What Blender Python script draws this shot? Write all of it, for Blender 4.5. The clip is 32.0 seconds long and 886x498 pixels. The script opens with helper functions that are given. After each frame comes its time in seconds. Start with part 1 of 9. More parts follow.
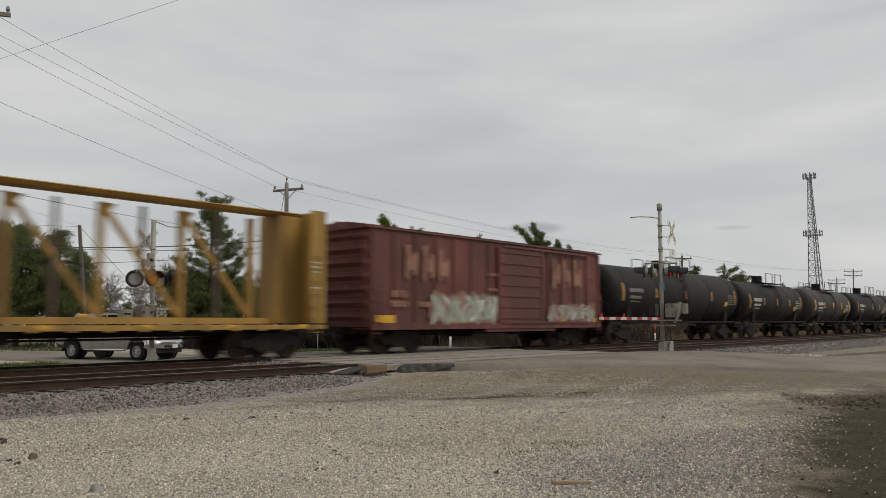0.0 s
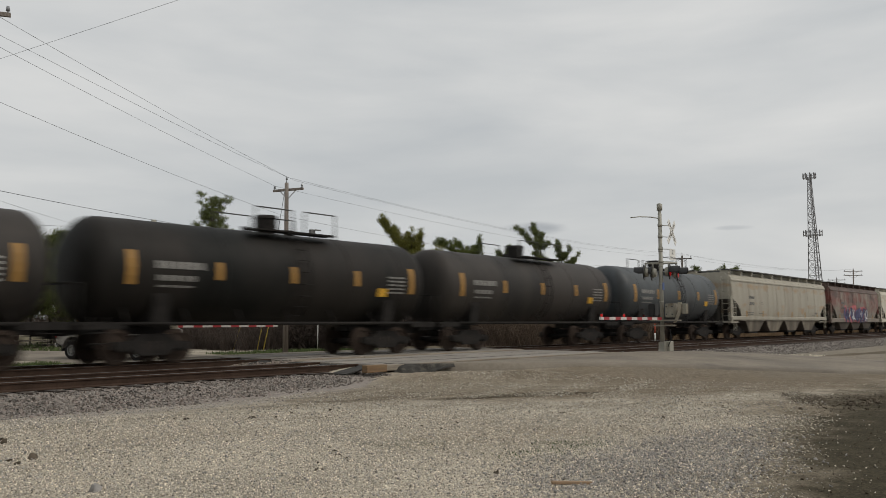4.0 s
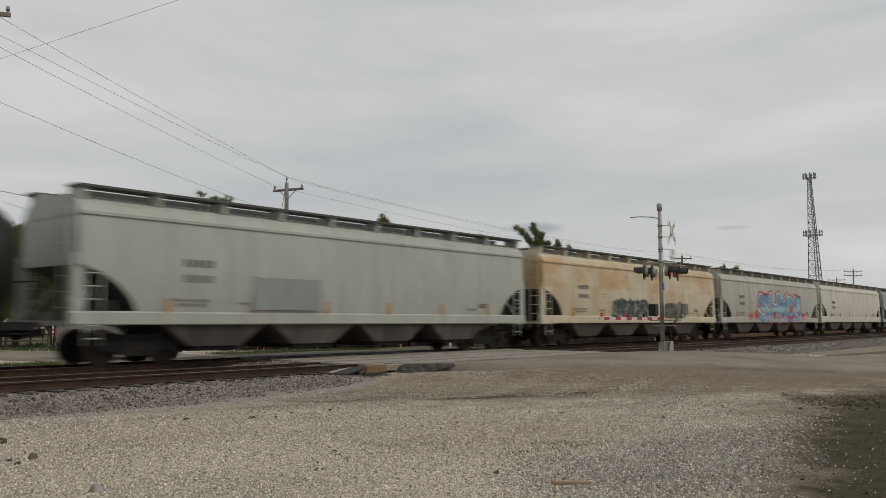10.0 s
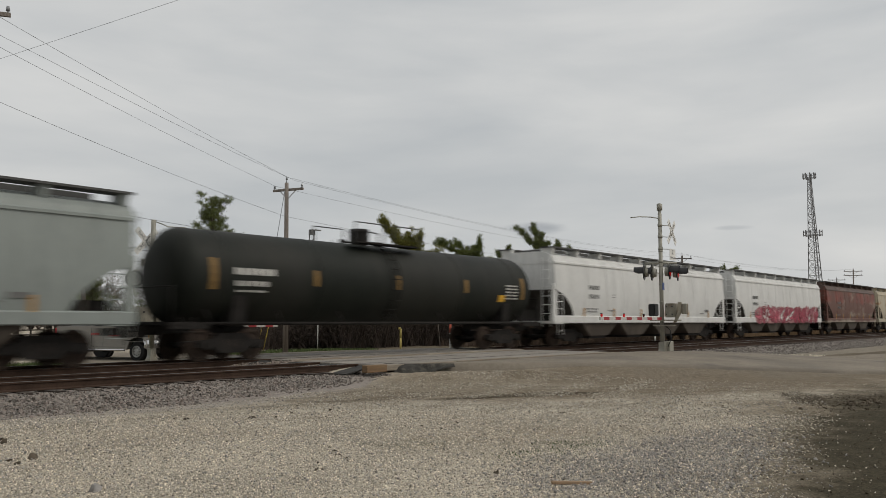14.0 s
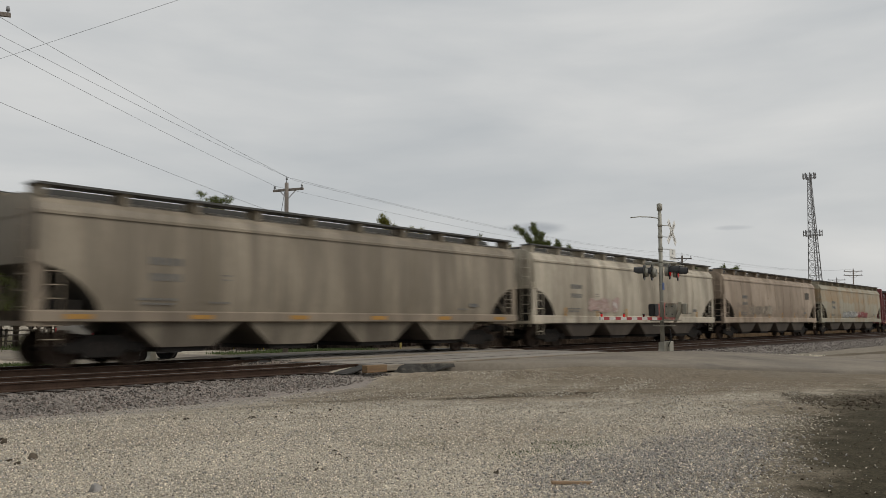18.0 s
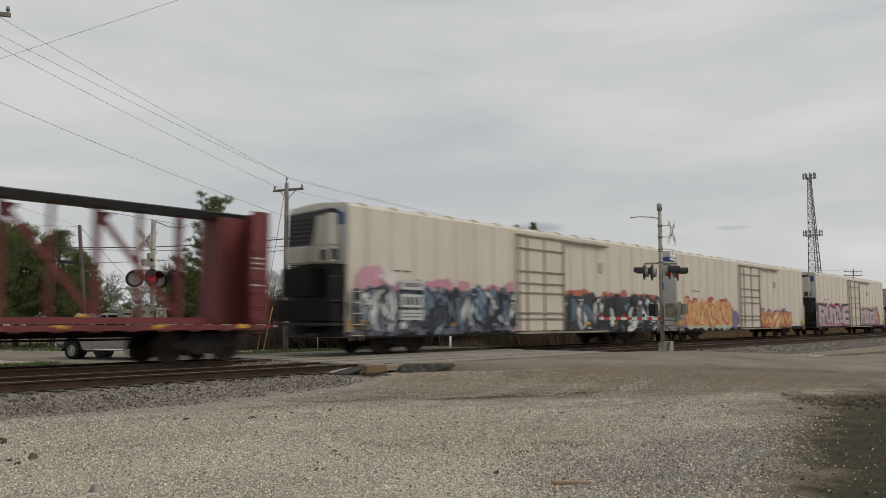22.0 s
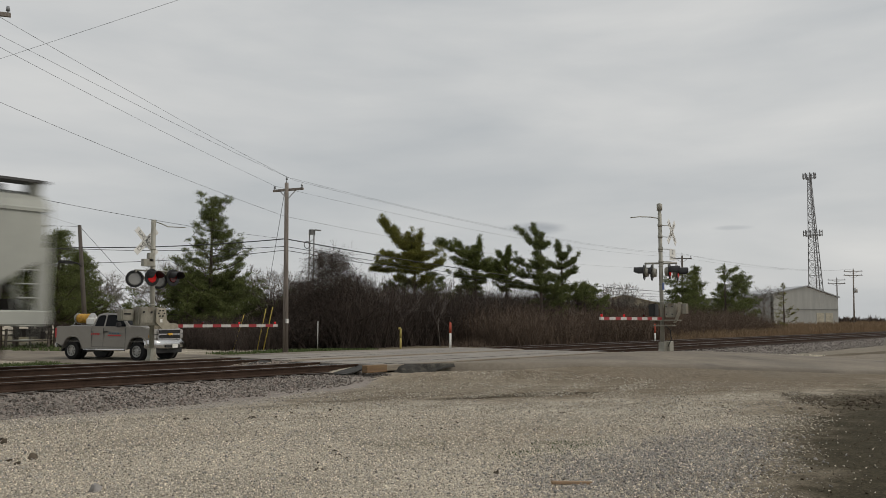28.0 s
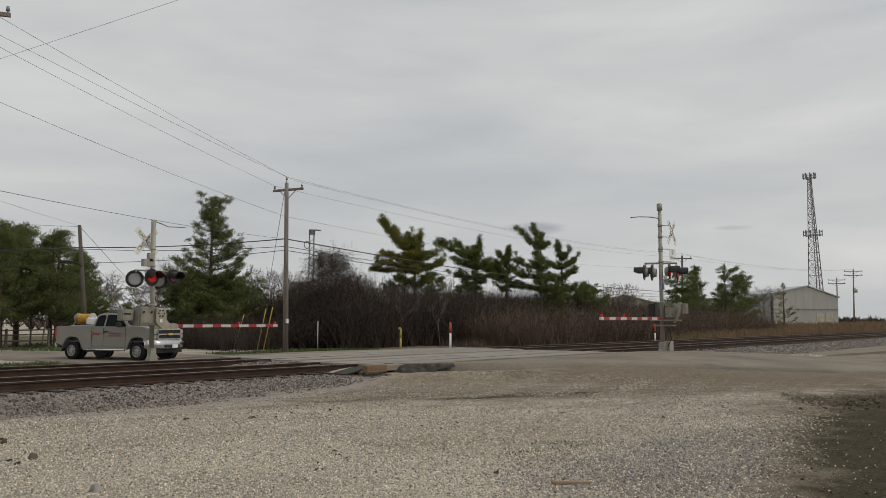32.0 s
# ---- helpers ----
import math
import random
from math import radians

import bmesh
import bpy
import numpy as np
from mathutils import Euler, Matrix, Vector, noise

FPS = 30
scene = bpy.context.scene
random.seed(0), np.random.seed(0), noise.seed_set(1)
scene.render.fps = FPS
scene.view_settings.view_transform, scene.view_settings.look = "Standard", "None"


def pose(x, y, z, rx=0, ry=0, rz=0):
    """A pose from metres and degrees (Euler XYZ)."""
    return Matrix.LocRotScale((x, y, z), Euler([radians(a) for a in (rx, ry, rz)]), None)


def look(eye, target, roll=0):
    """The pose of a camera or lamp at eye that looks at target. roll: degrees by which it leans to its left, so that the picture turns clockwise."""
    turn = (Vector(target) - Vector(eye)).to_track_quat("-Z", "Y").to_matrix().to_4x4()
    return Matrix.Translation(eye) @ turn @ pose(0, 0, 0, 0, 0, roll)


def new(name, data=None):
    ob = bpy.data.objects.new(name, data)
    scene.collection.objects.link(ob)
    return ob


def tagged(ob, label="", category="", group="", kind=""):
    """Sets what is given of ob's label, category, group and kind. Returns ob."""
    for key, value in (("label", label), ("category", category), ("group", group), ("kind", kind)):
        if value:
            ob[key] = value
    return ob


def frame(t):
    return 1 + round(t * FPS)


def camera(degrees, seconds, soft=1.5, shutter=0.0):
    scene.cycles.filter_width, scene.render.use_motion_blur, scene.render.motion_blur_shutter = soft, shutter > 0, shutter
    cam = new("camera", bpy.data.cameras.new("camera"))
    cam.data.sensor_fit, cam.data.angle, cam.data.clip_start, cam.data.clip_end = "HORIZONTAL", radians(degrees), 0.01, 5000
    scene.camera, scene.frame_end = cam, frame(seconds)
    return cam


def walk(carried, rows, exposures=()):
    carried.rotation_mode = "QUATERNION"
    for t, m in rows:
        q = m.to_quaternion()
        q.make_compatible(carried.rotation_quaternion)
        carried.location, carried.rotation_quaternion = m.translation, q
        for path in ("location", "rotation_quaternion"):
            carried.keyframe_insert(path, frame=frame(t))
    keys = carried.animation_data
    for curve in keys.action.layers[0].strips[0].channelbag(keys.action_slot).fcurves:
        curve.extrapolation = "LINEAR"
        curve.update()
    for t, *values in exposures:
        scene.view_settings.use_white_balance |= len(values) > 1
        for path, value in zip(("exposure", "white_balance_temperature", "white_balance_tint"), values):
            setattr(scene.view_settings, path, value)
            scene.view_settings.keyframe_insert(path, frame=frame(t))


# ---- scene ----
SECONDS = 32.0
cam = camera(56.8, SECONDS, soft=0.65, shutter=0.4)
EYE = (0.0, 0.0, 1.15)
FWD = (0.76024, 0.64374, 0.08760)
TARGET = tuple(e + 10 * d for e, d in zip(EYE, FWD))
walk(cam, [(0, look(EYE, TARGET, 0)), (SECONDS, look(EYE, TARGET, 0))], [(t, ev, 6720, 10) for t, ev in ((0, 0.03), (1, 0.1), (3, 0.1), (6.5, 0.04), (9, 0.06), (10.5, -0.02), (12, -0.02), (13, -0.08), (14, 0.02), (17, 0.06), (19, 0.0), (21.8, 0.04), (22.5, -0.03), (23.2, -0.1), (25, -0.1), (28, 0.0), (SECONDS, 0.0))])

# ---- light: a high overcast sky ----
world = bpy.data.worlds.new("overcast_sky")
scene.world = world
world.use_nodes = True
wn, wl = world.node_tree.nodes, world.node_tree.links
wn.clear()


def wnode(kind, **values):
    n = wn.new(kind)
    for k, v in values.items():
        n.inputs[k].default_value = v
    return n


SUN_EL, SUN_ROT = 48.0, 150.0
sky = wn.new("ShaderNodeTexSky")
sky.sky_type, sky.sun_disc = "NISHITA", False
sky.sun_elevation, sky.sun_rotation = radians(SUN_EL), radians(SUN_ROT)
sky.dust_density = 4.0
coords = wn.new("ShaderNodeTexCoord")
wmap = wn.new("ShaderNodeMapping")
wmap.inputs["Scale"].default_value = (1.6, 1.6, 7.0)
wl.new(coords.outputs["Generated"], wmap.inputs["Vector"])
wnoise = wnode("ShaderNodeTexNoise", Scale=1.5, Detail=6.0, Roughness=0.5, Distortion=0.25)
wl.new(wmap.outputs["Vector"], wnoise.inputs["Vector"])
ramp = wn.new("ShaderNodeValToRGB")
ramp.color_ramp.elements[0].position, ramp.color_ramp.elements[0].color = 0.3, (5.35, 5.7, 6.0, 1)
ramp.color_ramp.elements[1].position, ramp.color_ramp.elements[1].color = 0.72, (7.5, 7.65, 7.7, 1)
wl.new(wnoise.outputs["Fac"], ramp.inputs["Fac"])
wmix = wn.new("ShaderNodeMixRGB")
wmix.inputs["Fac"].default_value = 0.94
wl.new(sky.outputs["Color"], wmix.inputs["Color1"])
# two small dark clouds low over the line
def cloud(colour, way, wide, high, dark):
    way = Vector(way).normalized()
    e1 = Vector((way.y, -way.x, 0)).normalized()
    e2 = e1.cross(way)
    total = None
    for e, size in ((e1, wide), (e2, high)):
        d = wn.new("ShaderNodeVectorMath")
        d.operation = "DOT_PRODUCT"
        d.inputs[1].default_value = tuple(e / size)
        wl.new(coords.outputs["Generated"], d.inputs[0])
        sq = wn.new("ShaderNodeMath")
        sq.operation, sq.inputs[1].default_value = "POWER", 2.0
        ab = wn.new("ShaderNodeMath")
        ab.operation = "ABSOLUTE"
        off = wn.new("ShaderNodeMath")
        off.operation, off.inputs[1].default_value = "SUBTRACT", way.dot(e) / size
        wl.new(d.outputs["Value"], off.inputs[0])
        wl.new(off.outputs[0], ab.inputs[0])
        wl.new(ab.outputs[0], sq.inputs[0])
        if total:
            add = wn.new("ShaderNodeMath")
            wl.new(total, add.inputs[0]), wl.new(sq.outputs[0], add.inputs[1])
            total = add.outputs[0]
        else:
            total = sq.outputs[0]
    fine = wnode("ShaderNodeTexNoise", Scale=14.0, Detail=4.0)
    wl.new(wmap.outputs["Vector"], fine.inputs["Vector"])
    add = wn.new("ShaderNodeMath")
    wl.new(total, add.inputs[0]), wl.new(fine.outputs["Fac"], add.inputs[1])
    rng = wn.new("ShaderNodeMapRange")
    rng.interpolation_type = "SMOOTHSTEP"
    for k, v in zip((1, 2, 3, 4), (0.35, 1.5, dark, 0.0)):
        rng.inputs[k].default_value = v
    wl.new(add.outputs[0], rng.inputs[0])
    mx = wn.new("ShaderNodeMixRGB")
    mx.inputs["Color2"].default_value = (3.6, 3.9, 4.3, 1)
    wl.new(rng.outputs[0], mx.inputs["Fac"]), wl.new(colour, mx.inputs["Color1"])
    return mx.outputs["Color"]


overcast = cloud(cloud(ramp.outputs["Color"], (0.8268, 0.5513, 0.1116), 0.046, 0.010, 0.8), (0.931, 0.3493, 0.1070), 0.026, 0.0038, 0.5)
wl.new(overcast, wmix.inputs["Color2"])
back = wnode("ShaderNodeBackground", Strength=0.09)
wout = wn.new("ShaderNodeOutputWorld")
wl.new(wmix.outputs["Color"], back.inputs["Color"])
wl.new(back.outputs["Background"], wout.inputs["Surface"])

sun = new("sun", bpy.data.lights.new("sun", "SUN"))
sun.data.energy, sun.data.angle, sun.data.color = 1.1, radians(25), (1.0, 0.95, 0.88)
sun_dir = Vector((math.sin(radians(SUN_ROT)) * math.cos(radians(SUN_EL)), math.cos(radians(SUN_ROT)) * math.cos(radians(SUN_EL)), math.sin(radians(SUN_EL))))
sun.matrix_world = look((0, 0, 60), Vector((0, 0, 60)) - sun_dir)


# ---- materials ----
def material(name, col, rough=0.8, metal=0.0, var=0.25, scale=3.0, stretch=(1, 1, 1), second=None, amount=0.0, patch=0.8, bump=0.0, bump_scale=40.0, piece=0.0, island=0.0, spec=0.5):
    """Base colour with grain at two scales; second: a stain colour that covers about `amount` of it; piece/island: change from piece to piece."""
    m = bpy.data.materials.new(name)
    m.use_nodes = True
    n, l = m.node_tree.nodes, m.node_tree.links
    b = n["Principled BSDF"]
    b.inputs["Roughness"].default_value, b.inputs["Metallic"].default_value = rough, metal
    b.inputs["Specular IOR Level"].default_value = spec
    tc = n.new("ShaderNodeTexCoord")
    mp = n.new("ShaderNodeMapping")
    mp.inputs["Scale"].default_value = stretch
    l.new(tc.outputs["Object"], mp.inputs["Vector"])

    def noise_node(s, detail):
        t = n.new("ShaderNodeTexNoise")
        t.inputs["Scale"].default_value, t.inputs["Detail"].default_value, t.inputs["Roughness"].default_value = s, detail, 0.6
        l.new(mp.outputs["Vector"], t.inputs["Vector"])
        return t.outputs["Fac"]

    def ranged(fac, a, z, lo, hi):
        r = n.new("ShaderNodeMapRange")
        for k, v in zip((1, 2, 3, 4), (a, z, lo, hi)):
            r.inputs[k].default_value = v
        l.new(fac, r.inputs[0])
        return r.outputs[0]

    def mixed(mode, fac, a, c):
        x = n.new("ShaderNodeMixRGB")
        x.blend_type = mode
        for sock, v in ((x.inputs[0], fac), (x.inputs[1], a), (x.inputs[2], c)):
            if isinstance(v, (int, float)):
                sock.default_value = v
            elif isinstance(v, tuple):
                sock.default_value = (*v, 1) if len(v) == 3 else v
            else:
                l.new(v, sock)
        return x.outputs[0]

    f1 = ranged(noise_node(scale, 5), 0.3, 0.7, 1 - var, 1 + var)
    f2 = ranged(noise_node(scale * 11, 3), 0.3, 0.7, 1 - var * 0.6, 1 + var * 0.6)
    c = mixed("MULTIPLY", 1.0, tuple(col), f1)
    c = mixed("MULTIPLY", 1.0, c, f2)
    if second:
        edge = 0.72 - 0.45 * amount
        c = mixed("MIX", ranged(noise_node(patch, 7), edge - 0.08, edge + 0.08, 0, 0.9), c, tuple(second))
    if piece:
        info = n.new("ShaderNodeObjectInfo")
        c = mixed("MULTIPLY", 1.0, c, ranged(info.outputs["Random"], 0, 1, 1 - piece, 1 + piece))
    if island:
        geo = n.new("ShaderNodeNewGeometry")
        c = mixed("MULTIPLY", 1.0, c, ranged(geo.outputs["Random Per Island"], 0, 1, 1 - island, 1 + island))
    l.new(c, b.inputs["Base Color"])
    if bump:
        bn = n.new("ShaderNodeBump")
        bn.inputs["Strength"].default_value, bn.inputs["Distance"].default_value = bump, 0.02
        t = n.new("ShaderNodeTexNoise")
        t.inputs["Scale"].default_value, t.inputs["Detail"].default_value = bump_scale, 6
        l.new(tc.outputs["Object"], t.inputs["Vector"])
        l.new(t.outputs["Fac"], bn.inputs["Height"])
        l.new(bn.outputs["Normal"], b.inputs["Normal"])
    return m


def paint(name, col, rust=(0.20, 0.08, 0.035), amount=0.2, var=0.12, rough=0.55, patch=0.5, streak=0.35, spec=0.3):
    """Weathered car paint: upright streaks of dirt and stains."""
    return material(name, col, rough, 0.0, var, 1.2, (1.6, 1.6, streak), rust, amount, patch, 0.08, 12.0, spec=spec)


def weather(m, col, low, high, amount=0.4, size=(0.8, 1.5), soft=0.14, dense=0.85, seed=0.0):
    """Soft stains of another colour in a band of heights, longer or taller by their size along and up the car."""
    n, l = m.node_tree.nodes, m.node_tree.links
    base = n["Principled BSDF"].inputs["Base Color"]
    before = base.links[0].from_socket
    tc = n.new("ShaderNodeTexCoord")
    mp = n.new("ShaderNodeMapping")
    mp.inputs["Location"].default_value = (seed, seed * 0.7, 0)
    mp.inputs["Scale"].default_value = (size[0], size[0], size[1])
    l.new(tc.outputs["Object"], mp.inputs["Vector"])
    t = n.new("ShaderNodeTexNoise")
    t.inputs["Scale"].default_value, t.inputs["Detail"].default_value, t.inputs["Roughness"].default_value = 1.0, 6, 0.62
    l.new(mp.outputs["Vector"], t.inputs["Vector"])
    sep = n.new("ShaderNodeSeparateXYZ")
    l.new(tc.outputs["Object"], sep.inputs[0])
    total = t.outputs["Fac"]
    for edge, way in ((low, 1), (high, -1)):
        r = n.new("ShaderNodeMapRange")
        r.interpolation_type = "SMOOTHSTEP"
        for k, v in zip((1, 2, 3, 4), (edge - 0.3 * way, edge + 0.3 * way, -0.45, 0.0)):
            r.inputs[k].default_value = v
        l.new(sep.outputs["Z"], r.inputs[0])
        add = n.new("ShaderNodeMath")
        l.new(total, add.inputs[0]), l.new(r.outputs[0], add.inputs[1])
        total = add.outputs[0]
    r = n.new("ShaderNodeMapRange")
    r.interpolation_type = "SMOOTHSTEP"
    edge = 0.70 - 0.4 * amount
    for k, v in zip((1, 2, 3, 4), (edge - soft, edge + soft, 0.0, dense)):
        r.inputs[k].default_value = v
    l.new(total, r.inputs[0])
    x = n.new("ShaderNodeMixRGB")
    x.inputs["Color2"].default_value = (*col, 1)
    l.new(r.outputs[0], x.inputs["Fac"]), l.new(before, x.inputs["Color1"]), l.new(x.outputs["Color"], base)
    return m


def glow(name, col, strength):
    m = bpy.data.materials.new(name)
    m.use_nodes = True
    b = m.node_tree.nodes["Principled BSDF"]
    b.inputs["Base Color"].default_value = (*col, 1)
    b.inputs["Emission Color"].default_value = (*col, 1)
    b.inputs["Emission Strength"].default_value = strength
    return m


M_STEEL_DARK = material("dark_grimy_steel", (0.019, 0.017, 0.0155), 0.85, 0.0, 0.4, 4.0, spec=0.2)
M_BOARD = material("dull_walkway_grating", (0.085, 0.085, 0.082), 0.8, 0.2, 0.2, 4.0)
M_WHEEL = material("rusty_wheel_steel", (0.050, 0.036, 0.028), 0.8, 0.0, 0.3, 5.0, spec=0.2)
M_RAIL = material("rusted_rail_steel", (0.050, 0.031, 0.022), 0.9, 0.0, 0.3, 3.0, spec=0.2)
M_RAILTOP = material("polished_rail_head", (0.20, 0.185, 0.175), 0.42, 0.8, 0.2, 2.0)
M_TIE = material("creosoted_tie_wood", (0.065, 0.050, 0.040), 0.9, 0, 0.4, 4.0, (0.6, 4, 4), bump=0.5, piece=0.35)
M_ALU = material("galvanised_metal", (0.46, 0.46, 0.45), 0.45, 0.6, 0.15, 6.0)
M_GREYMETAL = material("silver_painted_mast", (0.30, 0.29, 0.245), 0.55, 0.2, 0.2, 5.0, (1, 1, 0.3), (0.2, 0.14, 0.08), 0.12, 3.0)
M_BLACK = material("black_painted_metal", (0.012, 0.012, 0.012), 0.5, 0, 0.3, 8.0)
M_WHITE = material("white_paint", (0.74, 0.73, 0.69), 0.6, 0, 0.12, 5.0)
M_RED = material("red_reflective_sheet", (0.50, 0.03, 0.035), 0.45, 0, 0.15, 6.0)
M_YELLOW = material("yellow_reflective_sheet", (0.65, 0.36, 0.03), 0.5, 0, 0.15, 6.0)
M_AMBER = material("faded_amber_sheet", (0.36, 0.19, 0.04), 0.6, 0, 0.15, 6.0)
M_AMBER_D = material("dirty_amber_sheet", (0.20, 0.115, 0.03), 0.7, 0, 0.2, 6.0)
M_LETTER_W = material("faded_white_lettering", (0.45, 0.44, 0.41), 0.7, 0, 0.3, 9.0)
M_LETTER_K = material("dark_lettering", (0.07, 0.07, 0.07), 0.7, 0, 0.3, 9.0)
M_LETTER_D = material("dim_white_lettering", (0.20, 0.195, 0.18), 0.7, 0, 0.3, 9.0)
M_MARK = material("grey_stencilled_marks", (0.13, 0.13, 0.125), 0.7, 0, 0.3, 9.0)
M_LAMP_RED = glow("lit_red_lamp", (0.50, 0.010, 0.010), 0.30)


# ---- mesh helpers ----
def thing(name, label, category, at=(0, 0, 0), group="", kind="", turn=0.0):
    ob = new(name)
    ob.empty_display_size = 0.2
    ob.matrix_basis = pose(*at, 0, 0, turn)
    return tagged(ob, label, category, group, kind)


def mesh_of(name, bm, mat, smooth=False):
    bmesh.ops.recalc_face_normals(bm, faces=bm.faces)
    me = bpy.data.meshes.new(name)
    bm.to_mesh(me)
    bm.free()
    for m in mat if isinstance(mat, (list, tuple)) else [mat]:
        me.materials.append(m)
    if smooth:
        me.shade_smooth()
        me.set_sharp_from_angle(angle=radians(35))
    return me


def part(name, bm, mat, parent=None, label="", smooth=False, at=None):
    ob = new(name, mesh_of(name, bm, mat, smooth) if isinstance(bm, bmesh.types.BMesh) else bm)
    ob.parent = parent
    if at is not None:
        ob.matrix_basis = at if isinstance(at, Matrix) else Matrix.Translation(at)
    return tagged(ob, label)


def box(bm, c, s, m=None, mat=0):
    hx, hy, hz = (v / 2 for v in s)
    vs = []
    for dx, dy, dz in ((-1, -1, -1), (1, -1, -1), (1, 1, -1), (-1, 1, -1), (-1, -1, 1), (1, -1, 1), (1, 1, 1), (-1, 1, 1)):
        p = Vector((c[0] + dx * hx, c[1] + dy * hy, c[2] + dz * hz))
        vs.append(bm.verts.new(m @ p if m else p))
    for q in ((0, 3, 2, 1), (4, 5, 6, 7), (0, 1, 5, 4), (1, 2, 6, 5), (2, 3, 7, 6), (3, 0, 4, 7)):
        bm.faces.new([vs[i] for i in q]).material_index = mat
    return bm


def tube(bm, p0, p1, r0, r1=None, seg=8, caps=True, mat=0):
    p0, p1 = Vector(p0), Vector(p1)
    r1 = r0 if r1 is None else r1
    d = (p1 - p0).normalized()
    a = d.orthogonal().normalized()
    b = d.cross(a)
    rings = []
    for p, r in ((p0, r0), (p1, r1)):
        rings.append([bm.verts.new(p + r * (math.cos(2 * math.pi * k / seg) * a + math.sin(2 * math.pi * k / seg) * b)) for k in range(seg)])
    for k in range(seg):
        f = bm.faces.new((rings[0][k], rings[0][(k + 1) % seg], rings[1][(k + 1) % seg], rings[1][k]))
        f.material_index, f.smooth = mat, True
    if caps:
        for r in rings:
            bm.faces.new(r).material_index = mat
    return bm


def chain(bm, pts, r, seg=6):
    """A round bar bent through points, in one piece."""
    pts = [Vector(p) for p in pts]
    ways = [(b - a).normalized() for a, b in zip(pts, pts[1:])]
    side = ways[0].orthogonal().normalized()
    rings = []
    for k, p in enumerate(pts):
        d = (ways[max(0, k - 1)] + ways[min(k, len(ways) - 1)]).normalized()
        side = (side - d * side.dot(d)).normalized()
        up = d.cross(side)
        rings.append([bm.verts.new(p + r * (math.cos(2 * math.pi * i / seg) * side + math.sin(2 * math.pi * i / seg) * up)) for i in range(seg)])
    for a, b in zip(rings, rings[1:]):
        for i in range(seg):
            bm.faces.new((a[i], a[(i + 1) % seg], b[(i + 1) % seg], b[i])).smooth = True
    bm.faces.new(rings[0]), bm.faces.new(rings[-1])
    return bm


def slab(bm, poly, axis, a, b, mat=0):
    """A flat outline, given in the other two axes, pulled from a to b along axis."""
    def at(u, v, w):
        return {"x": (w, u, v), "y": (u, w, v), "z": (u, v, w)}[axis]
    lo = [bm.verts.new(at(u, v, a)) for u, v in poly]
    hi = [bm.verts.new(at(u, v, b)) for u, v in poly]
    n = len(poly)
    for f in [bm.faces.new(lo), bm.faces.new(hi)] + [bm.faces.new((lo[i], lo[(i + 1) % n], hi[(i + 1) % n], hi[i])) for i in range(n)]:
        f.material_index = mat
    return bm


def B():
    return bmesh.new()


def sheet(name, rows, mat, label="", category="", kind="structure", smooth=True):
    """A surface through rows of points."""
    bm = B()
    vs = [[bm.verts.new(p) for p in r] for r in rows]
    for i in range(len(vs) - 1):
        for j in range(len(vs[0]) - 1):
            bm.faces.new((vs[i][j], vs[i][j + 1], vs[i + 1][j + 1], vs[i + 1][j]))
    ob = part(name, bm, mat)
    if smooth:
        ob.data.shade_smooth()
    return tagged(ob, label, category, "", kind)


# ---- the ground ----
TRACKS = (17.05, 21.2)
# the road's two edges: it bends and widens where it crosses
ROAD_Y = (-40, -20, 0, 6, 9, 12, 15, 17, 23, 27, 34.4, 48, 62, 90)
ROAD_L = (37, 34, 29.3, 27.3, 25.2, 21.0, 16.4, 15.6, 15.5, 15.8, 16.0, 13.0, 9.3, 2)
ROAD_R = (44, 41.5, 37, 35.4, 34.4, 32.6, 29.4, 28.4, 27.6, 26.2, 23.9, 20.6, 17.0, 10)


def road_edges(y):
    ys = [y + 0.5 * k for k in (-2, -1, 0, 1, 2)]
    return float(np.mean(np.interp(ys, ROAD_Y, ROAD_L))), float(np.mean(np.interp(ys, ROAD_Y, ROAD_R)))


def road_side(x, y):
    """How far x lies outside the road; negative on it."""
    a, b = road_edges(y)
    return max(a - x, x - b)


def smooth_step(a, b, v):
    t = min(1.0, max(0.0, (v - a) / (b - a)))
    return t * t * (3 - 2 * t)


def road_z(y):
    return -0.012 - 0.36 * (1 - smooth_step(6.0, 14.4, y)) - 0.50 * smooth_step(23.4, 30.0, y)


def ground_z(x, y):
    z = -0.44 - 0.12 * smooth_step(13, 25, y)
    z += 0.05 * (noise.noise((x * 0.16, y * 0.16, 3.1)) + 0.5 * noise.noise((x * 0.5, y * 0.5, 7.7))) * (1 if abs(y) < 60 else 0)
    near = 1 - smooth_step(0.0, 4.2, road_side(x, y))
    lip = 0.06 + (0.13 * (1 - smooth_step(18.2, 21.0, x)) if 8 < y < 16 else 0.0)
    return z + (road_z(y) - lip - z) * near
M_GROUND = material("limestone_gravel_lot", (0.405, 0.363, 0.295), 0.95, 0, 0.22, 0.55, (1, 1, 1), (0.28, 0.235, 0.175), 0.3, 0.22, 0.9, 55.0, spec=0.06)


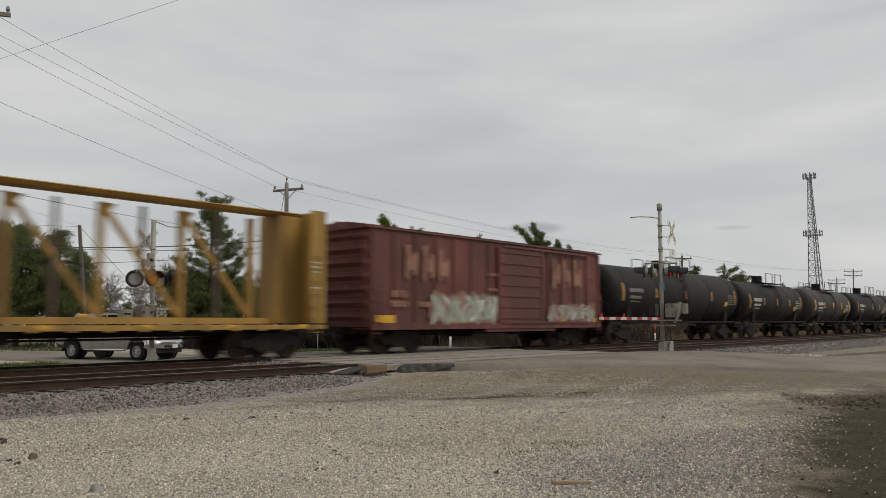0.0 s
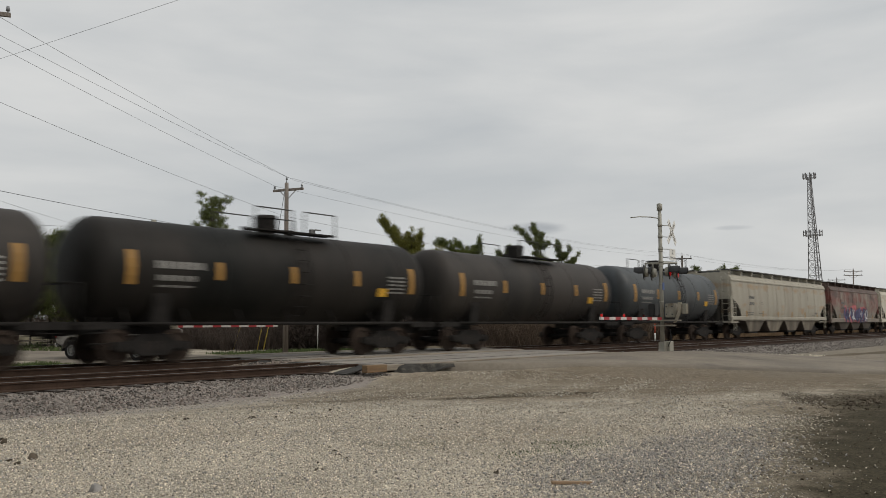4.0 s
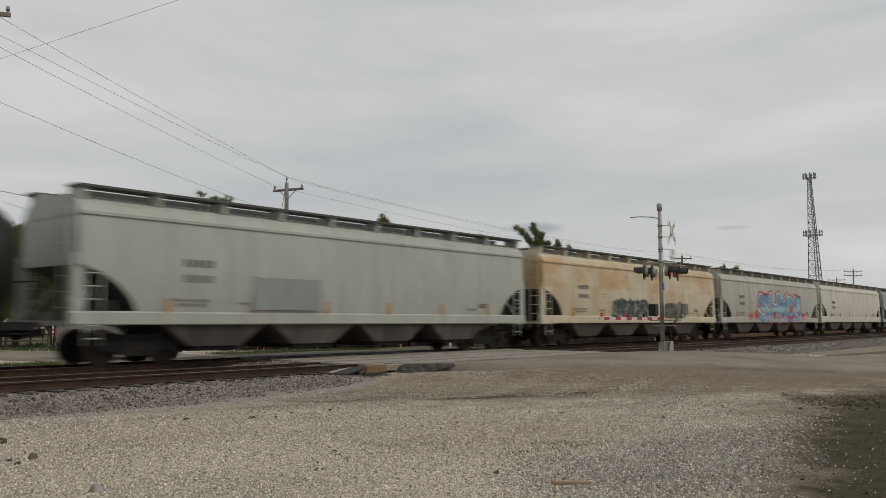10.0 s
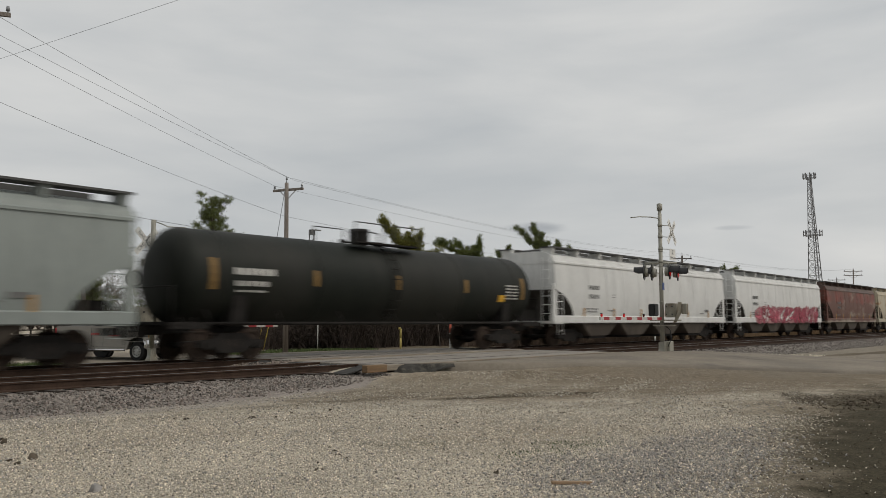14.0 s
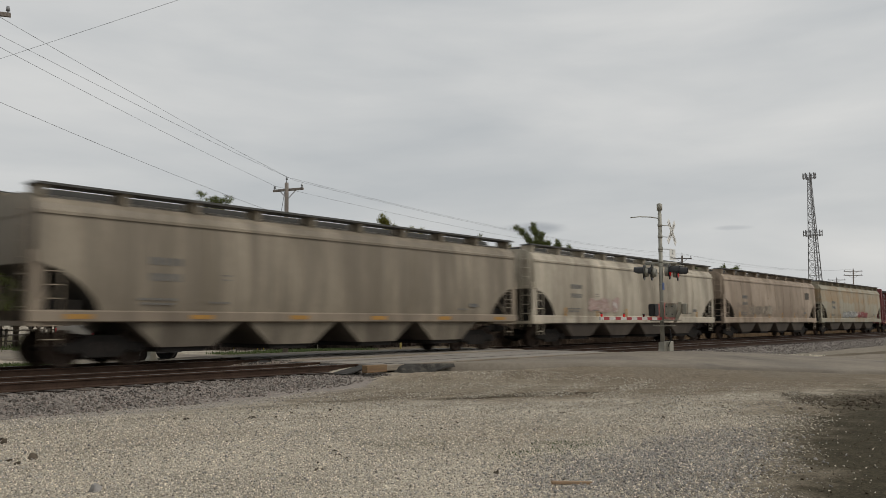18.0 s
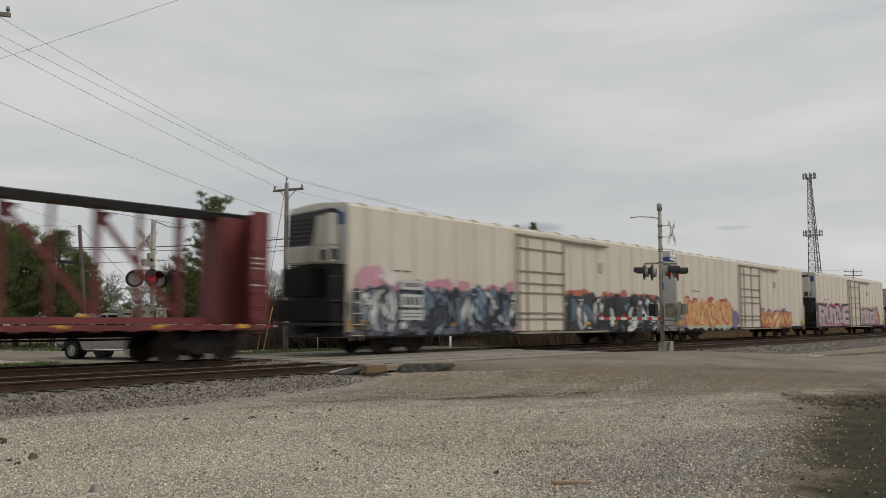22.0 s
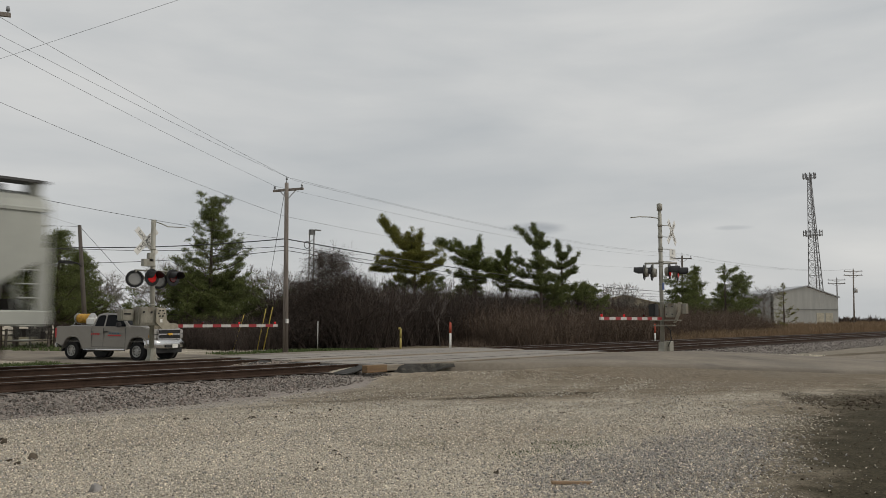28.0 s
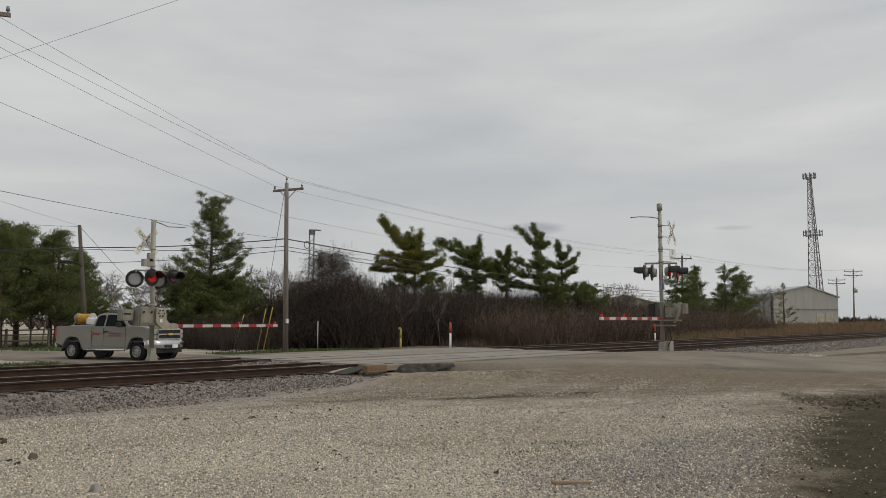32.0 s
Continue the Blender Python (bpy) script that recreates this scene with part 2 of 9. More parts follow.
def zone(m, colour, middle, size, turn, strength, ragged):
    """A stretch of other soil in the lot, with a ragged edge."""
    n, l = m.node_tree.nodes, m.node_tree.links
    base = n["Principled BSDF"].inputs["Base Color"]
    before = base.links[0].from_socket
    tc = n.new("ShaderNodeTexCoord")
    mp = n.new("ShaderNodeMapping")
    mp.vector_type = "TEXTURE"
    mp.inputs["Location"].default_value = (*middle, 0)
    mp.inputs["Rotation"].default_value = (0, 0, radians(turn))
    mp.inputs["Scale"].default_value = (*size, 1000)
    l.new(tc.outputs["Object"], mp.inputs["Vector"])
    ln = n.new("ShaderNodeVectorMath")
    ln.operation = "LENGTH"
    l.new(mp.outputs["Vector"], ln.inputs[0])
    t = n.new("ShaderNodeTexNoise")
    t.inputs["Scale"].default_value, t.inputs["Detail"].default_value, t.inputs["Roughness"].default_value = ragged, 7, 0.65
    l.new(tc.outputs["Object"], t.inputs["Vector"])
    add = n.new("ShaderNodeMath")
    l.new(ln.outputs["Value"], add.inputs[0]), l.new(t.outputs["Fac"], add.inputs[1])
    r = n.new("ShaderNodeMapRange")
    r.interpolation_type = "SMOOTHSTEP"
    for k, v in zip((1, 2, 3, 4), (1.15, 1.65, strength, 0.0)):
        r.inputs[k].default_value = v
    l.new(add.outputs[0], r.inputs[0])
    x = n.new("ShaderNodeMixRGB")
    x.inputs["Color2"].default_value = (*colour, 1)
    l.new(r.outputs[0], x.inputs["Fac"]), l.new(before, x.inputs["Color1"]), l.new(x.outputs["Color"], base)


def speckle(m, sizes):
    """Stones told apart by their shade, in two sizes of cell."""
    n, l = m.node_tree.nodes, m.node_tree.links
    base = n["Principled BSDF"].inputs["Base Color"]
    tc = n.new("ShaderNodeTexCoord")
    for size, lo, hi in sizes:
        v = n.new("ShaderNodeTexVoronoi")
        v.inputs["Scale"].default_value, v.inputs["Randomness"].default_value = size, 1.0
        l.new(tc.outputs["Object"], v.inputs["Vector"])
        sep = n.new("ShaderNodeSeparateColor")
        l.new(v.outputs["Color"], sep.inputs[0])
        r = n.new("ShaderNodeMapRange")
        r.inputs[3].default_value, r.inputs[4].default_value = lo, hi
        l.new(sep.outputs[0], r.inputs[0])
        x = n.new("ShaderNodeMixRGB")
        x.blend_type, x.inputs["Fac"].default_value = "MULTIPLY", 1.0
        before = base.links[0].from_socket
        l.new(before, x.inputs["Color1"]), l.new(r.outputs[0], x.inputs["Color2"]), l.new(x.outputs["Color"], base)


zone(M_GROUND, (0.168, 0.136, 0.098), (20.0, 9.6), (11.0, 3.6), -24, 0.9, 0.8)
zone(M_GROUND, (0.07, 0.056, 0.038), (14.6, 10.15), (2.4, 0.40), -28, 0.95, 2.0)
zone(M_GROUND, (0.11, 0.09, 0.065), (11.6, 12.2), (3.2, 0.3), -15, 0.6, 2.0)
zone(M_GROUND, (0.10, 0.085, 0.06), (6.5, 12.6), (2.0, 0.22), -5, 0.5, 2.0)
zone(M_GROUND, (0.25, 0.225, 0.20), (9.3, 4.1), (2.6, 1.0), 12, 0.7, 1.6)
zone(M_GROUND, (0.15, 0.145, 0.10), (8.0, 7.35), (0.8, 0.4), -50, 0.55, 2.4)
zone(M_GROUND, (0.13, 0.105, 0.078), (13.3, 12.85), (1.5, 0.34), -48, 0.7, 2.0)
zone(M_GROUND, (0.30, 0.275, 0.25), (4.0, 13.75), (11.0, 0.9), 3, 0.75, 1.2)
zone(M_GROUND, (0.25, 0.215, 0.165), (16.0, 12.2), (3.4, 1.5), -34, 0.7, 1.0)
zone(M_GROUND, (0.165, 0.132, 0.092), (9.5, 0.5), (17.5, 3.7), 17, 0.7, 1.1)
zone(M_GROUND, (0.052, 0.045, 0.029), (9.0, 0.3), (15.0, 2.75), 17, 0.96, 1.4)
zone(M_GROUND, (0.050, 0.039, 0.026), (18.2, 5.5), (1.8, 0.45), 25, 0.8, 2.2)
zone(M_GROUND, (0.10, 0.080, 0.050), (45, 32), (40, 9), 5, 0.8, 0.3)
zone(M_GROUND, (0.19, 0.165, 0.132), (48, 9.5), (26, 7.5), 0, 0.8, 0.5)
zone(M_GROUND, (0.10, 0.08, 0.055), (46, 10.2), (7, 0.7), -6, 0.8, 1.0)
zone(M_GROUND, (0.20, 0.135, 0.075), (140, 38), (70, 12), 0, 0.95, 0.1)
zone(M_GROUND, (0.10, 0.088, 0.052), (16, 78), (45, 34), 0, 0.92, 0.2)
zone(M_GROUND, (0.07, 0.085, 0.035), (8, 28), (9, 3.2), -5, 0.9, 0.8)
speckle(M_GROUND, ((9.0, 0.90, 1.10), (26.0, 0.80, 1.20), (60.0, 0.72, 1.28)))
M_BALLAST = material("ballast_stone", (0.235, 0.205, 0.18), 0.9, 0, 0.25, 9.0, bump=0.8, bump_scale=24.0)
M_ASPHALT = material("worn_grey_asphalt", (0.215, 0.187, 0.15), 0.9, 0, 0.18, 0.8, (1, 1, 1), (0.125, 0.11, 0.095), 0.3, 0.4, 0.35, 70.0, spec=0.2)

AXIS_X = sorted(set([-2400, -1200, -600, -300, -150, -80, -40] + [round(-20 + 0.5 * i, 2) for i in range(150)] + [round(14.5 + 0.25 * i, 2) for i in range(48)] + [56 + 3 * i for i in range(16)] + [115, 150, 220, 350, 600, 1200, 2600]))
AXIS_Y = sorted(set([-1500, -600, -200, -80, -30, -12, -6] + [round(-3 + 0.5 * i, 2) for i in range(100)] + [round(8 + 0.25 * i, 2) for i in range(32)] + [48 + 3 * i for i in range(14)] + [95, 120, 160, 240, 400, 800, 2600]))
ground = sheet("ground", [[(x, y, ground_z(x, y)) for x in AXIS_X] for y in AXIS_Y], M_GROUND, "pale limestone gravel lot running into dry soil", "ground")

# ballast bed under both tracks, with sloping shoulders
PROFILE = ((13.4, -0.56), (14.1, -0.47), (15.3, -0.25), (16.0, -0.215), (18.1, -0.215), (19.1, -0.26), (20.1, -0.215), (22.3, -0.215), (23.2, -0.24), (24.5, -0.52), (25.0, -0.62))
bx = [-900, -300, -100] + [-30 + 0.6 * i for i in range(180)] + [90, 120, 200, 400, 900]
sheet("ballast_bed", [[(x, y + 0.12 * noise.noise((x * 0.7, y, 0)), z + 0.03 * noise.noise((x * 1.3, y * 1.3, 2))) for x in bx] for y, z in PROFILE], M_BALLAST, "grey crushed stone ballast under two tracks", "ballast")

# the road, over both tracks
rows = []
for k in range(11):
    r = []
    for i in range(150):
        y = -38 + 0.8 * i
        a, b = road_edges(y)
        u = (k - 1) / 8 if 0 < k < 10 else (0.0 if k == 0 else 1.0)
        edge = 0.22 * noise.noise((y * 0.6, k, 4)) * (1 if k in (0, 1, 9, 10) else 0)
        z = road_z(y) + 0.05 * (1 - (2 * u - 1) ** 2) * (0 if 13 < y < 25 else 1) - (0.3 if k in (0, 10) else 0)
        z -= 0.07 if 15.2 < y < 23.2 else 0
        r.append((a + (b - a) * u + edge + (-0.12 if k == 0 else 0.12 if k == 10 else 0), y, z))
    rows.append(r)
sheet("road", rows, M_ASPHALT, "worn grey asphalt road across the tracks", "road")

# crossing surface: grey panels and timbers beside and between the rails
M_PANEL = material("worn_crossing_panel", (0.25, 0.228, 0.198), 0.9, 0, 0.2, 1.5, (0.4, 3, 1), (0.16, 0.14, 0.12), 0.25, 1.0, 0.3, 60.0, piece=0.12)
M_TIMBER = material("weathered_timber", (0.22, 0.19, 0.15), 0.9, 0, 0.3, 2.5, (0.4, 5, 5), (0.18, 0.13, 0.09), 0.3, 1.5, 0.4, 30.0, piece=0.2)
crossing = thing("crossing_surface", "grey crossing panels and weathered timbers between the rails", "level crossing", (0, 0, 0), "", "structure")
for yc in TRACKS:
    for y, w, m in ((-1.25, 0.82, M_PANEL), (-0.45, 0.46, M_PANEL), (0.03, 0.46, M_PANEL), (0.50, 0.42, M_PANEL), (1.25, 0.82, M_PANEL), (-1.74, 0.16, M_TIMBER), (1.74, 0.16, M_TIMBER)):
        for i in range(4):
            x0 = (15.6 if yc < 19 else 15.9) + 3.05 * i
            bm = box(B(), (0, 0, -0.075), (3.03, w, 0.15))
            bmesh.ops.bevel(bm, geom=bm.edges[:], offset=0.012, segments=1, affect="EDGES")
            part("timber" if m is M_TIMBER else "panel", bm, m, crossing, at=pose(x0 + 1.5, yc + y, random.uniform(-0.012, 0.0), 0, 0, random.uniform(-0.2, 0.2)))
bm = box(B(), (0, 0, 0), (0.74, 0.2, 0.19))
bmesh.ops.bevel(bm, geom=bm.edges[:], offset=0.015, segments=1, affect="EDGES")
part("header_timber", bm, material("tan_header_timber", (0.19, 0.118, 0.062), 0.9, 0, 0.3, 2.5, (0.4, 5, 5), (0.14, 0.10, 0.06), 0.35, 2.0), crossing, "tan timber at the panels' end", at=pose(15.16, 15.15, -0.075))
M_PLATE = material("grey_steel_plate", (0.058, 0.056, 0.053), 0.85, 0.0, 0.25, 4.0, spec=0.12)
for x, y in ((14.85, 15.6), (14.9, 17.05), (14.9, 18.4), (14.9, 19.9), (15.2, 21.2)):
    bm = B()
    slab(bm, [(-0.55, -0.18), (0.45, -0.02), (0.45, -0.04), (-0.55, -0.21)], "y", -0.28, 0.28)
    for yy in (-0.18, 0.18):
        tube(bm, (0.25, yy, -0.05), (0.25, yy, -0.03), 0.025, 0.025, 8)
    part("deflector_plate", bm, M_PLATE, crossing, at=(x, y, 0))
# dark asphalt fillet at the lot's side
M_PATCH = material("dark_asphalt_patch", (0.055, 0.052, 0.047), 0.95, 0, 0.3, 6.0, (1, 1, 1), (0.12, 0.11, 0.09), 0.3, 3.0, 0.9, 30.0, spec=0.1)
rows = []
for j in range(13):
    r = []
    for i in range(56):
        u = i / 55
        y = 15.78 - 1.4 * u
        swell = float(np.interp(u, (0, 0.12, 0.3, 0.42, 0.6, 1.0), (0.30, 0.62, 0.78, 0.55, 0.30, 0.06)))
        reach = swell * (1 + 0.35 * noise.noise((u * 9, 3, 0)))
        d = 0.10 * noise.noise((u * 7, 8, 1)) * (1 - u) - (reach + 0.05) * j / 12
        x0 = road_edges(y)[0]
        fall = smooth_step(0.05, 1.0, j / 12) * (1 - 0.75 * smooth_step(0.45, 1.0, u))
        z = (road_z(y) + 0.012) * (1 - fall) + (ground_z(x0 - 0.55 * reach, y - 0.84 * reach) - 0.05) * fall
        lump = (0.06 * noise.noise((x0 * 3.1, y * 3.1, j * 0.5)) + 0.03 * noise.noise((x0 * 9, y * 9, j * 0.9))) * (1 - u) - 0.03 * u
        r.append((x0 + 0.55 * d, y + 0.84 * d, z + (0.02 + lump) * math.sin(math.pi * min(1.0, j / 11)) - (0.03 if j == 12 else 0)))
    rows.append(r)
sheet("asphalt_fillet", rows, M_PATCH, "dark lumpy asphalt fillet beside the crossing", "pavement")

# ---- rails and ties ----
RAIL = [(-0.075, -0.18), (0.075, -0.18), (0.075, -0.165), (0.012, -0.14), (0.012, -0.045), (0.036, -0.035), (0.036, -0.004), (0.028, 0.0), (-0.028, 0.0), (-0.036, -0.004), (-0.036, -0.035), (-0.012, -0.045), (-0.012, -0.14), (-0.075, -0.165)]
for k, yc in enumerate(TRACKS):
    track = thing("track", "rusty steel railway track on dark wooden ties", "railway track", (0, yc, 0), "the two tracks", "structure")
    for side in (-0.753, 0.753):
        bm = B()
        slab(bm, [(side + u, v) for u, v in RAIL], "x", -900, 900)
        bm.normal_update()
        for f in bm.faces:
            c = f.calc_center_median()
            if c.z > -0.006 and abs(c.x) < 1:
                f.material_index = 1
        part("rail", bm, [M_RAIL, M_RAILTOP], track)
    tie_mesh = mesh_of("tie", box(B(), (0, 0, -0.27), (0.23, 2.6, 0.18)), M_TIE)
    near = [i for i in range(110)]
    for i in near:
        part("tie", tie_mesh, None, track, at=pose(-4 + 0.54 * i + random.uniform(-0.03, 0.03), random.uniform(-0.05, 0.05), random.uniform(-0.012, 0.012), 0, 0, random.uniform(-1.5, 1.5)))
    bm = B()
    for i in list(range(-60, 0)) + list(range(110, 420)):
        box(bm, (-4 + 0.54 * i, 0, -0.27), (0.23, 2.6, 0.18))
    tagged(part("ties", bm, M_TIE, track), kind="stuff")
# ---- the train ----
SPEED = 24.95
TRACK_Y = TRACKS[1]
CARS = []  # thing and its middle at the start


def wheel_mesh():
    bm = B()
    prof = [(0.0, -0.10), (0.10, -0.10), (0.11, -0.03), (0.36, -0.02), (0.38, -0.07), (0.455, -0.07), (0.458, 0.05), (0.485, 0.065), (0.485, 0.085), (0.38, 0.085), (0.36, 0.03), (0.0, 0.03)]
    ring = []
    for k in range(24):
        a = 2 * math.pi * k / 24
        ring.append([bm.verts.new((r * math.cos(a), y, r * math.sin(a))) for r, y in prof[1:-1]])
    for k in range(24):
        p, q = ring[k], ring[(k + 1) % 24]
        for i in range(len(p) - 1):
            bm.faces.new((p[i], p[i + 1], q[i + 1], q[i]))
    bm.faces.new([r[0] for r in ring])
    bm.faces.new([r[-1] for r in ring])
    return mesh_of("wheel", bm, M_WHEEL, True)


def frame_mesh():
    bm = B()
    side = [(-1.15, 0.42), (-1.1, 0.60), (-0.72, 0.62), (-0.45, 0.80), (0.45, 0.80), (0.72, 0.62), (1.1, 0.60), (1.15, 0.42), (0.95, 0.38), (0.72, 0.44), (0.42, 0.24), (-0.42, 0.24), (-0.72, 0.44), (-0.95, 0.38)]
    for y in (-1.02, 1.02):
        slab(bm, side, "y", y - 0.08, y + 0.08)
        for x in (-0.89, 0.89):
            tube(bm, (x, y - 0.16, 0.457), (x, y + 0.1, 0.457), 0.12, 0.12, 10)
    box(bm, (0, 0, 0.62), (0.42, 2.1, 0.26))
    for x in (-0.89, 0.89):
        tube(bm, (x, -0.75, 0.457), (x, 0.75, 0.457), 0.085, 0.085, 8)
    return mesh_of("side_frames", bm, M_STEEL_DARK)


def spring_mesh():
    bm = B()
    for x in (-0.22, 0.0, 0.22):
        tube(bm, (x, 0, 0.3), (x, 0, 0.62), 0.085, 0.085, 8)
    return mesh_of("springs", bm, M_WHEEL)


WHEEL, FRAMES, SPRINGS = wheel_mesh(), frame_mesh(), spring_mesh()


def bogie(car, x):
    b = part("bogie", FRAMES, None, car, at=(x, 0, 0))
    for dx in (-0.89, 0.89):
        part("wheel", WHEEL, None, b, at=pose(dx, -0.753, 0.457))
        part("wheel", WHEEL, None, b, at=pose(dx, 0.753, 0.457, 0, 0, 180))
    for y in (-1.02, 1.02):
        part("spring", SPRINGS, None, b, at=(0, y, 0))
    return b


def new_car(name, u0, u1, label, inset=2.0, end=0.55):
    """A car whose body reaches from u0 to u1; the couplers go past it."""
    car = thing(name, label, "freight car", (0.5 * (u0 + u1), TRACK_Y, 0), "cars of the freight train")
    CARS.append((car, 0.5 * (u0 + u1)))
    h = 0.5 * (u1 - u0)
    bogie(car, -h + inset)
    bogie(car, h - inset)
    for s in (-1, 1):
        bm = B()
        box(bm, (s * (h + end * 0.5), 0, 0.86), (end + 0.3, 0.16, 0.2))
        box(bm, (s * (h + end), 0, 0.86), (0.3, 0.26, 0.32))
        part("coupler", bm, M_STEEL_DARK, car)
    return car, h


def underframe(car, h, inset):
    """Centre sill, brake cylinder, reservoir and rods below the floor."""
    part("centre_sill", box(B(), (0, 0, 0.86), (2 * h - 0.4, 0.42, 0.30)), M_STEEL_DARK, car)
    part("brake_reservoir", tube(B(), (-0.9, 0.75, 0.72), (0.6, 0.75, 0.72), 0.22, 0.22, 12), M_STEEL_DARK, car)
    part("brake_cylinder", tube(B(), (1.4, -0.7, 0.75), (2.1, -0.7, 0.75), 0.17, 0.17, 12), M_STEEL_DARK, car)
    bm = B()
    tube(bm, (-h + inset, -0.35, 0.66), (h - inset, -0.35, 0.66), 0.03, 0.03, 6)
    part("brake_rod", bm, M_STEEL_DARK, car)
    for k in range(5):
        x = -h + inset + 1.6 + (2 * h - 2 * inset - 3.2) * k / 4
        part("cross_bearer", slab(B(), [(-1.4, 1.0), (1.4, 1.0), (0.5, 0.74), (-0.5, 0.74)], "x", x - 0.06, x + 0.06), M_STEEL_DARK, car)


def ladder(car, x, y, z0, z1, mat, rungs=5, w=0.42, axis="x"):
    bm = B()
    d = Vector((w / 2, 0, 0)) if axis == "x" else Vector((0, w / 2, 0))
    c = Vector((x, y, 0))
    for s in (-1, 1):
        tube(bm, c + s * d + Vector((0, 0, z0)), c + s * d + Vector((0, 0, z1)), 0.022, 0.022, 6)
    for k in range(rungs):
        z = z0 + (z1 - z0) * (k + 0.5) / rungs
        tube(bm, c - d + Vector((0, 0, z)), c + d + Vector((0, 0, z)), 0.016, 0.016, 6)
    return part("ladder", bm, mat, car)


def bars(car, mat, y, rows, name="lettering", thick=0.006):
    """Plain bars in the place of writing: rows of (x, z, width, height, pieces)."""
    for x, z, w, hh, n in rows:
        bm = B()
        step = w / n
        for k in range(n):
            box(bm, (x - w / 2 + (k + 0.5) * step, y, z), (step * (0.62 if n > 1 else 1), thick, hh))
        part(name, bm, mat, car)


def side_y(z, lo=1.2, hi=4.02, a=1.50, b=1.60):
    """Half width of a hopper's bowed side."""
    t = (z - lo) / (hi - lo)
    return a + (b - a) * math.sin(math.pi * min(1, max(0, t)) ** 0.8)


def skin(z):
    """Half width of a hopper's outer face: the sill stands proud of the bowed side."""
    return max(side_y(z), 1.588 if z < 1.38 else 0.0)


def band(poly, level, above):
    """The part of a flat outline above or below a level."""
    out = []
    for p, q in zip(poly, poly[1:] + poly[:1]):
        a, b = (p[1] >= level) == above, (q[1] >= level) == above
        if a:
            out.append(p)
        if a != b:
            t = (level - p[1]) / (q[1] - p[1])
            out.append((p[0] + t * (q[0] - p[0]), level))
    return out


def wall_patch(bm, outline, ypos, mat=0, off=0.006):
    """A thin piece on a car's near side that follows its bow: outline in x, z; ypos(z) its half width."""
    outline = [tuple(p) for p in outline]
    zs = [p[1] for p in outline]
    lo, hi = min(zs), max(zs)
    n = 1 if abs(ypos(lo) - ypos(hi)) + abs(ypos(lo) - ypos((lo + hi) / 2)) < 1e-6 else max(1, math.ceil((hi - lo) / 0.25))
    rest = outline
    for k in range(1, n + 1):
        z = lo + (hi - lo) * k / n
        piece = band(rest, z, False) if k < n else rest
        rest = band(rest, z, True) if k < n else rest
        if len(piece) < 3:
            continue
        vs = [bm.verts.new((x, -ypos(c) - off, c)) for x, c in piece]
        f = bm.faces.new(vs)
        f.material_index = mat


PAINTS = {}


def spray(col):
    key = tuple(round(c, 3) for c in col)
    if key not in PAINTS:
        PAINTS[key] = material("spray_paint", col, 0.6, 0, 0.22, 2.5, (1, 1, 0.6))
    return PAINTS[key]


def blob(cx, cz, rx, rz, rng, n=14, rough=0.2):
    return [(cx + rx * (1 + rng.uniform(-rough, rough)) * math.cos(2 * math.pi * k / n), cz + rz * (1 + rng.uniform(-rough, rough)) * math.sin(2 * math.pi * k / n)) for k in range(n)]


def stroke(bm, pts, w, ypos, mat, off):
    """A broad painted line with round ends."""
    for (x0, z0), (x1, z1) in zip(pts, pts[1:]):
        d = Vector((x1 - x0, z1 - z0))
        if d.length < 1e-4:
            continue
        a = math.atan2(d.y, d.x)
        out = [(x1 + w * math.cos(a + t), z1 + w * math.sin(a + t)) for t in (-1.57, -0.8, 0, 0.8, 1.57)]
        out += [(x0 + w * math.cos(a + t), z0 + w * math.sin(a + t)) for t in (1.57, 2.35, 3.14, 3.9, 4.71)]
        wall_patch(bm, out, ypos, mat, off)
        off += 0.0004


def swoosh(rng, x, z, w, h, thick):
    """A bent, tapering band, like one limb of a wild-style letter."""
    a = (x + w * rng.uniform(-0.1, 0.6), z + h * rng.choice((rng.uniform(0.0, 0.2), rng.uniform(0.75, 1.0))))
    c = (x + w * rng.uniform(0.3, 1.15), z + h * (rng.uniform(0.7, 1.0) if a[1] < z + h * 0.5 else rng.uniform(0.0, 0.3)))
    m = ((a[0] + c[0]) / 2 + w * rng.choice((-1, 1)) * rng.uniform(0.25, 0.7), (a[1] + c[1]) / 2 + h * rng.uniform(-0.2, 0.2))
    blunt = rng.random() < 0.5
    one, two = [], []
    for k in range(10):
        t = k / 9
        p = [(1 - t) ** 2 * a[i] + 2 * t * (1 - t) * m[i] + t * t * c[i] for i in (0, 1)]
        d = [2 * (1 - t) * (m[i] - a[i]) + 2 * t * (c[i] - m[i]) for i in (0, 1)]
        n = math.hypot(*d) or 1.0
        r = thick * (0.22 + 0.78 * math.sin(math.pi * (0.25 + 0.75 * t if blunt else t)) ** 0.7)
        one.append((p[0] - d[1] / n * r, p[1] + d[0] / n * r))
        two.append((p[0] + d[1] / n * r, p[1] - d[0] / n * r))
    return [(u, min(z + h * 1.04, max(z - h * 0.02, v))) for u, v in one + two[::-1]]


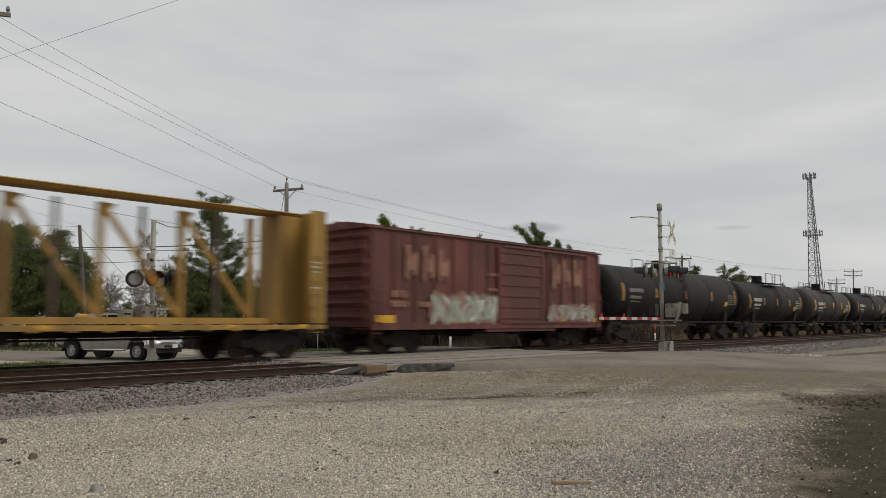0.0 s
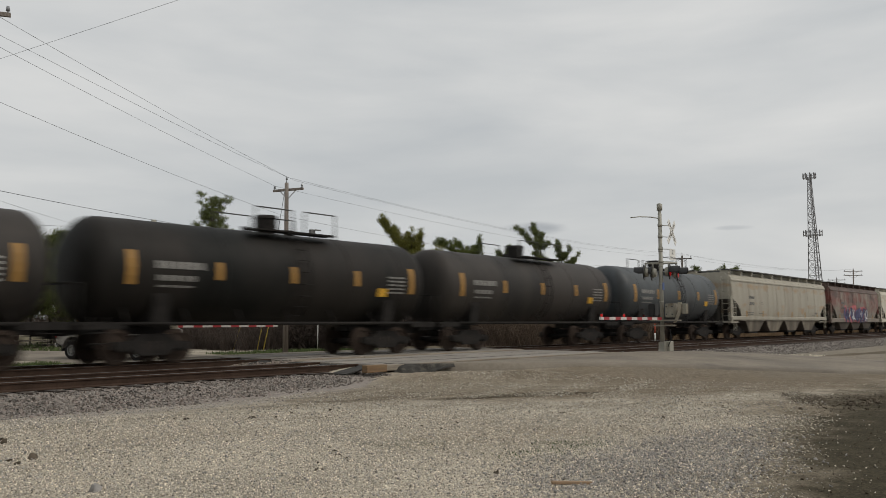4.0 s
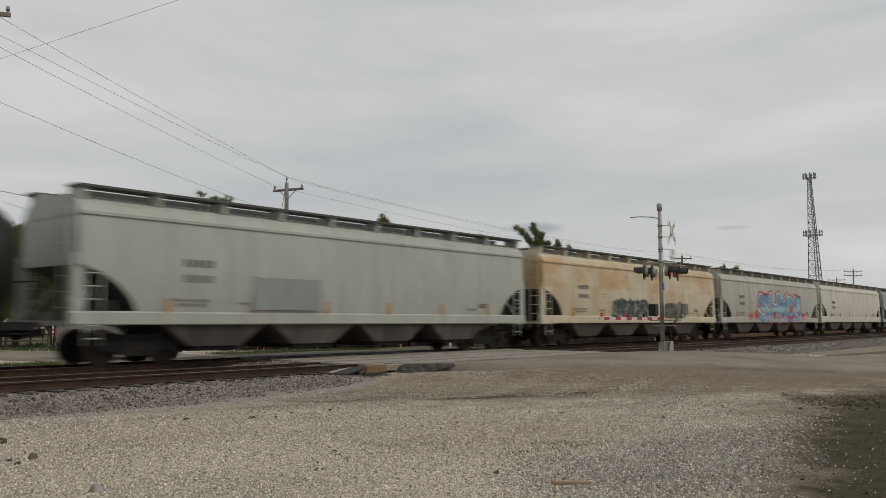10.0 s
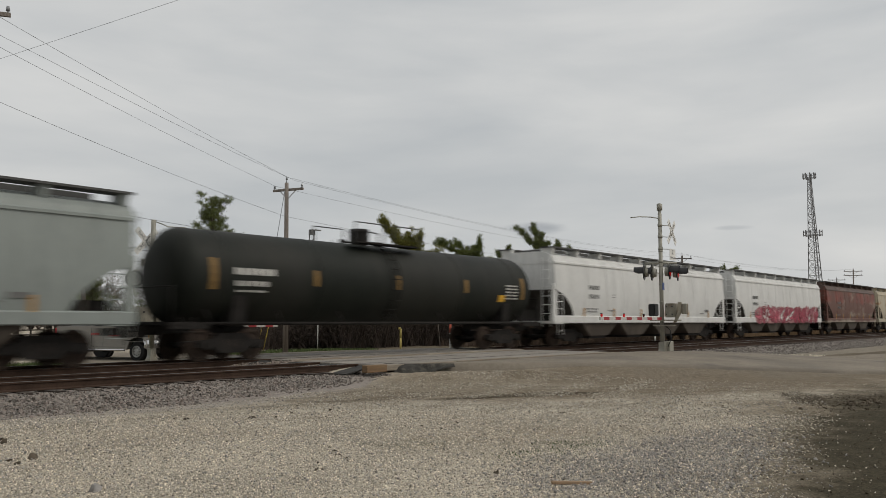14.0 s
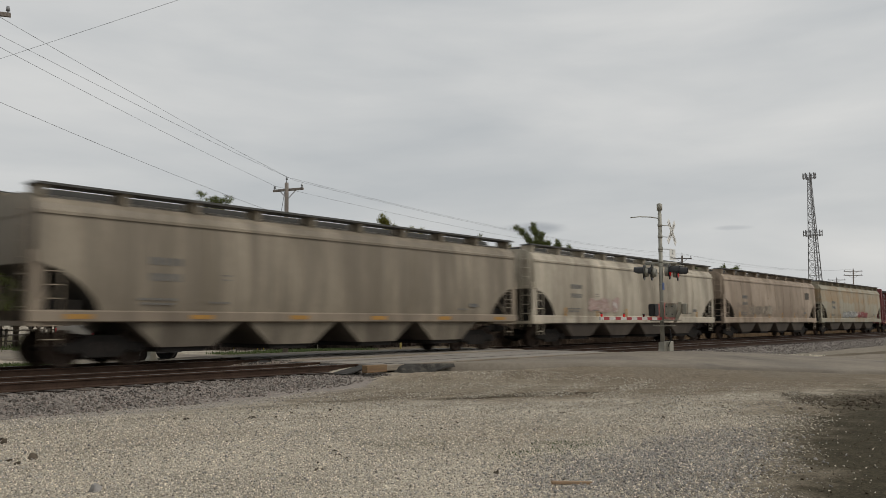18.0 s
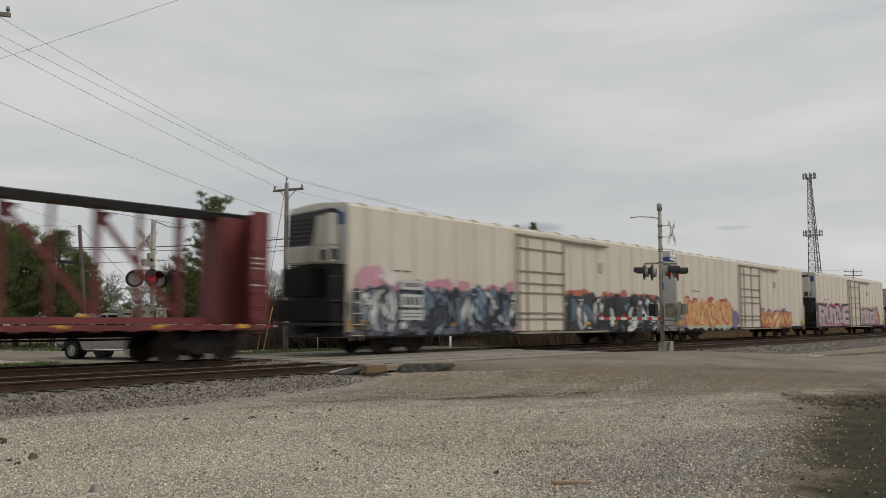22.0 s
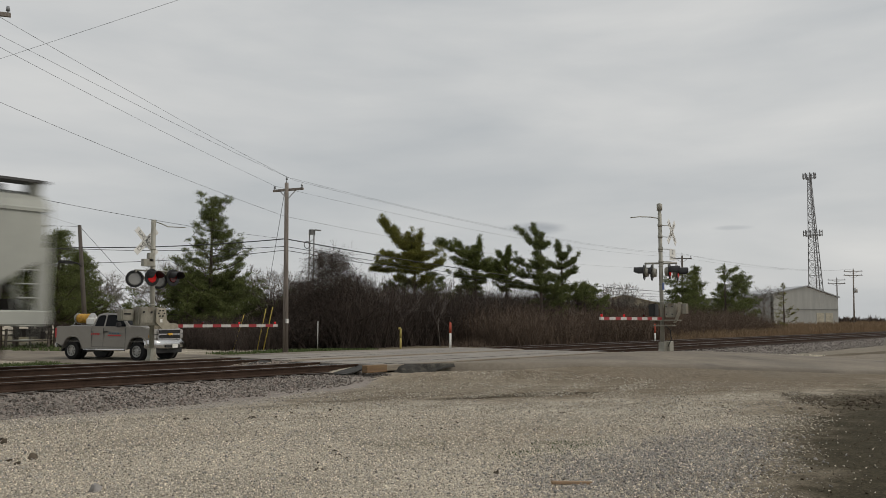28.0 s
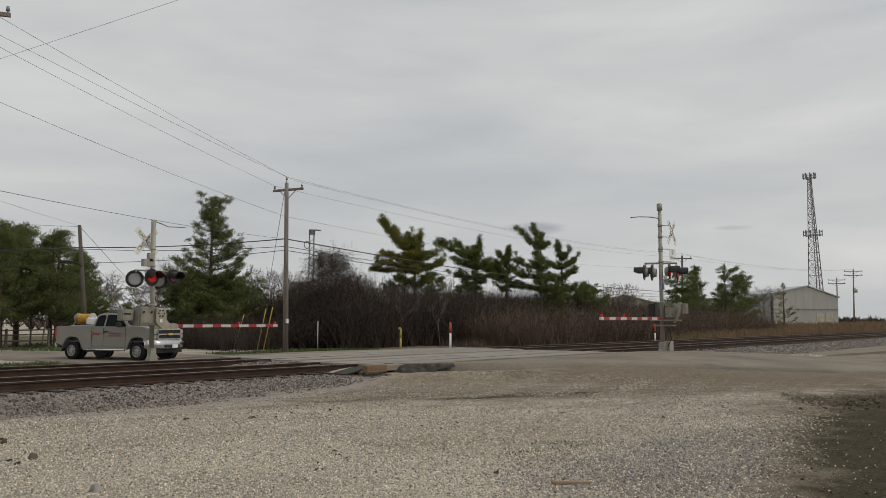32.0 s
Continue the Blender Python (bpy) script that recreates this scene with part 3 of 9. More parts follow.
def graffiti(car, x0, x1, z0, z1, seed, fill, edge, cloud, letters=6, ypos=skin, shine=None, tips=None, glare=0.5, limbs=4):
    """A wild-style piece that nobody can read: a cloud of colour under interlocked bands with dark edges."""
    rng = random.Random(seed)
    mats = [spray(cloud), spray(edge), spray(tips or cloud)] + [spray(c) for c in fill] + [spray(shine or (0.62, 0.62, 0.59))]
    bm = B()
    w, h = x1 - x0, z1 - z0
    lw = w / letters
    off = 0.004
    n = int(letters * 2)
    for k in range(n):
        x = x0 + w * (k + 0.5) / n
        if tips and rng.random() < 0.55:
            wall_patch(bm, blob(x, z0 + h * rng.uniform(0.84, 0.96), 0.34 * lw, 0.11 * h, rng, 9, 0.45), ypos, 2, off)
        form = blob(x, z0 + h * rng.uniform(0.38, 0.50), 0.85 * w / n, 0.45 * h, rng, 16, 0.18)
        wall_patch(bm, [(u, max(v, z0 - 0.001 * i)) for i, (u, v) in enumerate(form)], ypos, 0, off + 0.003)
        off += 0.0003
    top = 0.016
    line = min(0.05, lw * 0.05)
    for k in range(letters):
        for i in range(limbs):
            form = swoosh(rng, x0 + lw * (k - 0.05), z0, lw * 1.1, h * rng.uniform(0.82, 0.98), lw * rng.uniform(0.13, 0.22))
            wall_patch(bm, form, ypos, len(mats) - 1 if rng.random() < glare * 0.45 else 3 + rng.randrange(len(fill)), top)
            stroke(bm, form + form[:1], line * 0.6, ypos, 1, top + 0.001)
            top += 0.0012
    return tagged(part("graffiti", bm, mats, car, "spray-painted graffiti lettering"))


def hopper(u0, u1, label, mat, bays=3, sill=None, roof=None, marks=M_MARK, top=4.02, reflect=M_AMBER, seam=9, bottom=None, cut=None, edge=(1.05, 1.40), lying=False):
    car, h = new_car("covered_hopper", u0, u1, label, 2.1)
    sill, roof = sill or mat, roof or mat
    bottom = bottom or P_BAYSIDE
    W = (lambda z: side_y(z, 1.2, top, 1.50, 1.60))
    # shell with sloping end sheets; the overhang's shade is put into their darker colour
    zc, reach = cut or ((2.55, 1.75) if bays == 4 else (2.6, 1.95))
    bow, fat = (1.7, 0.72) if bays == 4 else (1.25, 0.9)
    zt = top - 0.27
    lev = [(1.17, reach), (1.24, reach)] + [(1.24 + (zc - 1.24) * k / 8, 0.16 + (reach - 0.16) * (1 - (k / 8) ** bow) ** fat) for k in range(1, 9)] + [(3.3, 0.14), (zt, 0.14)]
    bm = B()
    near, far = [], []
    for z, ins in lev:
        near.append([bm.verts.new((-h + ins + (2 * h - 2 * ins) * k / 6, -W(z), z)) for k in range(7)])
        far.append([bm.verts.new((-h + ins + (2 * h - 2 * ins) * k / 6, W(z), z)) for k in range(7)])
    for i in range(len(lev) - 1):
        for k in range(6):
            bm.faces.new((near[i][k], near[i][k + 1], near[i + 1][k + 1], near[i + 1][k]))
            bm.faces.new((far[i][k + 1], far[i][k], far[i + 1][k], far[i + 1][k + 1]))
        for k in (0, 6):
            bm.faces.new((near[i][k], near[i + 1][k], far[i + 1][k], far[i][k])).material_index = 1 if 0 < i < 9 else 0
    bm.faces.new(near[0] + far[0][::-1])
    part("shell", bm, [mat, P_SHADETONE], car, "", True)
    # roof
    ye = W(zt)
    half = [(-ye - 0.045, zt - 0.035), (-ye - 0.045, zt + 0.04), (-ye + 0.0, zt + 0.085), (-ye + 0.055, top - 0.05), (-ye + 0.20, top + 0.09), (-1.05, top + 0.19), (-0.7, top + 0.26)]
    part("roof", slab(B(), half + [(-y, z) for y, z in half[::-1]], "x", -h + 0.12, h - 0.12), roof, car)
    # hatch trough, covers, running boards on brackets
    part("hatch_coaming", box(B(), (0, 0, top + 0.33), (2 * h - 1.6, 1.3, 0.16)), M_BOARD, car)
    n = 8
    lid = mesh_of("hatch_cover", box(B(), (0, 0, top + 0.43), ((2 * h - 2.0) / n - 0.12, 0.8, 0.06)), roof)
    for k in range(n):
        part("hatch_cover", lid, None, car, at=(-h + 1.0 + (2 * h - 2.0) * (k + 0.5) / n, 0, 0))
    for s in (-1, 1):
        bm = B()
        yb = s * 1.16
        for k in range(3):
            box(bm, (0, yb + (k - 1) * 0.2, top + 0.425), (2 * h - 0.2, 0.17, 0.05))
        box(bm, (0, yb + s * 0.31, top + 0.425), (2 * h - 0.2, 0.03, 0.06))
        part("running_board", bm, M_BOARD, car)
    n = max(8, int(h * 1.1))
    for s in (-1, 1):
        bracket = mesh_of("board_bracket", slab(B(), [(s * 1.42, top + 0.41), (s * 0.8, top + 0.41), (s * 0.8, top + 0.22), (s * 1.36, top + 0.09)], "x", -0.085, 0.085), roof)
        for k in range(n):
            part("board_bracket", bracket, None, car, at=(-h + 0.3 + (2 * h - 0.6) * k / (n - 1), 0, 0))
    # sills and end frames
    z0, z1 = edge
    for s in (-1, 1):
        bm = B()
        slab(bm, [(s * 1.42, z0), (s * 1.56, z0), (s * 1.585, z0 + 0.03), (s * 1.585, z1 - 0.045), (s * 1.53, z1), (s * 1.42, z1)], "x", -h, h)
        part("side_sill", bm, sill, car)
        bm = B()
        x = s * (h - 0.15)
        box(bm, (x - s * 0.6, 0, 1.1), (1.4, 2.9, 0.12))
        for y in (-1.35, 1.35):
            box(bm, (x - s * 0.0, y * 1.125, (1.1 + zc) / 2 + 0.1), (0.27, 0.06, zc - 0.75))
            tube(bm, (x - s * 0.05, y, 1.2), (x - s * 0.6, y * 0.8, 2.0), 0.05, 0.05, 6)
        part("end_frame", bm, sill, car)
        # inner posts and bulkhead are coloured dark for the shaded hollow
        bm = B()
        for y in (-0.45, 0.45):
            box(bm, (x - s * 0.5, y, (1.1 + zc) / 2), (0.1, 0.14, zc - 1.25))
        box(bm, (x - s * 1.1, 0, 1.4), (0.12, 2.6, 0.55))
        part("slope_support", bm, P_SHADETONE, car)
        part("brake_valve", box(B(), (x - s * 0.55, -0.9, 1.42), (0.5, 0.4, 0.5)), M_STEEL_DARK, car)
        for y in (-1.52, 1.52):
            ladder(car, s * (h - 0.56), y * 1.03, 0.55, 2.5, sill, 6)
        ladder(car, s * (h + 0.02), -1.2, 0.9, 4.0, sill, 8, axis="y")
    # hopper bays; their colours hold grime and the shade below the body
    span = (2 * h - 4.9) / bays
    zb = max(1.10, edge[0] + 0.06)
    for k in range(bays):
        x = -h + 2.45 + span * (k + 0.5)
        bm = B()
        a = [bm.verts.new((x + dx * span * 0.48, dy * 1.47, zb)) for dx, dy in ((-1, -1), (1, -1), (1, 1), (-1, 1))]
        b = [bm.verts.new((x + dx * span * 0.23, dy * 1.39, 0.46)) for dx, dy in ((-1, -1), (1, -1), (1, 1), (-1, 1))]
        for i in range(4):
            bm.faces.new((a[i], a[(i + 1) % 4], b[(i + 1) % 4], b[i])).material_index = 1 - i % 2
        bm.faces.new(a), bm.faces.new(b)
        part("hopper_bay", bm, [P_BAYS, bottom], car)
        bm = B()
        box(bm, (x, 0, 0.40), (span * 0.40, 2.62, 0.14))
        tube(bm, (x - 0.3, -1.3, 0.42), (x - 0.3, 1.3, 0.42), 0.04, 0.04, 6)
        part("outlet_gate", bm, M_STEEL_DARK, car)
    # weld seams on the sides
    for k in range(seam):
        x = -h + 2.2 + (2 * h - 4.4) * (k + 0.5) / seam
        for s in (-1, 1):
            bm = B()
            prev = None
            for i in range(6):
                z = 1.25 + (top - 1.3) * i / 5
                p = (x, s * (W(z) + 0.001), z)
                if prev:
                    tube(bm, prev, p, 0.010, 0.010, 4, False)
                prev = p
            part("seam", bm, mat, car)
    # marks and reflectors
    yl = -1.63
    bars(car, marks, -W(2.7) - 0.012, [(-h + 3.5, 2.72, 1.0, 0.20, 5), (-h + 3.5, 2.30, 0.95, 0.20, 6), (-h + 5.4, 2.42, 0.25, 0.03, 1), (-h + 5.4, 2.30, 0.25, 0.03, 1)])
    bars(car, marks, -W(1.8) - 0.012, [(-h + 3.3, 1.72, 1.2, 0.06, 3), (-h + 3.3, 1.60, 1.0, 0.06, 3), (-h + 5.2, 1.66, 0.7, 0.05, 2), (h - 3.6, 1.6, 0.6, 0.05, 2), (h - 2.9, 1.75, 0.5, 0.14, 1)])
    if lying:
        bars(car, reflect, -1.59, [(-h + 1.2 + (2 * h - 2.4) * k / 5, edge[1] - 0.16, 0.7, 0.12, 1) for k in range(6)], "reflector")
    else:
        bars(car, reflect, -W(edge[1] + 0.2) - 0.012, [(-h + 2.6 + (2 * h - 5.2) * k / 5, edge[1] + 0.16, 0.14, 0.40, 1) for k in range(6)], "reflector")
    return car, h


def lathe(bm, prof, seg=32, mat=0):
    """Turn a profile of (x, r) about the car's long axis, at z 0."""
    rings = [[bm.verts.new((x, r * math.cos(2 * math.pi * k / seg), r * math.sin(2 * math.pi * k / seg))) for k in range(seg)] for x, r in prof]
    for a, b in zip(rings, rings[1:]):
        for k in range(seg):
            f = bm.faces.new((a[k], a[(k + 1) % seg], b[(k + 1) % seg], b[k]))
            f.smooth, f.material_index = True, mat
    bm.faces.new(rings[0]), bm.faces.new(rings[-1])


def tank(u0, u1, label, mat, radius=1.45, zc=2.58, marks=M_LETTER_D, strip=M_AMBER, rig=M_STEEL_DARK, dome=0.0, big_mark=False):
    car, h = new_car("tank_car", u0, u1, label, 1.9, 0.35)
    bm = B()
    he = 0.62
    prof = [(-h + he * (1 - math.sin(a)), max(0.02, radius * math.cos(a) ** 0.55)) for a in [math.pi / 2 * (1 - k / 9) for k in range(10)]]
    prof[-1] = (-h + he, radius)
    full = prof + [(-x, r) for x, r in prof[::-1]]
    lathe(bm, full, 40)
    bmesh.ops.translate(bm, verts=bm.verts, vec=(0, 0, zc))
    part("tank", bm, mat, car)
    for k in range(5):
        x = -h + 1.5 + (2 * h - 3) * k / 4
        bm = B()
        lathe(bm, [(x - 0.04, radius + 0.004), (x - 0.03, radius + 0.012), (x + 0.03, radius + 0.012), (x + 0.04, radius + 0.004)], 40)
        bmesh.ops.translate(bm, verts=bm.verts, vec=(0, 0, zc))
        part("jacket_band", bm, mat, car)
    # stub sills, saddles, walkway rail along the bottom
    for s in (-1, 1):
        bm = B()
        box(bm, (s * (h - 1.4), 0, 0.95), (3.2, 0.5, 0.3))
        slab(bm, [(-1.2, 1.0), (1.2, 1.0), (1.32, zc - 0.55), (1.1, zc - 0.9), (0.6, zc - 1.32), (0, zc - 1.43), (-0.6, zc - 1.32), (-1.1, zc - 0.9), (-1.32, zc - 0.55)], "x", s * (h - 2.0) - 0.25, s * (h - 2.0) + 0.25)
        part("saddle", bm, rig, car)
        bm = B()
        box(bm, (s * (h + 0.1), 0, 1.08), (0.5, 2.8, 0.08))
        for y in (-1.35, 1.35):
            box(bm, (s * (h - 0.3), y, 1.02), (1.2, 0.08, 0.16))
        part("end_platform", bm, rig, car)
        for y in (-1.38, 1.38):
            ladder(car, s * (h - 0.2), y, 0.45, 1.25, rig, 3)
        bm = B()
        chain(bm, [(s * (h + 0.25), -1.3, 1.1), (s * (h + 0.25), -1.3, 2.1), (s * (h + 0.25), 1.3, 2.1), (s * (h + 0.25), 1.3, 1.1)], 0.025)
        part("handrail", bm, rig, car)
    for y in (-1.32, 1.32):
        bm = B()
        tube(bm, (-h + 0.4, y, 1.08), (h - 0.4, y, 1.08), 0.05, 0.05, 8)
        for k in range(7):
            x = -h + 1 + (2 * h - 2) * k / 6
            tube(bm, (x, y, 1.08), (x, y * 0.75, zc - radius * 0.66), 0.03, 0.03, 6)
        part("side_rail", bm, rig, car)
    # manway, fittings, platform and handrails on top
    zt = zc + radius
    bm = B()
    tube(bm, (dome, 0, zt - 0.05), (dome, 0, zt + 0.46), 0.36, 0.36, 18)
    tube(bm, (dome, 0, zt + 0.46), (dome, 0, zt + 0.56), 0.40, 0.34, 18)
    part("pressure_valve", tube(B(), (dome + 0.9, 0, zt - 0.03), (dome + 0.9, 0, zt + 0.16), 0.16, 0.16, 12), rig, car)
    part("vent_cap", tube(B(), (dome - 0.8, 0, zt - 0.03), (dome - 0.8, 0, zt + 0.14), 0.12, 0.12, 12), rig, car)
    part("manway", bm, rig, car, "", True)
    bm = B()
    for y in (-0.85, 0.85):
        box(bm, (dome + 0.4, y, zt - 0.02), (3.2, 0.5, 0.05))
    part("platform", bm, rig, car)
    for y in (-1.05, 1.05):
        bm = B()
        chain(bm, [(dome - 1.2, y, zt - 0.15), (dome - 1.2, y, zt + 0.66), (dome + 0.2, y, zt + 0.66), (dome + 0.2, y, zt - 0.1)], 0.03)
        chain(bm, [(dome + 0.7, y, zt - 0.1), (dome + 0.7, y, zt + 0.66), (dome + 2.0, y, zt + 0.66), (dome + 2.0, y, zt - 0.15)], 0.03)
        part("handrail", bm, M_BOARD, car)
        bm = B()
        s = -1 if y < 0 else 1
        pts = [(s * (radius + 0.1) * math.cos(a), zc + (radius + 0.1) * math.sin(a)) for a in [radians(-50 + 14 * i) for i in range(9)]]
        for dx in (0.2, 0.62):
            chain(bm, [(dome + dx, yy, zz) for yy, zz in pts], 0.02)
        for yy, zz in pts:
            tube(bm, (dome + 0.2, yy, zz), (dome + 0.62, yy, zz), 0.016, 0.016, 6)
        part("ladder", bm, rig, car)

    def Y(z):
        return math.sqrt(max(0.01, radius ** 2 - (z - zc) ** 2))

    def patch(x, z, w, hh, m, name, n=1):
        bm = B()
        step = w / n
        for k in range(n):
            xa = x - w / 2 + k * step
            xb = xa + step * (0.8 if n > 1 else 1)
            zs = [z - hh / 2 + hh * i / 4 for i in range(5)]
            for za, zb in zip(zs, zs[1:]):
                vs = [bm.verts.new((xx, -Y(zz) - 0.018, zz)) for xx, zz in ((xa, za), (xb, za), (xb, zb), (xa, zb))]
                bm.faces.new(vs)
        part(name, bm, m, car)

    for k in range(5):
        patch(-h + 1.0 + (2 * h - 2.0) * k / 4, zc + 0.05, 0.20 if k not in (0, 4) else 0.22, 0.50 if 0 < k < 4 else 0.90, strip, "reflector")
    patch(-h + 2.45, zc + 0.15, 1.5, 0.24 if big_mark else 0.2, marks, "lettering", 6)
    patch(-h + 2.35, zc - 0.2, 1.2, 0.15, marks, "lettering", 5)
    patch(-h + 2.35, zc - 0.42, 1.1, 0.06, marks, "lettering", 3)
    for i in range(5):
        patch(h - 1.75, zc + 0.15 - 0.13 * i, 0.9, 0.06, marks, "lettering", 2)
    patch(h - 2.45, zc - 0.38, 0.42, 0.28, M_YELLOW, "placard")
    return car, h


def boxcar(u0, u1, label, mat):
    car, h = new_car("boxcar", u0, u1, label, 2.2)
    bot, eave, w = 0.95, 4.32, 1.46
    bm = B()
    box(bm, (0, 0, (bot + eave) / 2), (2 * h - 0.3, 2 * w, eave - bot))
    part("body", bm, mat, car)
    bm = B()
    slab(bm, [(-w - 0.09, eave), (-w - 0.09, eave + 0.07), (0, eave + 0.30), (w + 0.09, eave + 0.07), (w + 0.09, eave)], "x", -h, h)
    for k in range(14):
        x = -h + 0.5 + (2 * h - 1) * k / 13
        slab(bm, [(-w - 0.05, eave + 0.05), (-w - 0.05, eave + 0.11), (0, eave + 0.34), (w + 0.05, eave + 0.11), (w + 0.05, eave + 0.05)], "x", x - 0.05, x + 0.05)
    part("roof", bm, mat, car)
    door = (-0.55, 2.7)
    for s in (-1, 1):
        n = 0
        for k in range(15):
            x = -h + 0.28 + (2 * h - 0.56) * k / 14
            if door[0] - 0.2 < x < door[1] + 0.2:
                continue
            bm = B()
            slab(bm, [(x - 0.10, s * w), (x - 0.05, s * (w + 0.085)), (x + 0.05, s * (w + 0.085)), (x + 0.10, s * w)], "z", bot + 0.03, eave - 0.06)
            part("side_post", bm, mat, car)
        bm = B()
        box(bm, (0, s * (w + 0.05), bot + 0.02), (2 * h - 0.3, 0.1, 0.24))
        box(bm, (1.2, s * (w + 0.02), bot - 0.12), (5.0, 0.06, 0.2))
        part("side_sill", bm, mat, car)
        bm = B()
        xc, ww = (door[0] + door[1]) / 2, door[1] - door[0]
        box(bm, (xc, s * (w + 0.06), (bot + eave) / 2), (ww, 0.08, eave - bot - 0.3))
        panel = part("door", bm, mat, car)
        for i in range(7):
            z = bot + 0.35 + (eave - bot - 0.7) * i / 6
            part("rib", box(B(), (xc, s * (w + 0.115), z), (ww - 0.3, 0.05, 0.09)), mat, panel)
        for x in (door[0] + 0.07, door[1] - 0.07):
            part("stile", box(B(), (x, s * (w + 0.12), (bot + eave) / 2), (0.12, 0.05, eave - bot - 0.35)), mat, panel)
        bm = B()
        box(bm, (door[1] + 0.4, s * (w + 0.12), eave - 0.12), (6.6, 0.07, 0.09))
        box(bm, (door[1] + 0.4, s * (w + 0.12), bot + 0.14), (6.6, 0.07, 0.08))
        part("door_track", bm, mat, car)
        for i in range(7):
            z = bot + 0.35 + (eave - bot - 0.6) * i / 6
            part("end_corrugation", slab(B(), [(s * (h - 0.16), z - 0.16), (s * (h + 0.0), z), (s * (h - 0.16), z + 0.16)], "y", -w + 0.05, w - 0.05), mat, car)
        ladder(car, s * (h - 0.4), -w - 0.12, 0.55, 2.4, mat, 5)
        ladder(car, s * (h + 0.04), -w + 0.3, 0.7, 4.2, mat, 9, axis="y")
    underframe(car, h, 2.2)
    wy = w + 0.09
    flat = lambda z: wy
    tan = material("faded_tan_lettering", (0.30, 0.155, 0.105), 0.8, 0, 0.3, 3.0, (1, 1, 0.4), (0.17, 0.065, 0.05), 0.35, 2.0)
    for x in (-5.9, -5.0, -4.1, 3.6, 4.5, 5.4):
        bm = B()
        rng = random.Random(int(x * 10))
        for u, v, w2, h2 in ((0, rng.uniform(0, 0.3), 0.24, 1.15), (0.2, rng.uniform(0.5, 0.8), 0.3, 0.45), (0.42, rng.uniform(0, 0.4), 0.2, 0.8)):
            wall_patch(bm, [(x - 0.1 + u + w2 * a + rng.uniform(-0.03, 0.03), 2.62 + v * 0.5 + h2 * b + rng.uniform(-0.08, 0.08)) for a, b in ((0, 0), (0.5, -0.08), (1, 0.05), (1, 0.5), (0.95, 1), (0.4, 1.05), (0, 1), (0.06, 0.5))], flat, 0, 0.004 + u * 0.003)
        part("faded_letter", bm, tan, car)
    bars(car, tan, -wy - 0.005, [(-6.3, 2.1, 0.8, 0.25, 3), (-6.3, 1.75, 0.9, 0.22, 4), (-4.9, 1.75, 0.9, 0.2, 4), (-0.9, 3.0, 0.7, 0.12, 3), (-0.9, 2.4, 0.7, 0.12, 3), (6.9, 3.2, 0.6, 0.12, 2), (6.9, 1.9, 0.6, 0.2, 2)])
    bars(car, M_YELLOW, -wy - 0.006, [(-7.0, 1.22, 0.9, 0.26, 1), (-3.4, 1.18, 0.55, 0.14, 1), (-2.2, 1.18, 0.5, 0.14, 1), (1.6, 1.2, 0.5, 0.14, 1), (4.4, 1.2, 0.4, 0.16, 1), (7.1, 1.2, 0.4, 0.18, 1)], "reflector")
    graffiti(car, -4.6, -0.7, 1.0, 2.35, 5, [(0.40, 0.44, 0.36), (0.34, 0.38, 0.30)], (0.24, 0.24, 0.19), (0.30, 0.17, 0.13), 6, flat)
    graffiti(car, 3.2, 7.0, 1.1, 2.0, 8, [(0.40, 0.40, 0.33), (0.36, 0.33, 0.27)], (0.25, 0.2, 0.16), (0.28, 0.12, 0.1), 6, flat)
    return car, h


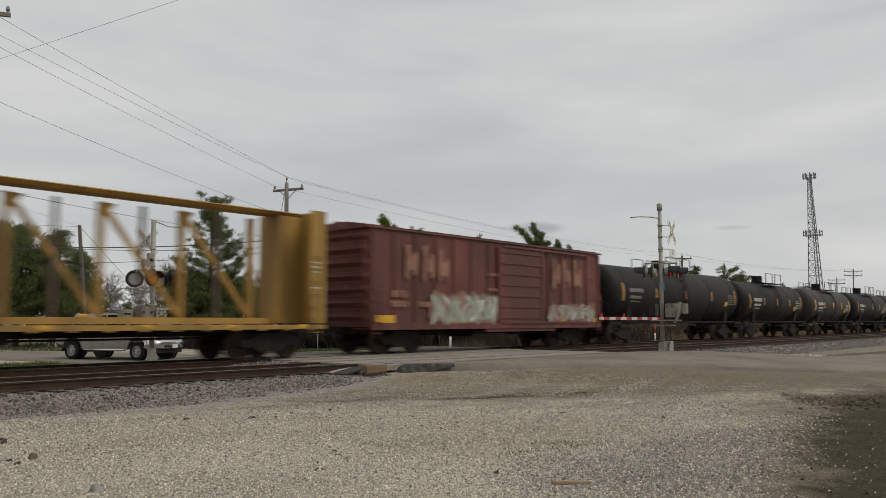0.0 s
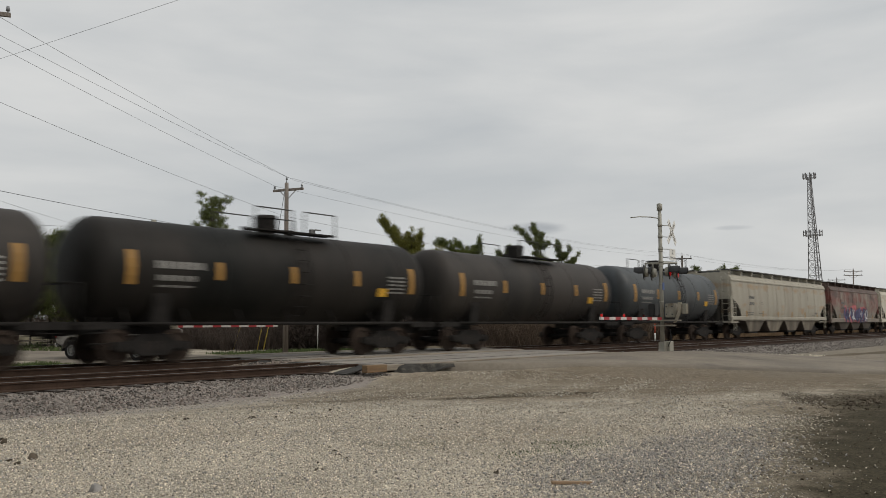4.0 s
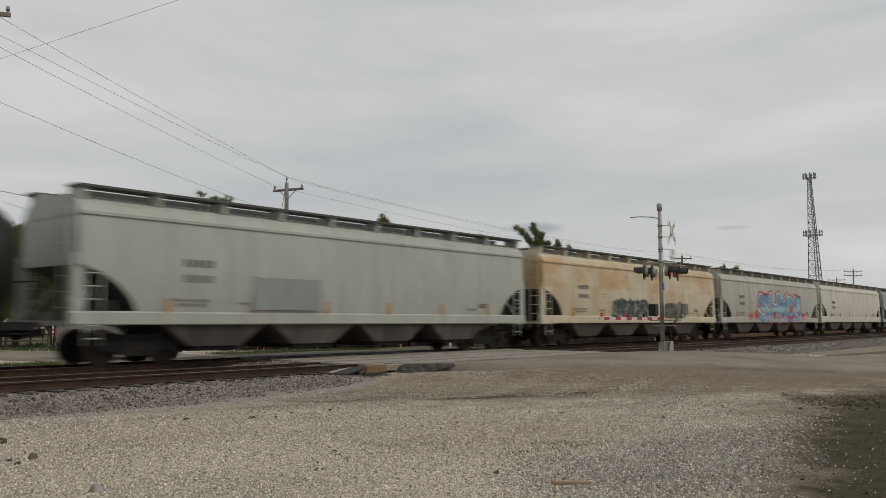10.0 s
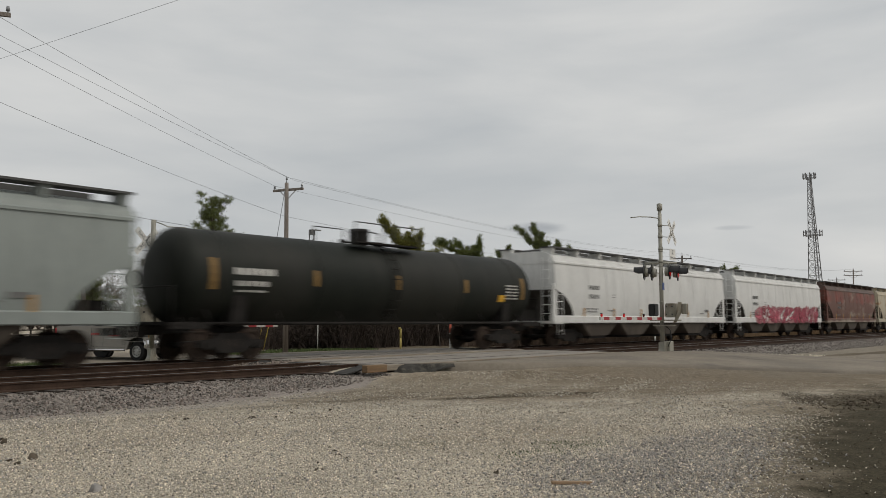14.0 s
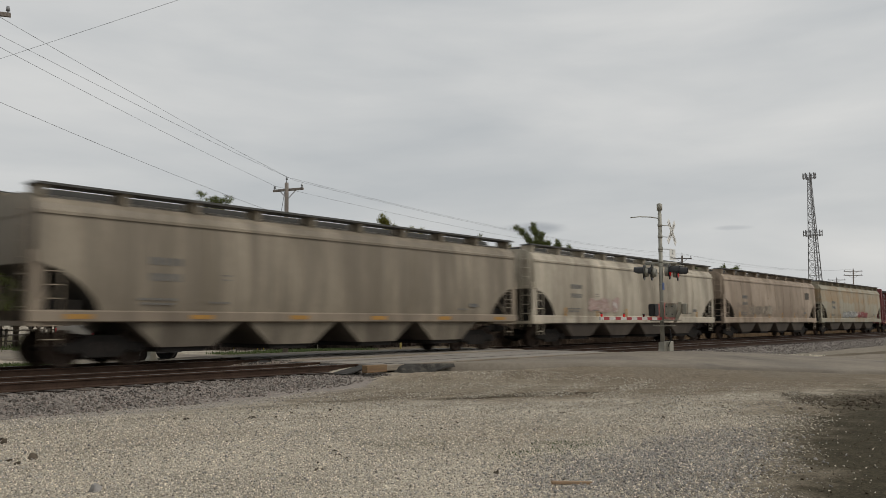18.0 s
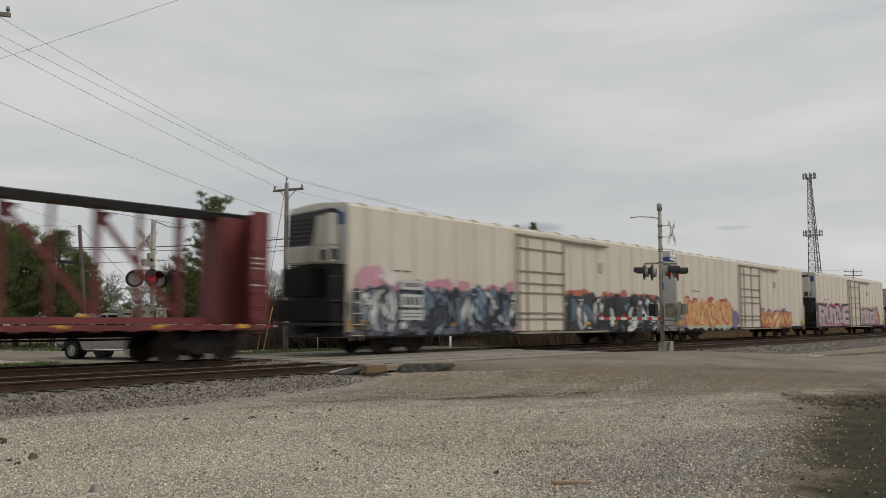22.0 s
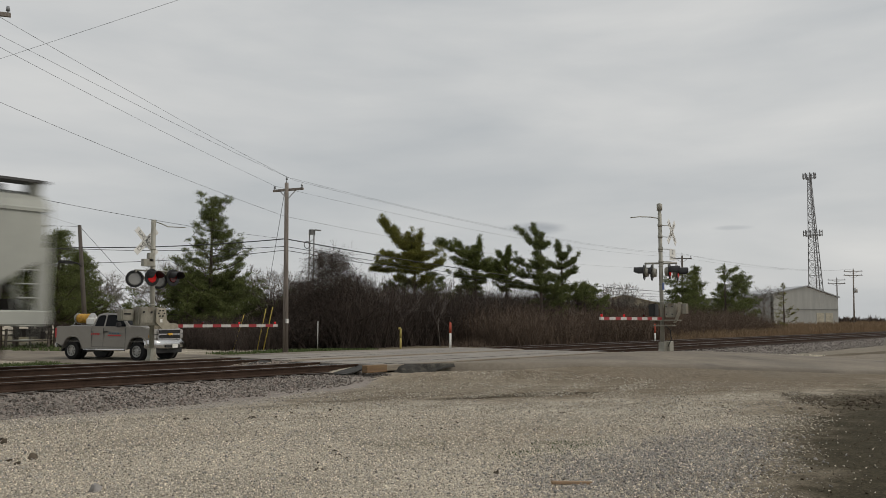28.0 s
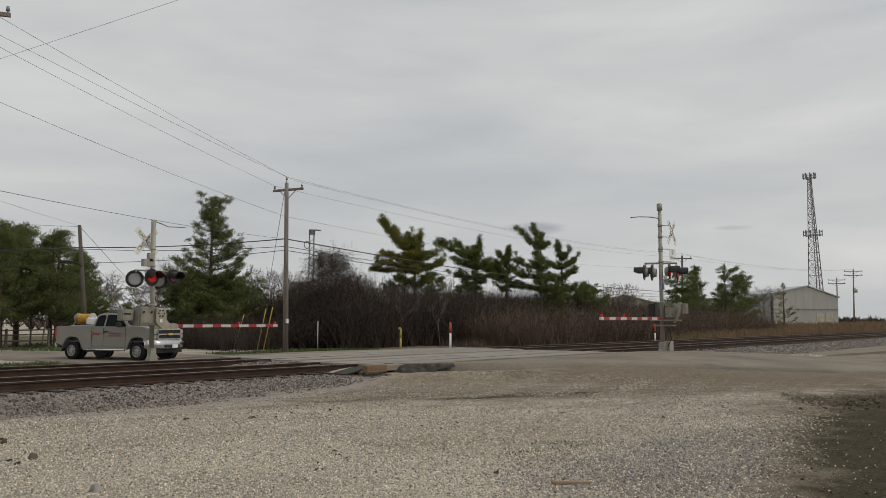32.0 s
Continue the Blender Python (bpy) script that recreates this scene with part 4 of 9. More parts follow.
def centerbeam(u0, u1, label, mat, first, posts, step, braces, top=4.55, dark=None, thick=0.09, odd=None):
    car, h = new_car("centerbeam_flatcar", u0, u1, label, 2.0)
    bm = B()
    box(bm, (0, 0, 0.97), (2 * h - 0.2, 2.7, 0.10))
    part("deck", bm, mat, car)
    for s in (-1, 1):
        bm = B()
        box(bm, (0, s * 1.38, 0.97), (2 * h - 0.2, 0.1, 0.13))
        n = 24
        for k in range(n):
            box(bm, (-h + 0.7 + (2 * h - 1.4) * k / (n - 1), s * 1.46, 0.93), (0.16, 0.09, 0.13))
        part("side_sill", bm, mat, car)
        bm = B()
        box(bm, (s * (h - 0.14), 0, 0.5 * top + 0.56), (0.16, 2.74, top - 1.05))
        head = part("bulkhead", bm, mat, car)
        for y in (-1.3, 1.3):
            w2 = 0.40 if s > 0 else 0.3
            part("wing", box(B(), (s * (h - 0.225 - w2 / 2), y, 0.5 * top + 0.56), (w2, 0.10, top - 1.05)), mat, head)
        for i in range(6):
            part("rib", box(B(), (s * (h - 0.02), 0, 1.5 + 0.5 * i), (0.10, 2.5, 0.14)), mat, head)
        bm = B()
        inner = 1.3 if s > 0 else 0.9
        slab(bm, [(s * (h - 0.3), 1.08), (s * (h - inner), 1.08), (s * (h - inner + 0.1), top - 0.1), (s * (h - 0.3), top - 0.1)], "y", -0.42, 0.42)
        part("end_panel", bm, mat, car)
        ladder(car, s * (h - 0.5), -1.42, 0.6, 3.4, mat, 7)
    bm = B()
    slab(bm, [(-0.46, top), (-0.43, top + 0.03), (0.43, top + 0.03), (0.46, top), (0.34, top - thick), (-0.34, top - thick)], "x", -h + 0.3, h - 0.3)
    part("top_chord", bm, dark or mat, car)
    bm = B()
    box(bm, (0, 0, 1.16), (2 * h - 1.0, 0.5, 0.18))
    part("centre_sill", bm, mat, car)
    underframe(car, h, 2.0)
    xs = [first + step * k for k in range(posts)]
    lo, hi = 1.25, top - 0.28
    for k, x in enumerate(xs):
        bm = B()
        half = 0.08 if k % 2 else 0.12
        box(bm, (x, 0, 2.7), (0.03, 2 * half, top - 1.3))
        for y in (-half, half):
            box(bm, (x, y, 2.7), (0.07 if k % 2 else 0.11, 0.03, top - 1.3))
        part("post", bm, odd if odd and k % 2 else mat, car)
    for i, j, rising in braces:
        x0, x1 = (xs[i] if i >= 0 else xs[0] - step), xs[j]
        bm = B()
        for y in (-0.07, 0.07):
            p0, p1 = Vector((x0, y, lo if rising else hi)), Vector((x1, y, hi if rising else lo))
            d = p1 - p0
            box(bm, (0, 0, 0), (d.length, 0.04, 0.10), pose(*((p0 + p1) / 2), 0, -math.degrees(math.atan2(d.z, d.x)), 0))
        part("diagonal", bm, mat, car)
        x, s = (x1, -1) if rising else (x0, 1)
        part("gusset", slab(B(), [(x, hi), (x + 0.42 * s, hi), (x, hi - 0.5)], "y", -0.03, 0.03), mat, car)
    bars(car, M_LETTER_W, -1.36, [(h - 0.45, 3.0, 0.42, 0.05, 1), (h - 0.45, 2.85, 0.42, 0.05, 1), (h - 0.45, 2.7, 0.36, 0.05, 1), (h - 0.45, 2.2, 0.4, 0.05, 1)])
    bars(car, M_YELLOW, -1.44, [(-h + 1 + (2 * h - 2) * k / 8, 1.0, 0.3, 0.1, 1) for k in range(9)], "reflector")
    return car, h


def reefer(u0, u1, label, mat, unit=True):
    car, h = new_car("refrigerator_car", u0, u1, label, 3.2, 0.7)
    bot, eave, w = 0.60, 5.07, 1.52
    body0 = -h + (0.02 if unit else 0.0)
    bm = B()
    slab(bm, [(-w, bot), (-w, eave - 0.12), (-w + 0.10, eave), (0, eave + 0.10), (w - 0.10, eave), (w, eave - 0.12), (w, bot)], "x", body0, h)
    part("body", bm, mat, car)
    door = (-2.05, 1.7)
    for s in (-1, 1):
        for k in range(19):
            x = -h + 0.9 + (2 * h - 1.8) * k / 18
            if door[0] - 0.3 < x < door[1] + 0.3:
                continue
            bm = B()
            slab(bm, [(x - 0.035, s * w), (x - 0.025, s * (w + 0.012)), (x + 0.025, s * (w + 0.012)), (x + 0.035, s * w)], "z", bot + 0.1, eave - 0.14)
            part("panel_seam", bm, P_SEAM, car)
        bm = B()
        xc, ww = (door[0] + door[1]) / 2, door[1] - door[0]
        box(bm, (xc, s * (w + 0.05), (bot + eave) / 2 - 0.1), (ww, 0.09, eave - bot - 0.5))
        plug = part("plug_door", bm, mat, car)
        for x in (door[0] + 0.15, door[0] + 0.75, xc + 0.2, door[1] - 0.15):
            part("lock_rod", tube(B(), (x, s * (w + 0.13), bot + 0.1), (x, s * (w + 0.13), eave - 0.4), 0.032, 0.032, 8), P_LOCK, plug)
        for z in (1.25, 1.5, 2.35, 2.75, 3.25, 4.2):
            part("crossbar", box(B(), (xc, s * (w + 0.12), z), (ww - 0.1, 0.06, 0.05)), P_LOCK, plug)
        for z in (eave - 0.32, bot + 0.06):
            part("door_rail", box(B(), (xc + 1.95, s * (w + 0.1), z), (7.6, 0.12, 0.08)), P_LOCK, car)
        bm = B()
        box(bm, (0, s * (w + 0.015), bot + 0.09), (2 * h, 0.05, 0.2))
        part("side_sill", bm, M_STEEL_DARK, car)
        ladder(car, s * (h - 0.35), -w - 0.10, 0.5, 2.3, mat, 5)
    cap = mesh_of("roof_rib", slab(B(), [(-w + 0.02, eave - 0.02), (-w + 0.06, eave + 0.05), (0, eave + 0.14), (w - 0.06, eave + 0.05), (w - 0.02, eave - 0.02), (0, eave + 0.05)], "x", -0.09, 0.09), mat)
    for k in range(15):
        part("roof_rib", cap, None, car, at=(-h + 0.8 + (2 * h - 1.6) * k / 14, 0, 0))
    part("vent_box", box(B(), (h - 6.4, -w - 0.03, 3.72), (0.34, 0.06, 0.42)), P_SEAM, car)
    bm = B()
    x = -h
    part("end_sheet", box(B(), (x - 0.012, 0, (bot + eave) / 2), (0.02, 2 * w - 0.06, eave - bot - 0.2)), P_WHITEEND, car)
    box(bm, (x - 0.03, 0, 4.55), (0.03, 2 * w - 0.3, 0.42))
    part("blue_panel", bm, material("blue_end_panel", (0.03, 0.06, 0.22), 0.5), car)
    if unit:
        bm = box(B(), (x - 0.24, 0.0, 3.36), (0.44, 2.3, 0.62))
        bmesh.ops.bevel(bm, geom=bm.edges[:], offset=0.06, segments=2, affect="EDGES")
        cooler = part("cooling_unit", bm, P_COOLER, car, "white cooling unit with black radiator")
        part("side_cover", slab(B(), [(-1.15, 3.66), (-0.25, 3.66), (-0.48, 4.62), (-1.10, 4.72)], "x", x - 0.42, x - 0.03), P_COOLER, cooler)
        part("radiator_screen", slab(B(), [(-0.24, 3.68), (1.12, 3.68), (1.05, 4.78), (-1.08, 4.86), (-1.08, 4.74), (-0.46, 4.63)], "x", x - 0.40, x - 0.03), M_BLACK, cooler)
        for i in range(6):
            part("slat", box(B(), (x - 0.41, 0.34, 3.80 + 0.15 * i), (0.02, 1.3, 0.03)), M_STEEL_DARK, cooler)
        part("vent", box(B(), (x - 0.25, -1.155, 3.34), (0.26, 0.02, 0.36)), M_BLACK, cooler)
        part("vent", box(B(), (x - 0.465, -0.88, 3.32), (0.02, 0.30, 0.34)), M_BLACK, cooler)
        for y in (-0.2, 0.1):
            part("vent", box(B(), (x - 0.465, y, 3.40), (0.02, 0.2, 0.16)), P_SEAM, cooler)
        part("lower_end", box(B(), (x - 0.035, 0, 1.82), (0.025, 2.94, 2.42)), M_BLACK, car)
        bm = B()
        box(bm, (x - 0.25, 0, 1.5), (0.5, 2.7, 0.7))
        box(bm, (x - 0.25, 0.5, 2.45), (0.42, 1.5, 0.95))
        part("fuel_tank", bm, M_STEEL_DARK, car)
        bm = B()
        box(bm, (x - 0.35, 0, 1.05), (0.7, 2.9, 0.1))
        chain(bm, [(x - 0.6, -1.4, 1.05), (x - 0.6, -1.4, 2.6), (x - 0.05, -1.4, 2.6)], 0.03)
        chain(bm, [(x - 0.6, -1.4, 1.8), (x - 0.05, -1.4, 1.8)], 0.025)
        part("end_platform", bm, M_BLACK, car)
    underframe(car, h, 3.2)
    wy = w + 0.02
    bars(car, M_YELLOW, -wy - 0.03, [(-h + 0.4 + (2 * h - 0.8) * k / 9, 1.05, 0.5 if k % 9 else 0.75, 0.14 if k % 9 else 0.30, 1) for k in range(10)], "reflector")
    bars(car, M_LETTER_K, -wy - 0.006, [(-h + 2.6, 2.9, 1.0, 0.05, 2), (door[0] + 1.2, 4.3, 0.8, 0.04, 2), (door[0] + 1.2, 4.2, 0.8, 0.04, 2), (door[0] + 1.2, 3.0, 0.7, 0.04, 2), (door[0] + 1.2, 2.9, 0.7, 0.04, 2), (door[0] + 1.2, 2.0, 0.7, 0.04, 2), (door[0] + 2.4, 2.9, 0.5, 0.04, 2)])
    return car, h


# bay colours: real grime, darkened further to paint in under-car shade
P_BAYS = paint("grimy_shaded_bay_steel", (0.070, 0.058, 0.047), (0.045, 0.037, 0.03), 0.4, 0.25, 0.8)
P_BAYSIDE = paint("brown_grimed_shaded_bay_paint", (0.072, 0.059, 0.046), (0.055, 0.045, 0.036), 0.45, 0.3, 0.8)
P_BAYSAND = paint("grimed_shaded_sand_bay_paint", (0.19, 0.165, 0.128), (0.09, 0.076, 0.06), 0.4, 0.3, 0.8)
P_SILLGRIME = paint("grimed_sill_paint", (0.25, 0.205, 0.155), (0.16, 0.13, 0.10), 0.4, 0.2)
P_SAND = paint("sand_grey_paint", (0.36, 0.335, 0.275), (0.34, 0.30, 0.24), 0.22)
P_RUSTRED = paint("rust_bleeding_grey_paint", (0.215, 0.19, 0.155), (0.16, 0.11, 0.09), 0.3, 0.22, patch=0.7)
P_CREAM = paint("cream_paint", (0.50, 0.47, 0.385), (0.40, 0.27, 0.14), 0.08)
P_GREY = paint("light_grey_paint", (0.295, 0.29, 0.255), (0.25, 0.24, 0.21), 0.12)
P_GREY2 = paint("pale_blue_grey_paint", (0.368, 0.377, 0.34), (0.33, 0.33, 0.31), 0.1)
P_ORANGE = paint("orange_red_paint", (0.315, 0.11, 0.06), (0.21, 0.08, 0.05), 0.32, 0.18)
P_TAN = paint("rust_stained_cream_paint", (0.54, 0.485, 0.36), (0.46, 0.37, 0.24), 0.2)
P_WARM = paint("warm_grey_paint", (0.40, 0.39, 0.34), (0.32, 0.29, 0.24), 0.2)
P_WHITE = paint("off_white_paint", (0.50, 0.475, 0.41), (0.5, 0.47, 0.40), 0.1)
P_BLUEGREY = paint("blue_grey_paint", (0.245, 0.27, 0.255), (0.24, 0.26, 0.26), 0.12)
P_BRIGHT = paint("clean_white_paint", (0.62, 0.62, 0.60), (0.6, 0.59, 0.55), 0.08)
P_DIRTY = paint("sooty_grey_paint", (0.285, 0.245, 0.188), (0.175, 0.148, 0.11), 0.4, 0.2)
P_DIRTY2 = paint("grimy_beige_paint", (0.47, 0.42, 0.335), (0.20, 0.17, 0.13), 0.33, 0.2)
P_PATINA = paint("flaking_white_over_rust", (0.31, 0.27, 0.215), (0.20, 0.14, 0.10), 0.3, 0.2, patch=0.6)
P_STAIN = paint("stained_beige_paint", (0.42, 0.385, 0.30), (0.42, 0.33, 0.21), 0.2, 0.15, patch=1.2, streak=0.8)
P_KHAKI = paint("khaki_weathered_paint", (0.30, 0.275, 0.21), (0.25, 0.175, 0.10), 0.35)
P_MAROON = paint("maroon_paint", (0.17, 0.045, 0.045), (0.10, 0.035, 0.03), 0.25)
P_BOX = paint("oxide_red_paint", (0.155, 0.052, 0.043), (0.095, 0.042, 0.034), 0.42, 0.25)
P_YELLOW = paint("mustard_yellow_paint", (0.36, 0.215, 0.055), (0.21, 0.125, 0.045), 0.32, 0.18)
P_REEFER = paint("ivory_paint", (0.605, 0.555, 0.47), (0.53, 0.475, 0.39), 0.22, 0.07)
P_WHITEEND = paint("bluish_white_end_paint", (0.50, 0.505, 0.50), (0.36, 0.35, 0.33), 0.2)
# paints in the shade beneath the hoppers' overhanging ends
P_SHADETONE = paint("dark_shade_tone_sheet", (0.085, 0.076, 0.066), (0.045, 0.04, 0.035), 0.4, 0.25, 0.85)
P_BROWN = paint("dull_brown_paint", (0.115, 0.075, 0.06), (0.075, 0.05, 0.04), 0.4, 0.25)
P_COOLER = paint("cooling_unit_white", (0.50, 0.47, 0.41), (0.3, 0.27, 0.22), 0.25)
P_LOCK = paint("rusty_ivory_door_hardware", (0.30, 0.265, 0.21), (0.18, 0.13, 0.09), 0.35, 0.15)
P_DIRTY3 = paint("brown_grimed_beige_paint", (0.37, 0.295, 0.225), (0.19, 0.145, 0.10), 0.38, 0.2)
P_SEAM = paint("grimy_ivory_paint", (0.50, 0.455, 0.38), (0.33, 0.29, 0.235), 0.3, 0.12)
P_TANK = paint("black_tank_paint", (0.008, 0.0085, 0.0075), (0.014, 0.0125, 0.0105), 0.25, 0.3, 0.6, spec=0.17)
P_TANK2 = paint("dusty_black_tank_paint", (0.020, 0.0185, 0.017), (0.035, 0.030, 0.025), 0.4, 0.3, 0.65)
P_TANKGREEN = paint("dark_green_tank_paint", (0.010, 0.0125, 0.0095), (0.016, 0.016, 0.012), 0.2, 0.25, 0.6, spec=0.2)
P_TANKWHITE = paint("white_tank_paint", (0.60, 0.57, 0.49), (0.45, 0.40, 0.30), 0.15)
P_GREYTANK = paint("slate_tank_paint", (0.055, 0.062, 0.066), (0.04, 0.042, 0.042), 0.25, 0.2, 0.5)
weather(P_TANK, (0.026, 0.022, 0.019), 1.0, 4.3, 0.45, (0.5, 0.10), 0.14, 0.8)
weather(P_TANK2, (0.045, 0.038, 0.033), 1.0, 4.3, 0.45, (0.6, 0.10), 0.14, 0.8)
weather(P_TANKGREEN, (0.024, 0.024, 0.020), 1.0, 4.3, 0.40, (0.45, 0.10), 0.12, 0.8)
weather(P_SAND, (0.34, 0.21, 0.095), 3.1, 3.75, 0.52, (0.75, 1.4), 0.10, 0.7)
weather(P_SAND, (0.36, 0.20, 0.08), 1.3, 2.6, 0.30, (0.6, 1.6), 0.08, 0.6, 11.0)
weather(P_SAND, (0.25, 0.225, 0.18), 1.0, 3.9, 0.4, (1.6, 0.12), 0.2, 0.6)
weather(P_RUSTRED, (0.165, 0.046, 0.036), 1.7, 4.2, 0.54, (0.6, 0.7), 0.12, 0.9)
weather(P_RUSTRED, (0.065, 0.038, 0.032), 2.6, 4.2, 0.4, (0.5, 0.8), 0.08, 0.85, 7.0)
weather(P_RUSTRED, (0.11, 0.085, 0.07), 1.0, 3.0, 0.35, (0.9, 1.2), 0.15, 0.6, 3.0)
weather(P_CREAM, (0.36, 0.18, 0.07), 2.8, 3.9, 0.36, (0.7, 1.4), 0.10, 0.75)
weather(P_GREY, (0.30, 0.255, 0.17), 1.2, 4.0, 0.36, (1.4, 0.08), 0.08, 0.5)
weather(P_ORANGE, (0.17, 0.06, 0.04), 1.2, 4.0, 0.4, (1.5, 0.2), 0.16, 0.7)
weather(P_TAN, (0.43, 0.25, 0.10), 2.5, 4.1, 0.5, (0.5, 0.9), 0.16, 0.75)
weather(P_TAN, (0.42, 0.26, 0.12), 1.2, 2.9, 0.40, (1.1, 0.25), 0.12, 0.6, 5.0)
weather(P_WARM, (0.33, 0.305, 0.25), 1.2, 4.0, 0.42, (1.3, 0.10), 0.15, 0.6)
weather(P_PATINA, (0.095, 0.030, 0.020), 1.1, 4.2, 0.78, (0.35, 0.8), 0.12, 0.93)
weather(P_PATINA, (0.20, 0.045, 0.03), 2.6, 4.2, 0.52, (0.9, 0.6), 0.10, 0.8, 4.0)
weather(P_PATINA, (0.10, 0.035, 0.026), 1.0, 1.75, 0.6, (0.6, 0.9), 0.12, 0.85, 9.0)
weather(P_STAIN, (0.29, 0.135, 0.055), 2.5, 3.5, 0.32, (1.1, 2.2), 0.06, 0.8)
weather(P_STAIN, (0.36, 0.27, 0.16), 1.2, 4.2, 0.42, (1.0, 0.3), 0.16, 0.6, 3.0)
weather(P_DIRTY, (0.16, 0.135, 0.105), 1.2, 4.2, 0.45, (1.8, 0.10), 0.14, 0.75)
weather(P_DIRTY2, (0.24, 0.205, 0.155), 1.2, 4.2, 0.40, (1.7, 0.12), 0.14, 0.65)
weather(P_DIRTY3, (0.15, 0.115, 0.085), 1.3, 2.4, 0.50, (1.0, 1.3), 0.14, 0.7)
weather(P_DIRTY3, (0.22, 0.165, 0.12), 1.2, 4.2, 0.45, (1.6, 0.10), 0.12, 0.75, 6.0)
weather(P_KHAKI, (0.30, 0.195, 0.095), 2.6, 3.9, 0.52, (0.6, 0.7), 0.12, 0.75)
# cars in the order in which they pass
centerbeam(-5.4, 17.65, "empty mustard yellow centerbeam lumber car", P_YELLOW, -10.0, 17, 1.22, [(-1, 1, False), (1, 3, True), (3, 5, True), (5, 7, True), (8, 10, False), (10, 12, False), (12, 14, False), (14, 16, False)], 4.62, odd=P_BROWN)
boxcar(19.3, 35.05, "oxide red boxcar with faded letters and graffiti", P_BOX)
tank(36.3, 53.2, "long black tank car with amber reflectors", P_TANK, 1.50, 2.58, dome=-0.35)
tank(54.2, 66.9, "black tank car with white lettering", P_TANK, 1.42, 2.45, marks=M_LETTER_W, big_mark=True)
tank(68.9, 80.9, "dusty black tank car with yellow reflectors", P_TANK2, 1.38, 2.41, strip=M_YELLOW, marks=M_LETTER_W, big_mark=True)
tank(82.0, 94.8, "black tank car with orange markings", P_TANK, 1.40, 2.43, marks=M_LETTER_W, big_mark=True)
tank(96.2, 108.9, "dusty black tank car on four axles", P_TANK2, 1.44, 2.46, marks=M_LETTER_W)
tank(109.7, 122.4, "black tank car with yellow placard", P_TANK, 1.45, 2.5)
tank(123.3, 136.4, "black tank car with pale markings", P_TANK2, 1.45, 2.5)
tank(137.4, 149.9, "dark slate tank car with amber reflectors", P_GREYTANK, 1.5, 2.55)
hopper(151.2, 171.8, "sand grey covered hopper with ochre stains", P_SAND, 4, bottom=P_BAYSAND, edge=(1.22, 1.46))
a, h = hopper(173.2, 189.7, "rust-streaked covered hopper with blue graffiti", P_RUSTRED, 3, roof=P_BROWN)
graffiti(a, -4.2, 3.4, 1.02, 2.5, 21, [(0.05, 0.045, 0.12), (0.10, 0.10, 0.24)], (0.03, 0.025, 0.06), (0.42, 0.10, 0.11), 8, shine=(0.60, 0.60, 0.62), tips=(0.45, 0.09, 0.10), glare=0.9, limbs=5)
a, h = hopper(190.8, 207.9, "cream covered hopper with a rusty end", P_CREAM, 3)
graffiti(a, 1.5, 6.3, 1.3, 2.2, 22, [(0.52, 0.52, 0.50), (0.45, 0.47, 0.5)], (0.36, 0.38, 0.42), (0.55, 0.52, 0.44), 5)
a, h = hopper(209.0, 222.2, "small light grey covered hopper with outlined graffiti", P_GREY, 2)
graffiti(a, -3.0, 5.0, 1.25, 2.25, 23, [(0.30, 0.295, 0.26)], (0.10, 0.10, 0.10), (0.30, 0.295, 0.262), 9, shine=(0.33, 0.325, 0.29), limbs=2)
a, h = hopper(222.9, 236.5, "orange-red covered hopper with multicoloured graffiti", P_ORANGE, 3)
graffiti(a, -3.6, 4.4, 1.05, 2.2, 24, [(0.16, 0.24, 0.24), (0.45, 0.30, 0.10), (0.5, 0.42, 0.33)], (0.05, 0.05, 0.05), (0.24, 0.2, 0.12), 9)
bm = B()
wall_patch(bm, [(-0.4, 2.4), (1.0, 2.85), (-1.6, 2.85)], side_y, 0, 0.02)
for k, x in enumerate((-1.4, -0.9, -0.4, 0.1, 0.6)):
    wall_patch(bm, [(x, 2.95), (x + 0.36, 2.95), (x + 0.36, 3.4), (x, 3.4)], side_y, 0, 0.02)
part("emblem", bm, material("gold_emblem_paint", (0.6, 0.42, 0.2), 0.6), a, "worn gold emblem")
tank(238.3, 257.85, "long green-black tank car with yellow placard", P_TANKGREEN, 1.49, 2.51, strip=M_AMBER_D, marks=M_LETTER_W, dome=0.9)
# this car's bay sides have deep shade put into their colour
hopper(258.8, 278.0, "pale blue-grey covered hopper, nearly clean", P_GREY2, 4, top=4.10, bottom=P_SHADETONE)
bars(CARS[-1][0], P_BLUEGREY, -side_y(1.9) - 0.03, [(-3.0, 1.95, 2.6, 0.95, 1)], "repaint_patch")
a, h = hopper(279.25, 298.3, "rust-stained cream covered hopper with dark graffiti", P_TAN, 4)
graffiti(a, -3.2, 0.4, 1.3, 2.35, 25, [(0.09, 0.12, 0.12), (0.2, 0.26, 0.2)], (0.03, 0.035, 0.035), (0.06, 0.07, 0.065), 6, shine=(0.30, 0.33, 0.31), limbs=6)
graffiti(a, 2.6, 5.2, 1.3, 2.1, 26, [(0.12, 0.14, 0.17), (0.3, 0.33, 0.36)], (0.03, 0.035, 0.04), (0.06, 0.065, 0.07), 6, shine=(0.34, 0.36, 0.36), limbs=6)
a, h = hopper(299.2, 319.2, "warm grey covered hopper with red and blue graffiti", P_WARM, 4)
WARM = a
hopper(320.1, 340.0, "off-white covered hopper with patched paint", P_WHITE, 4, edge=(1.06, 1.54))
a, h = hopper(341.2, 360.3, "blue-grey covered hopper with pink lettered graffiti", P_BLUEGREY, 4)
CHILEN = a
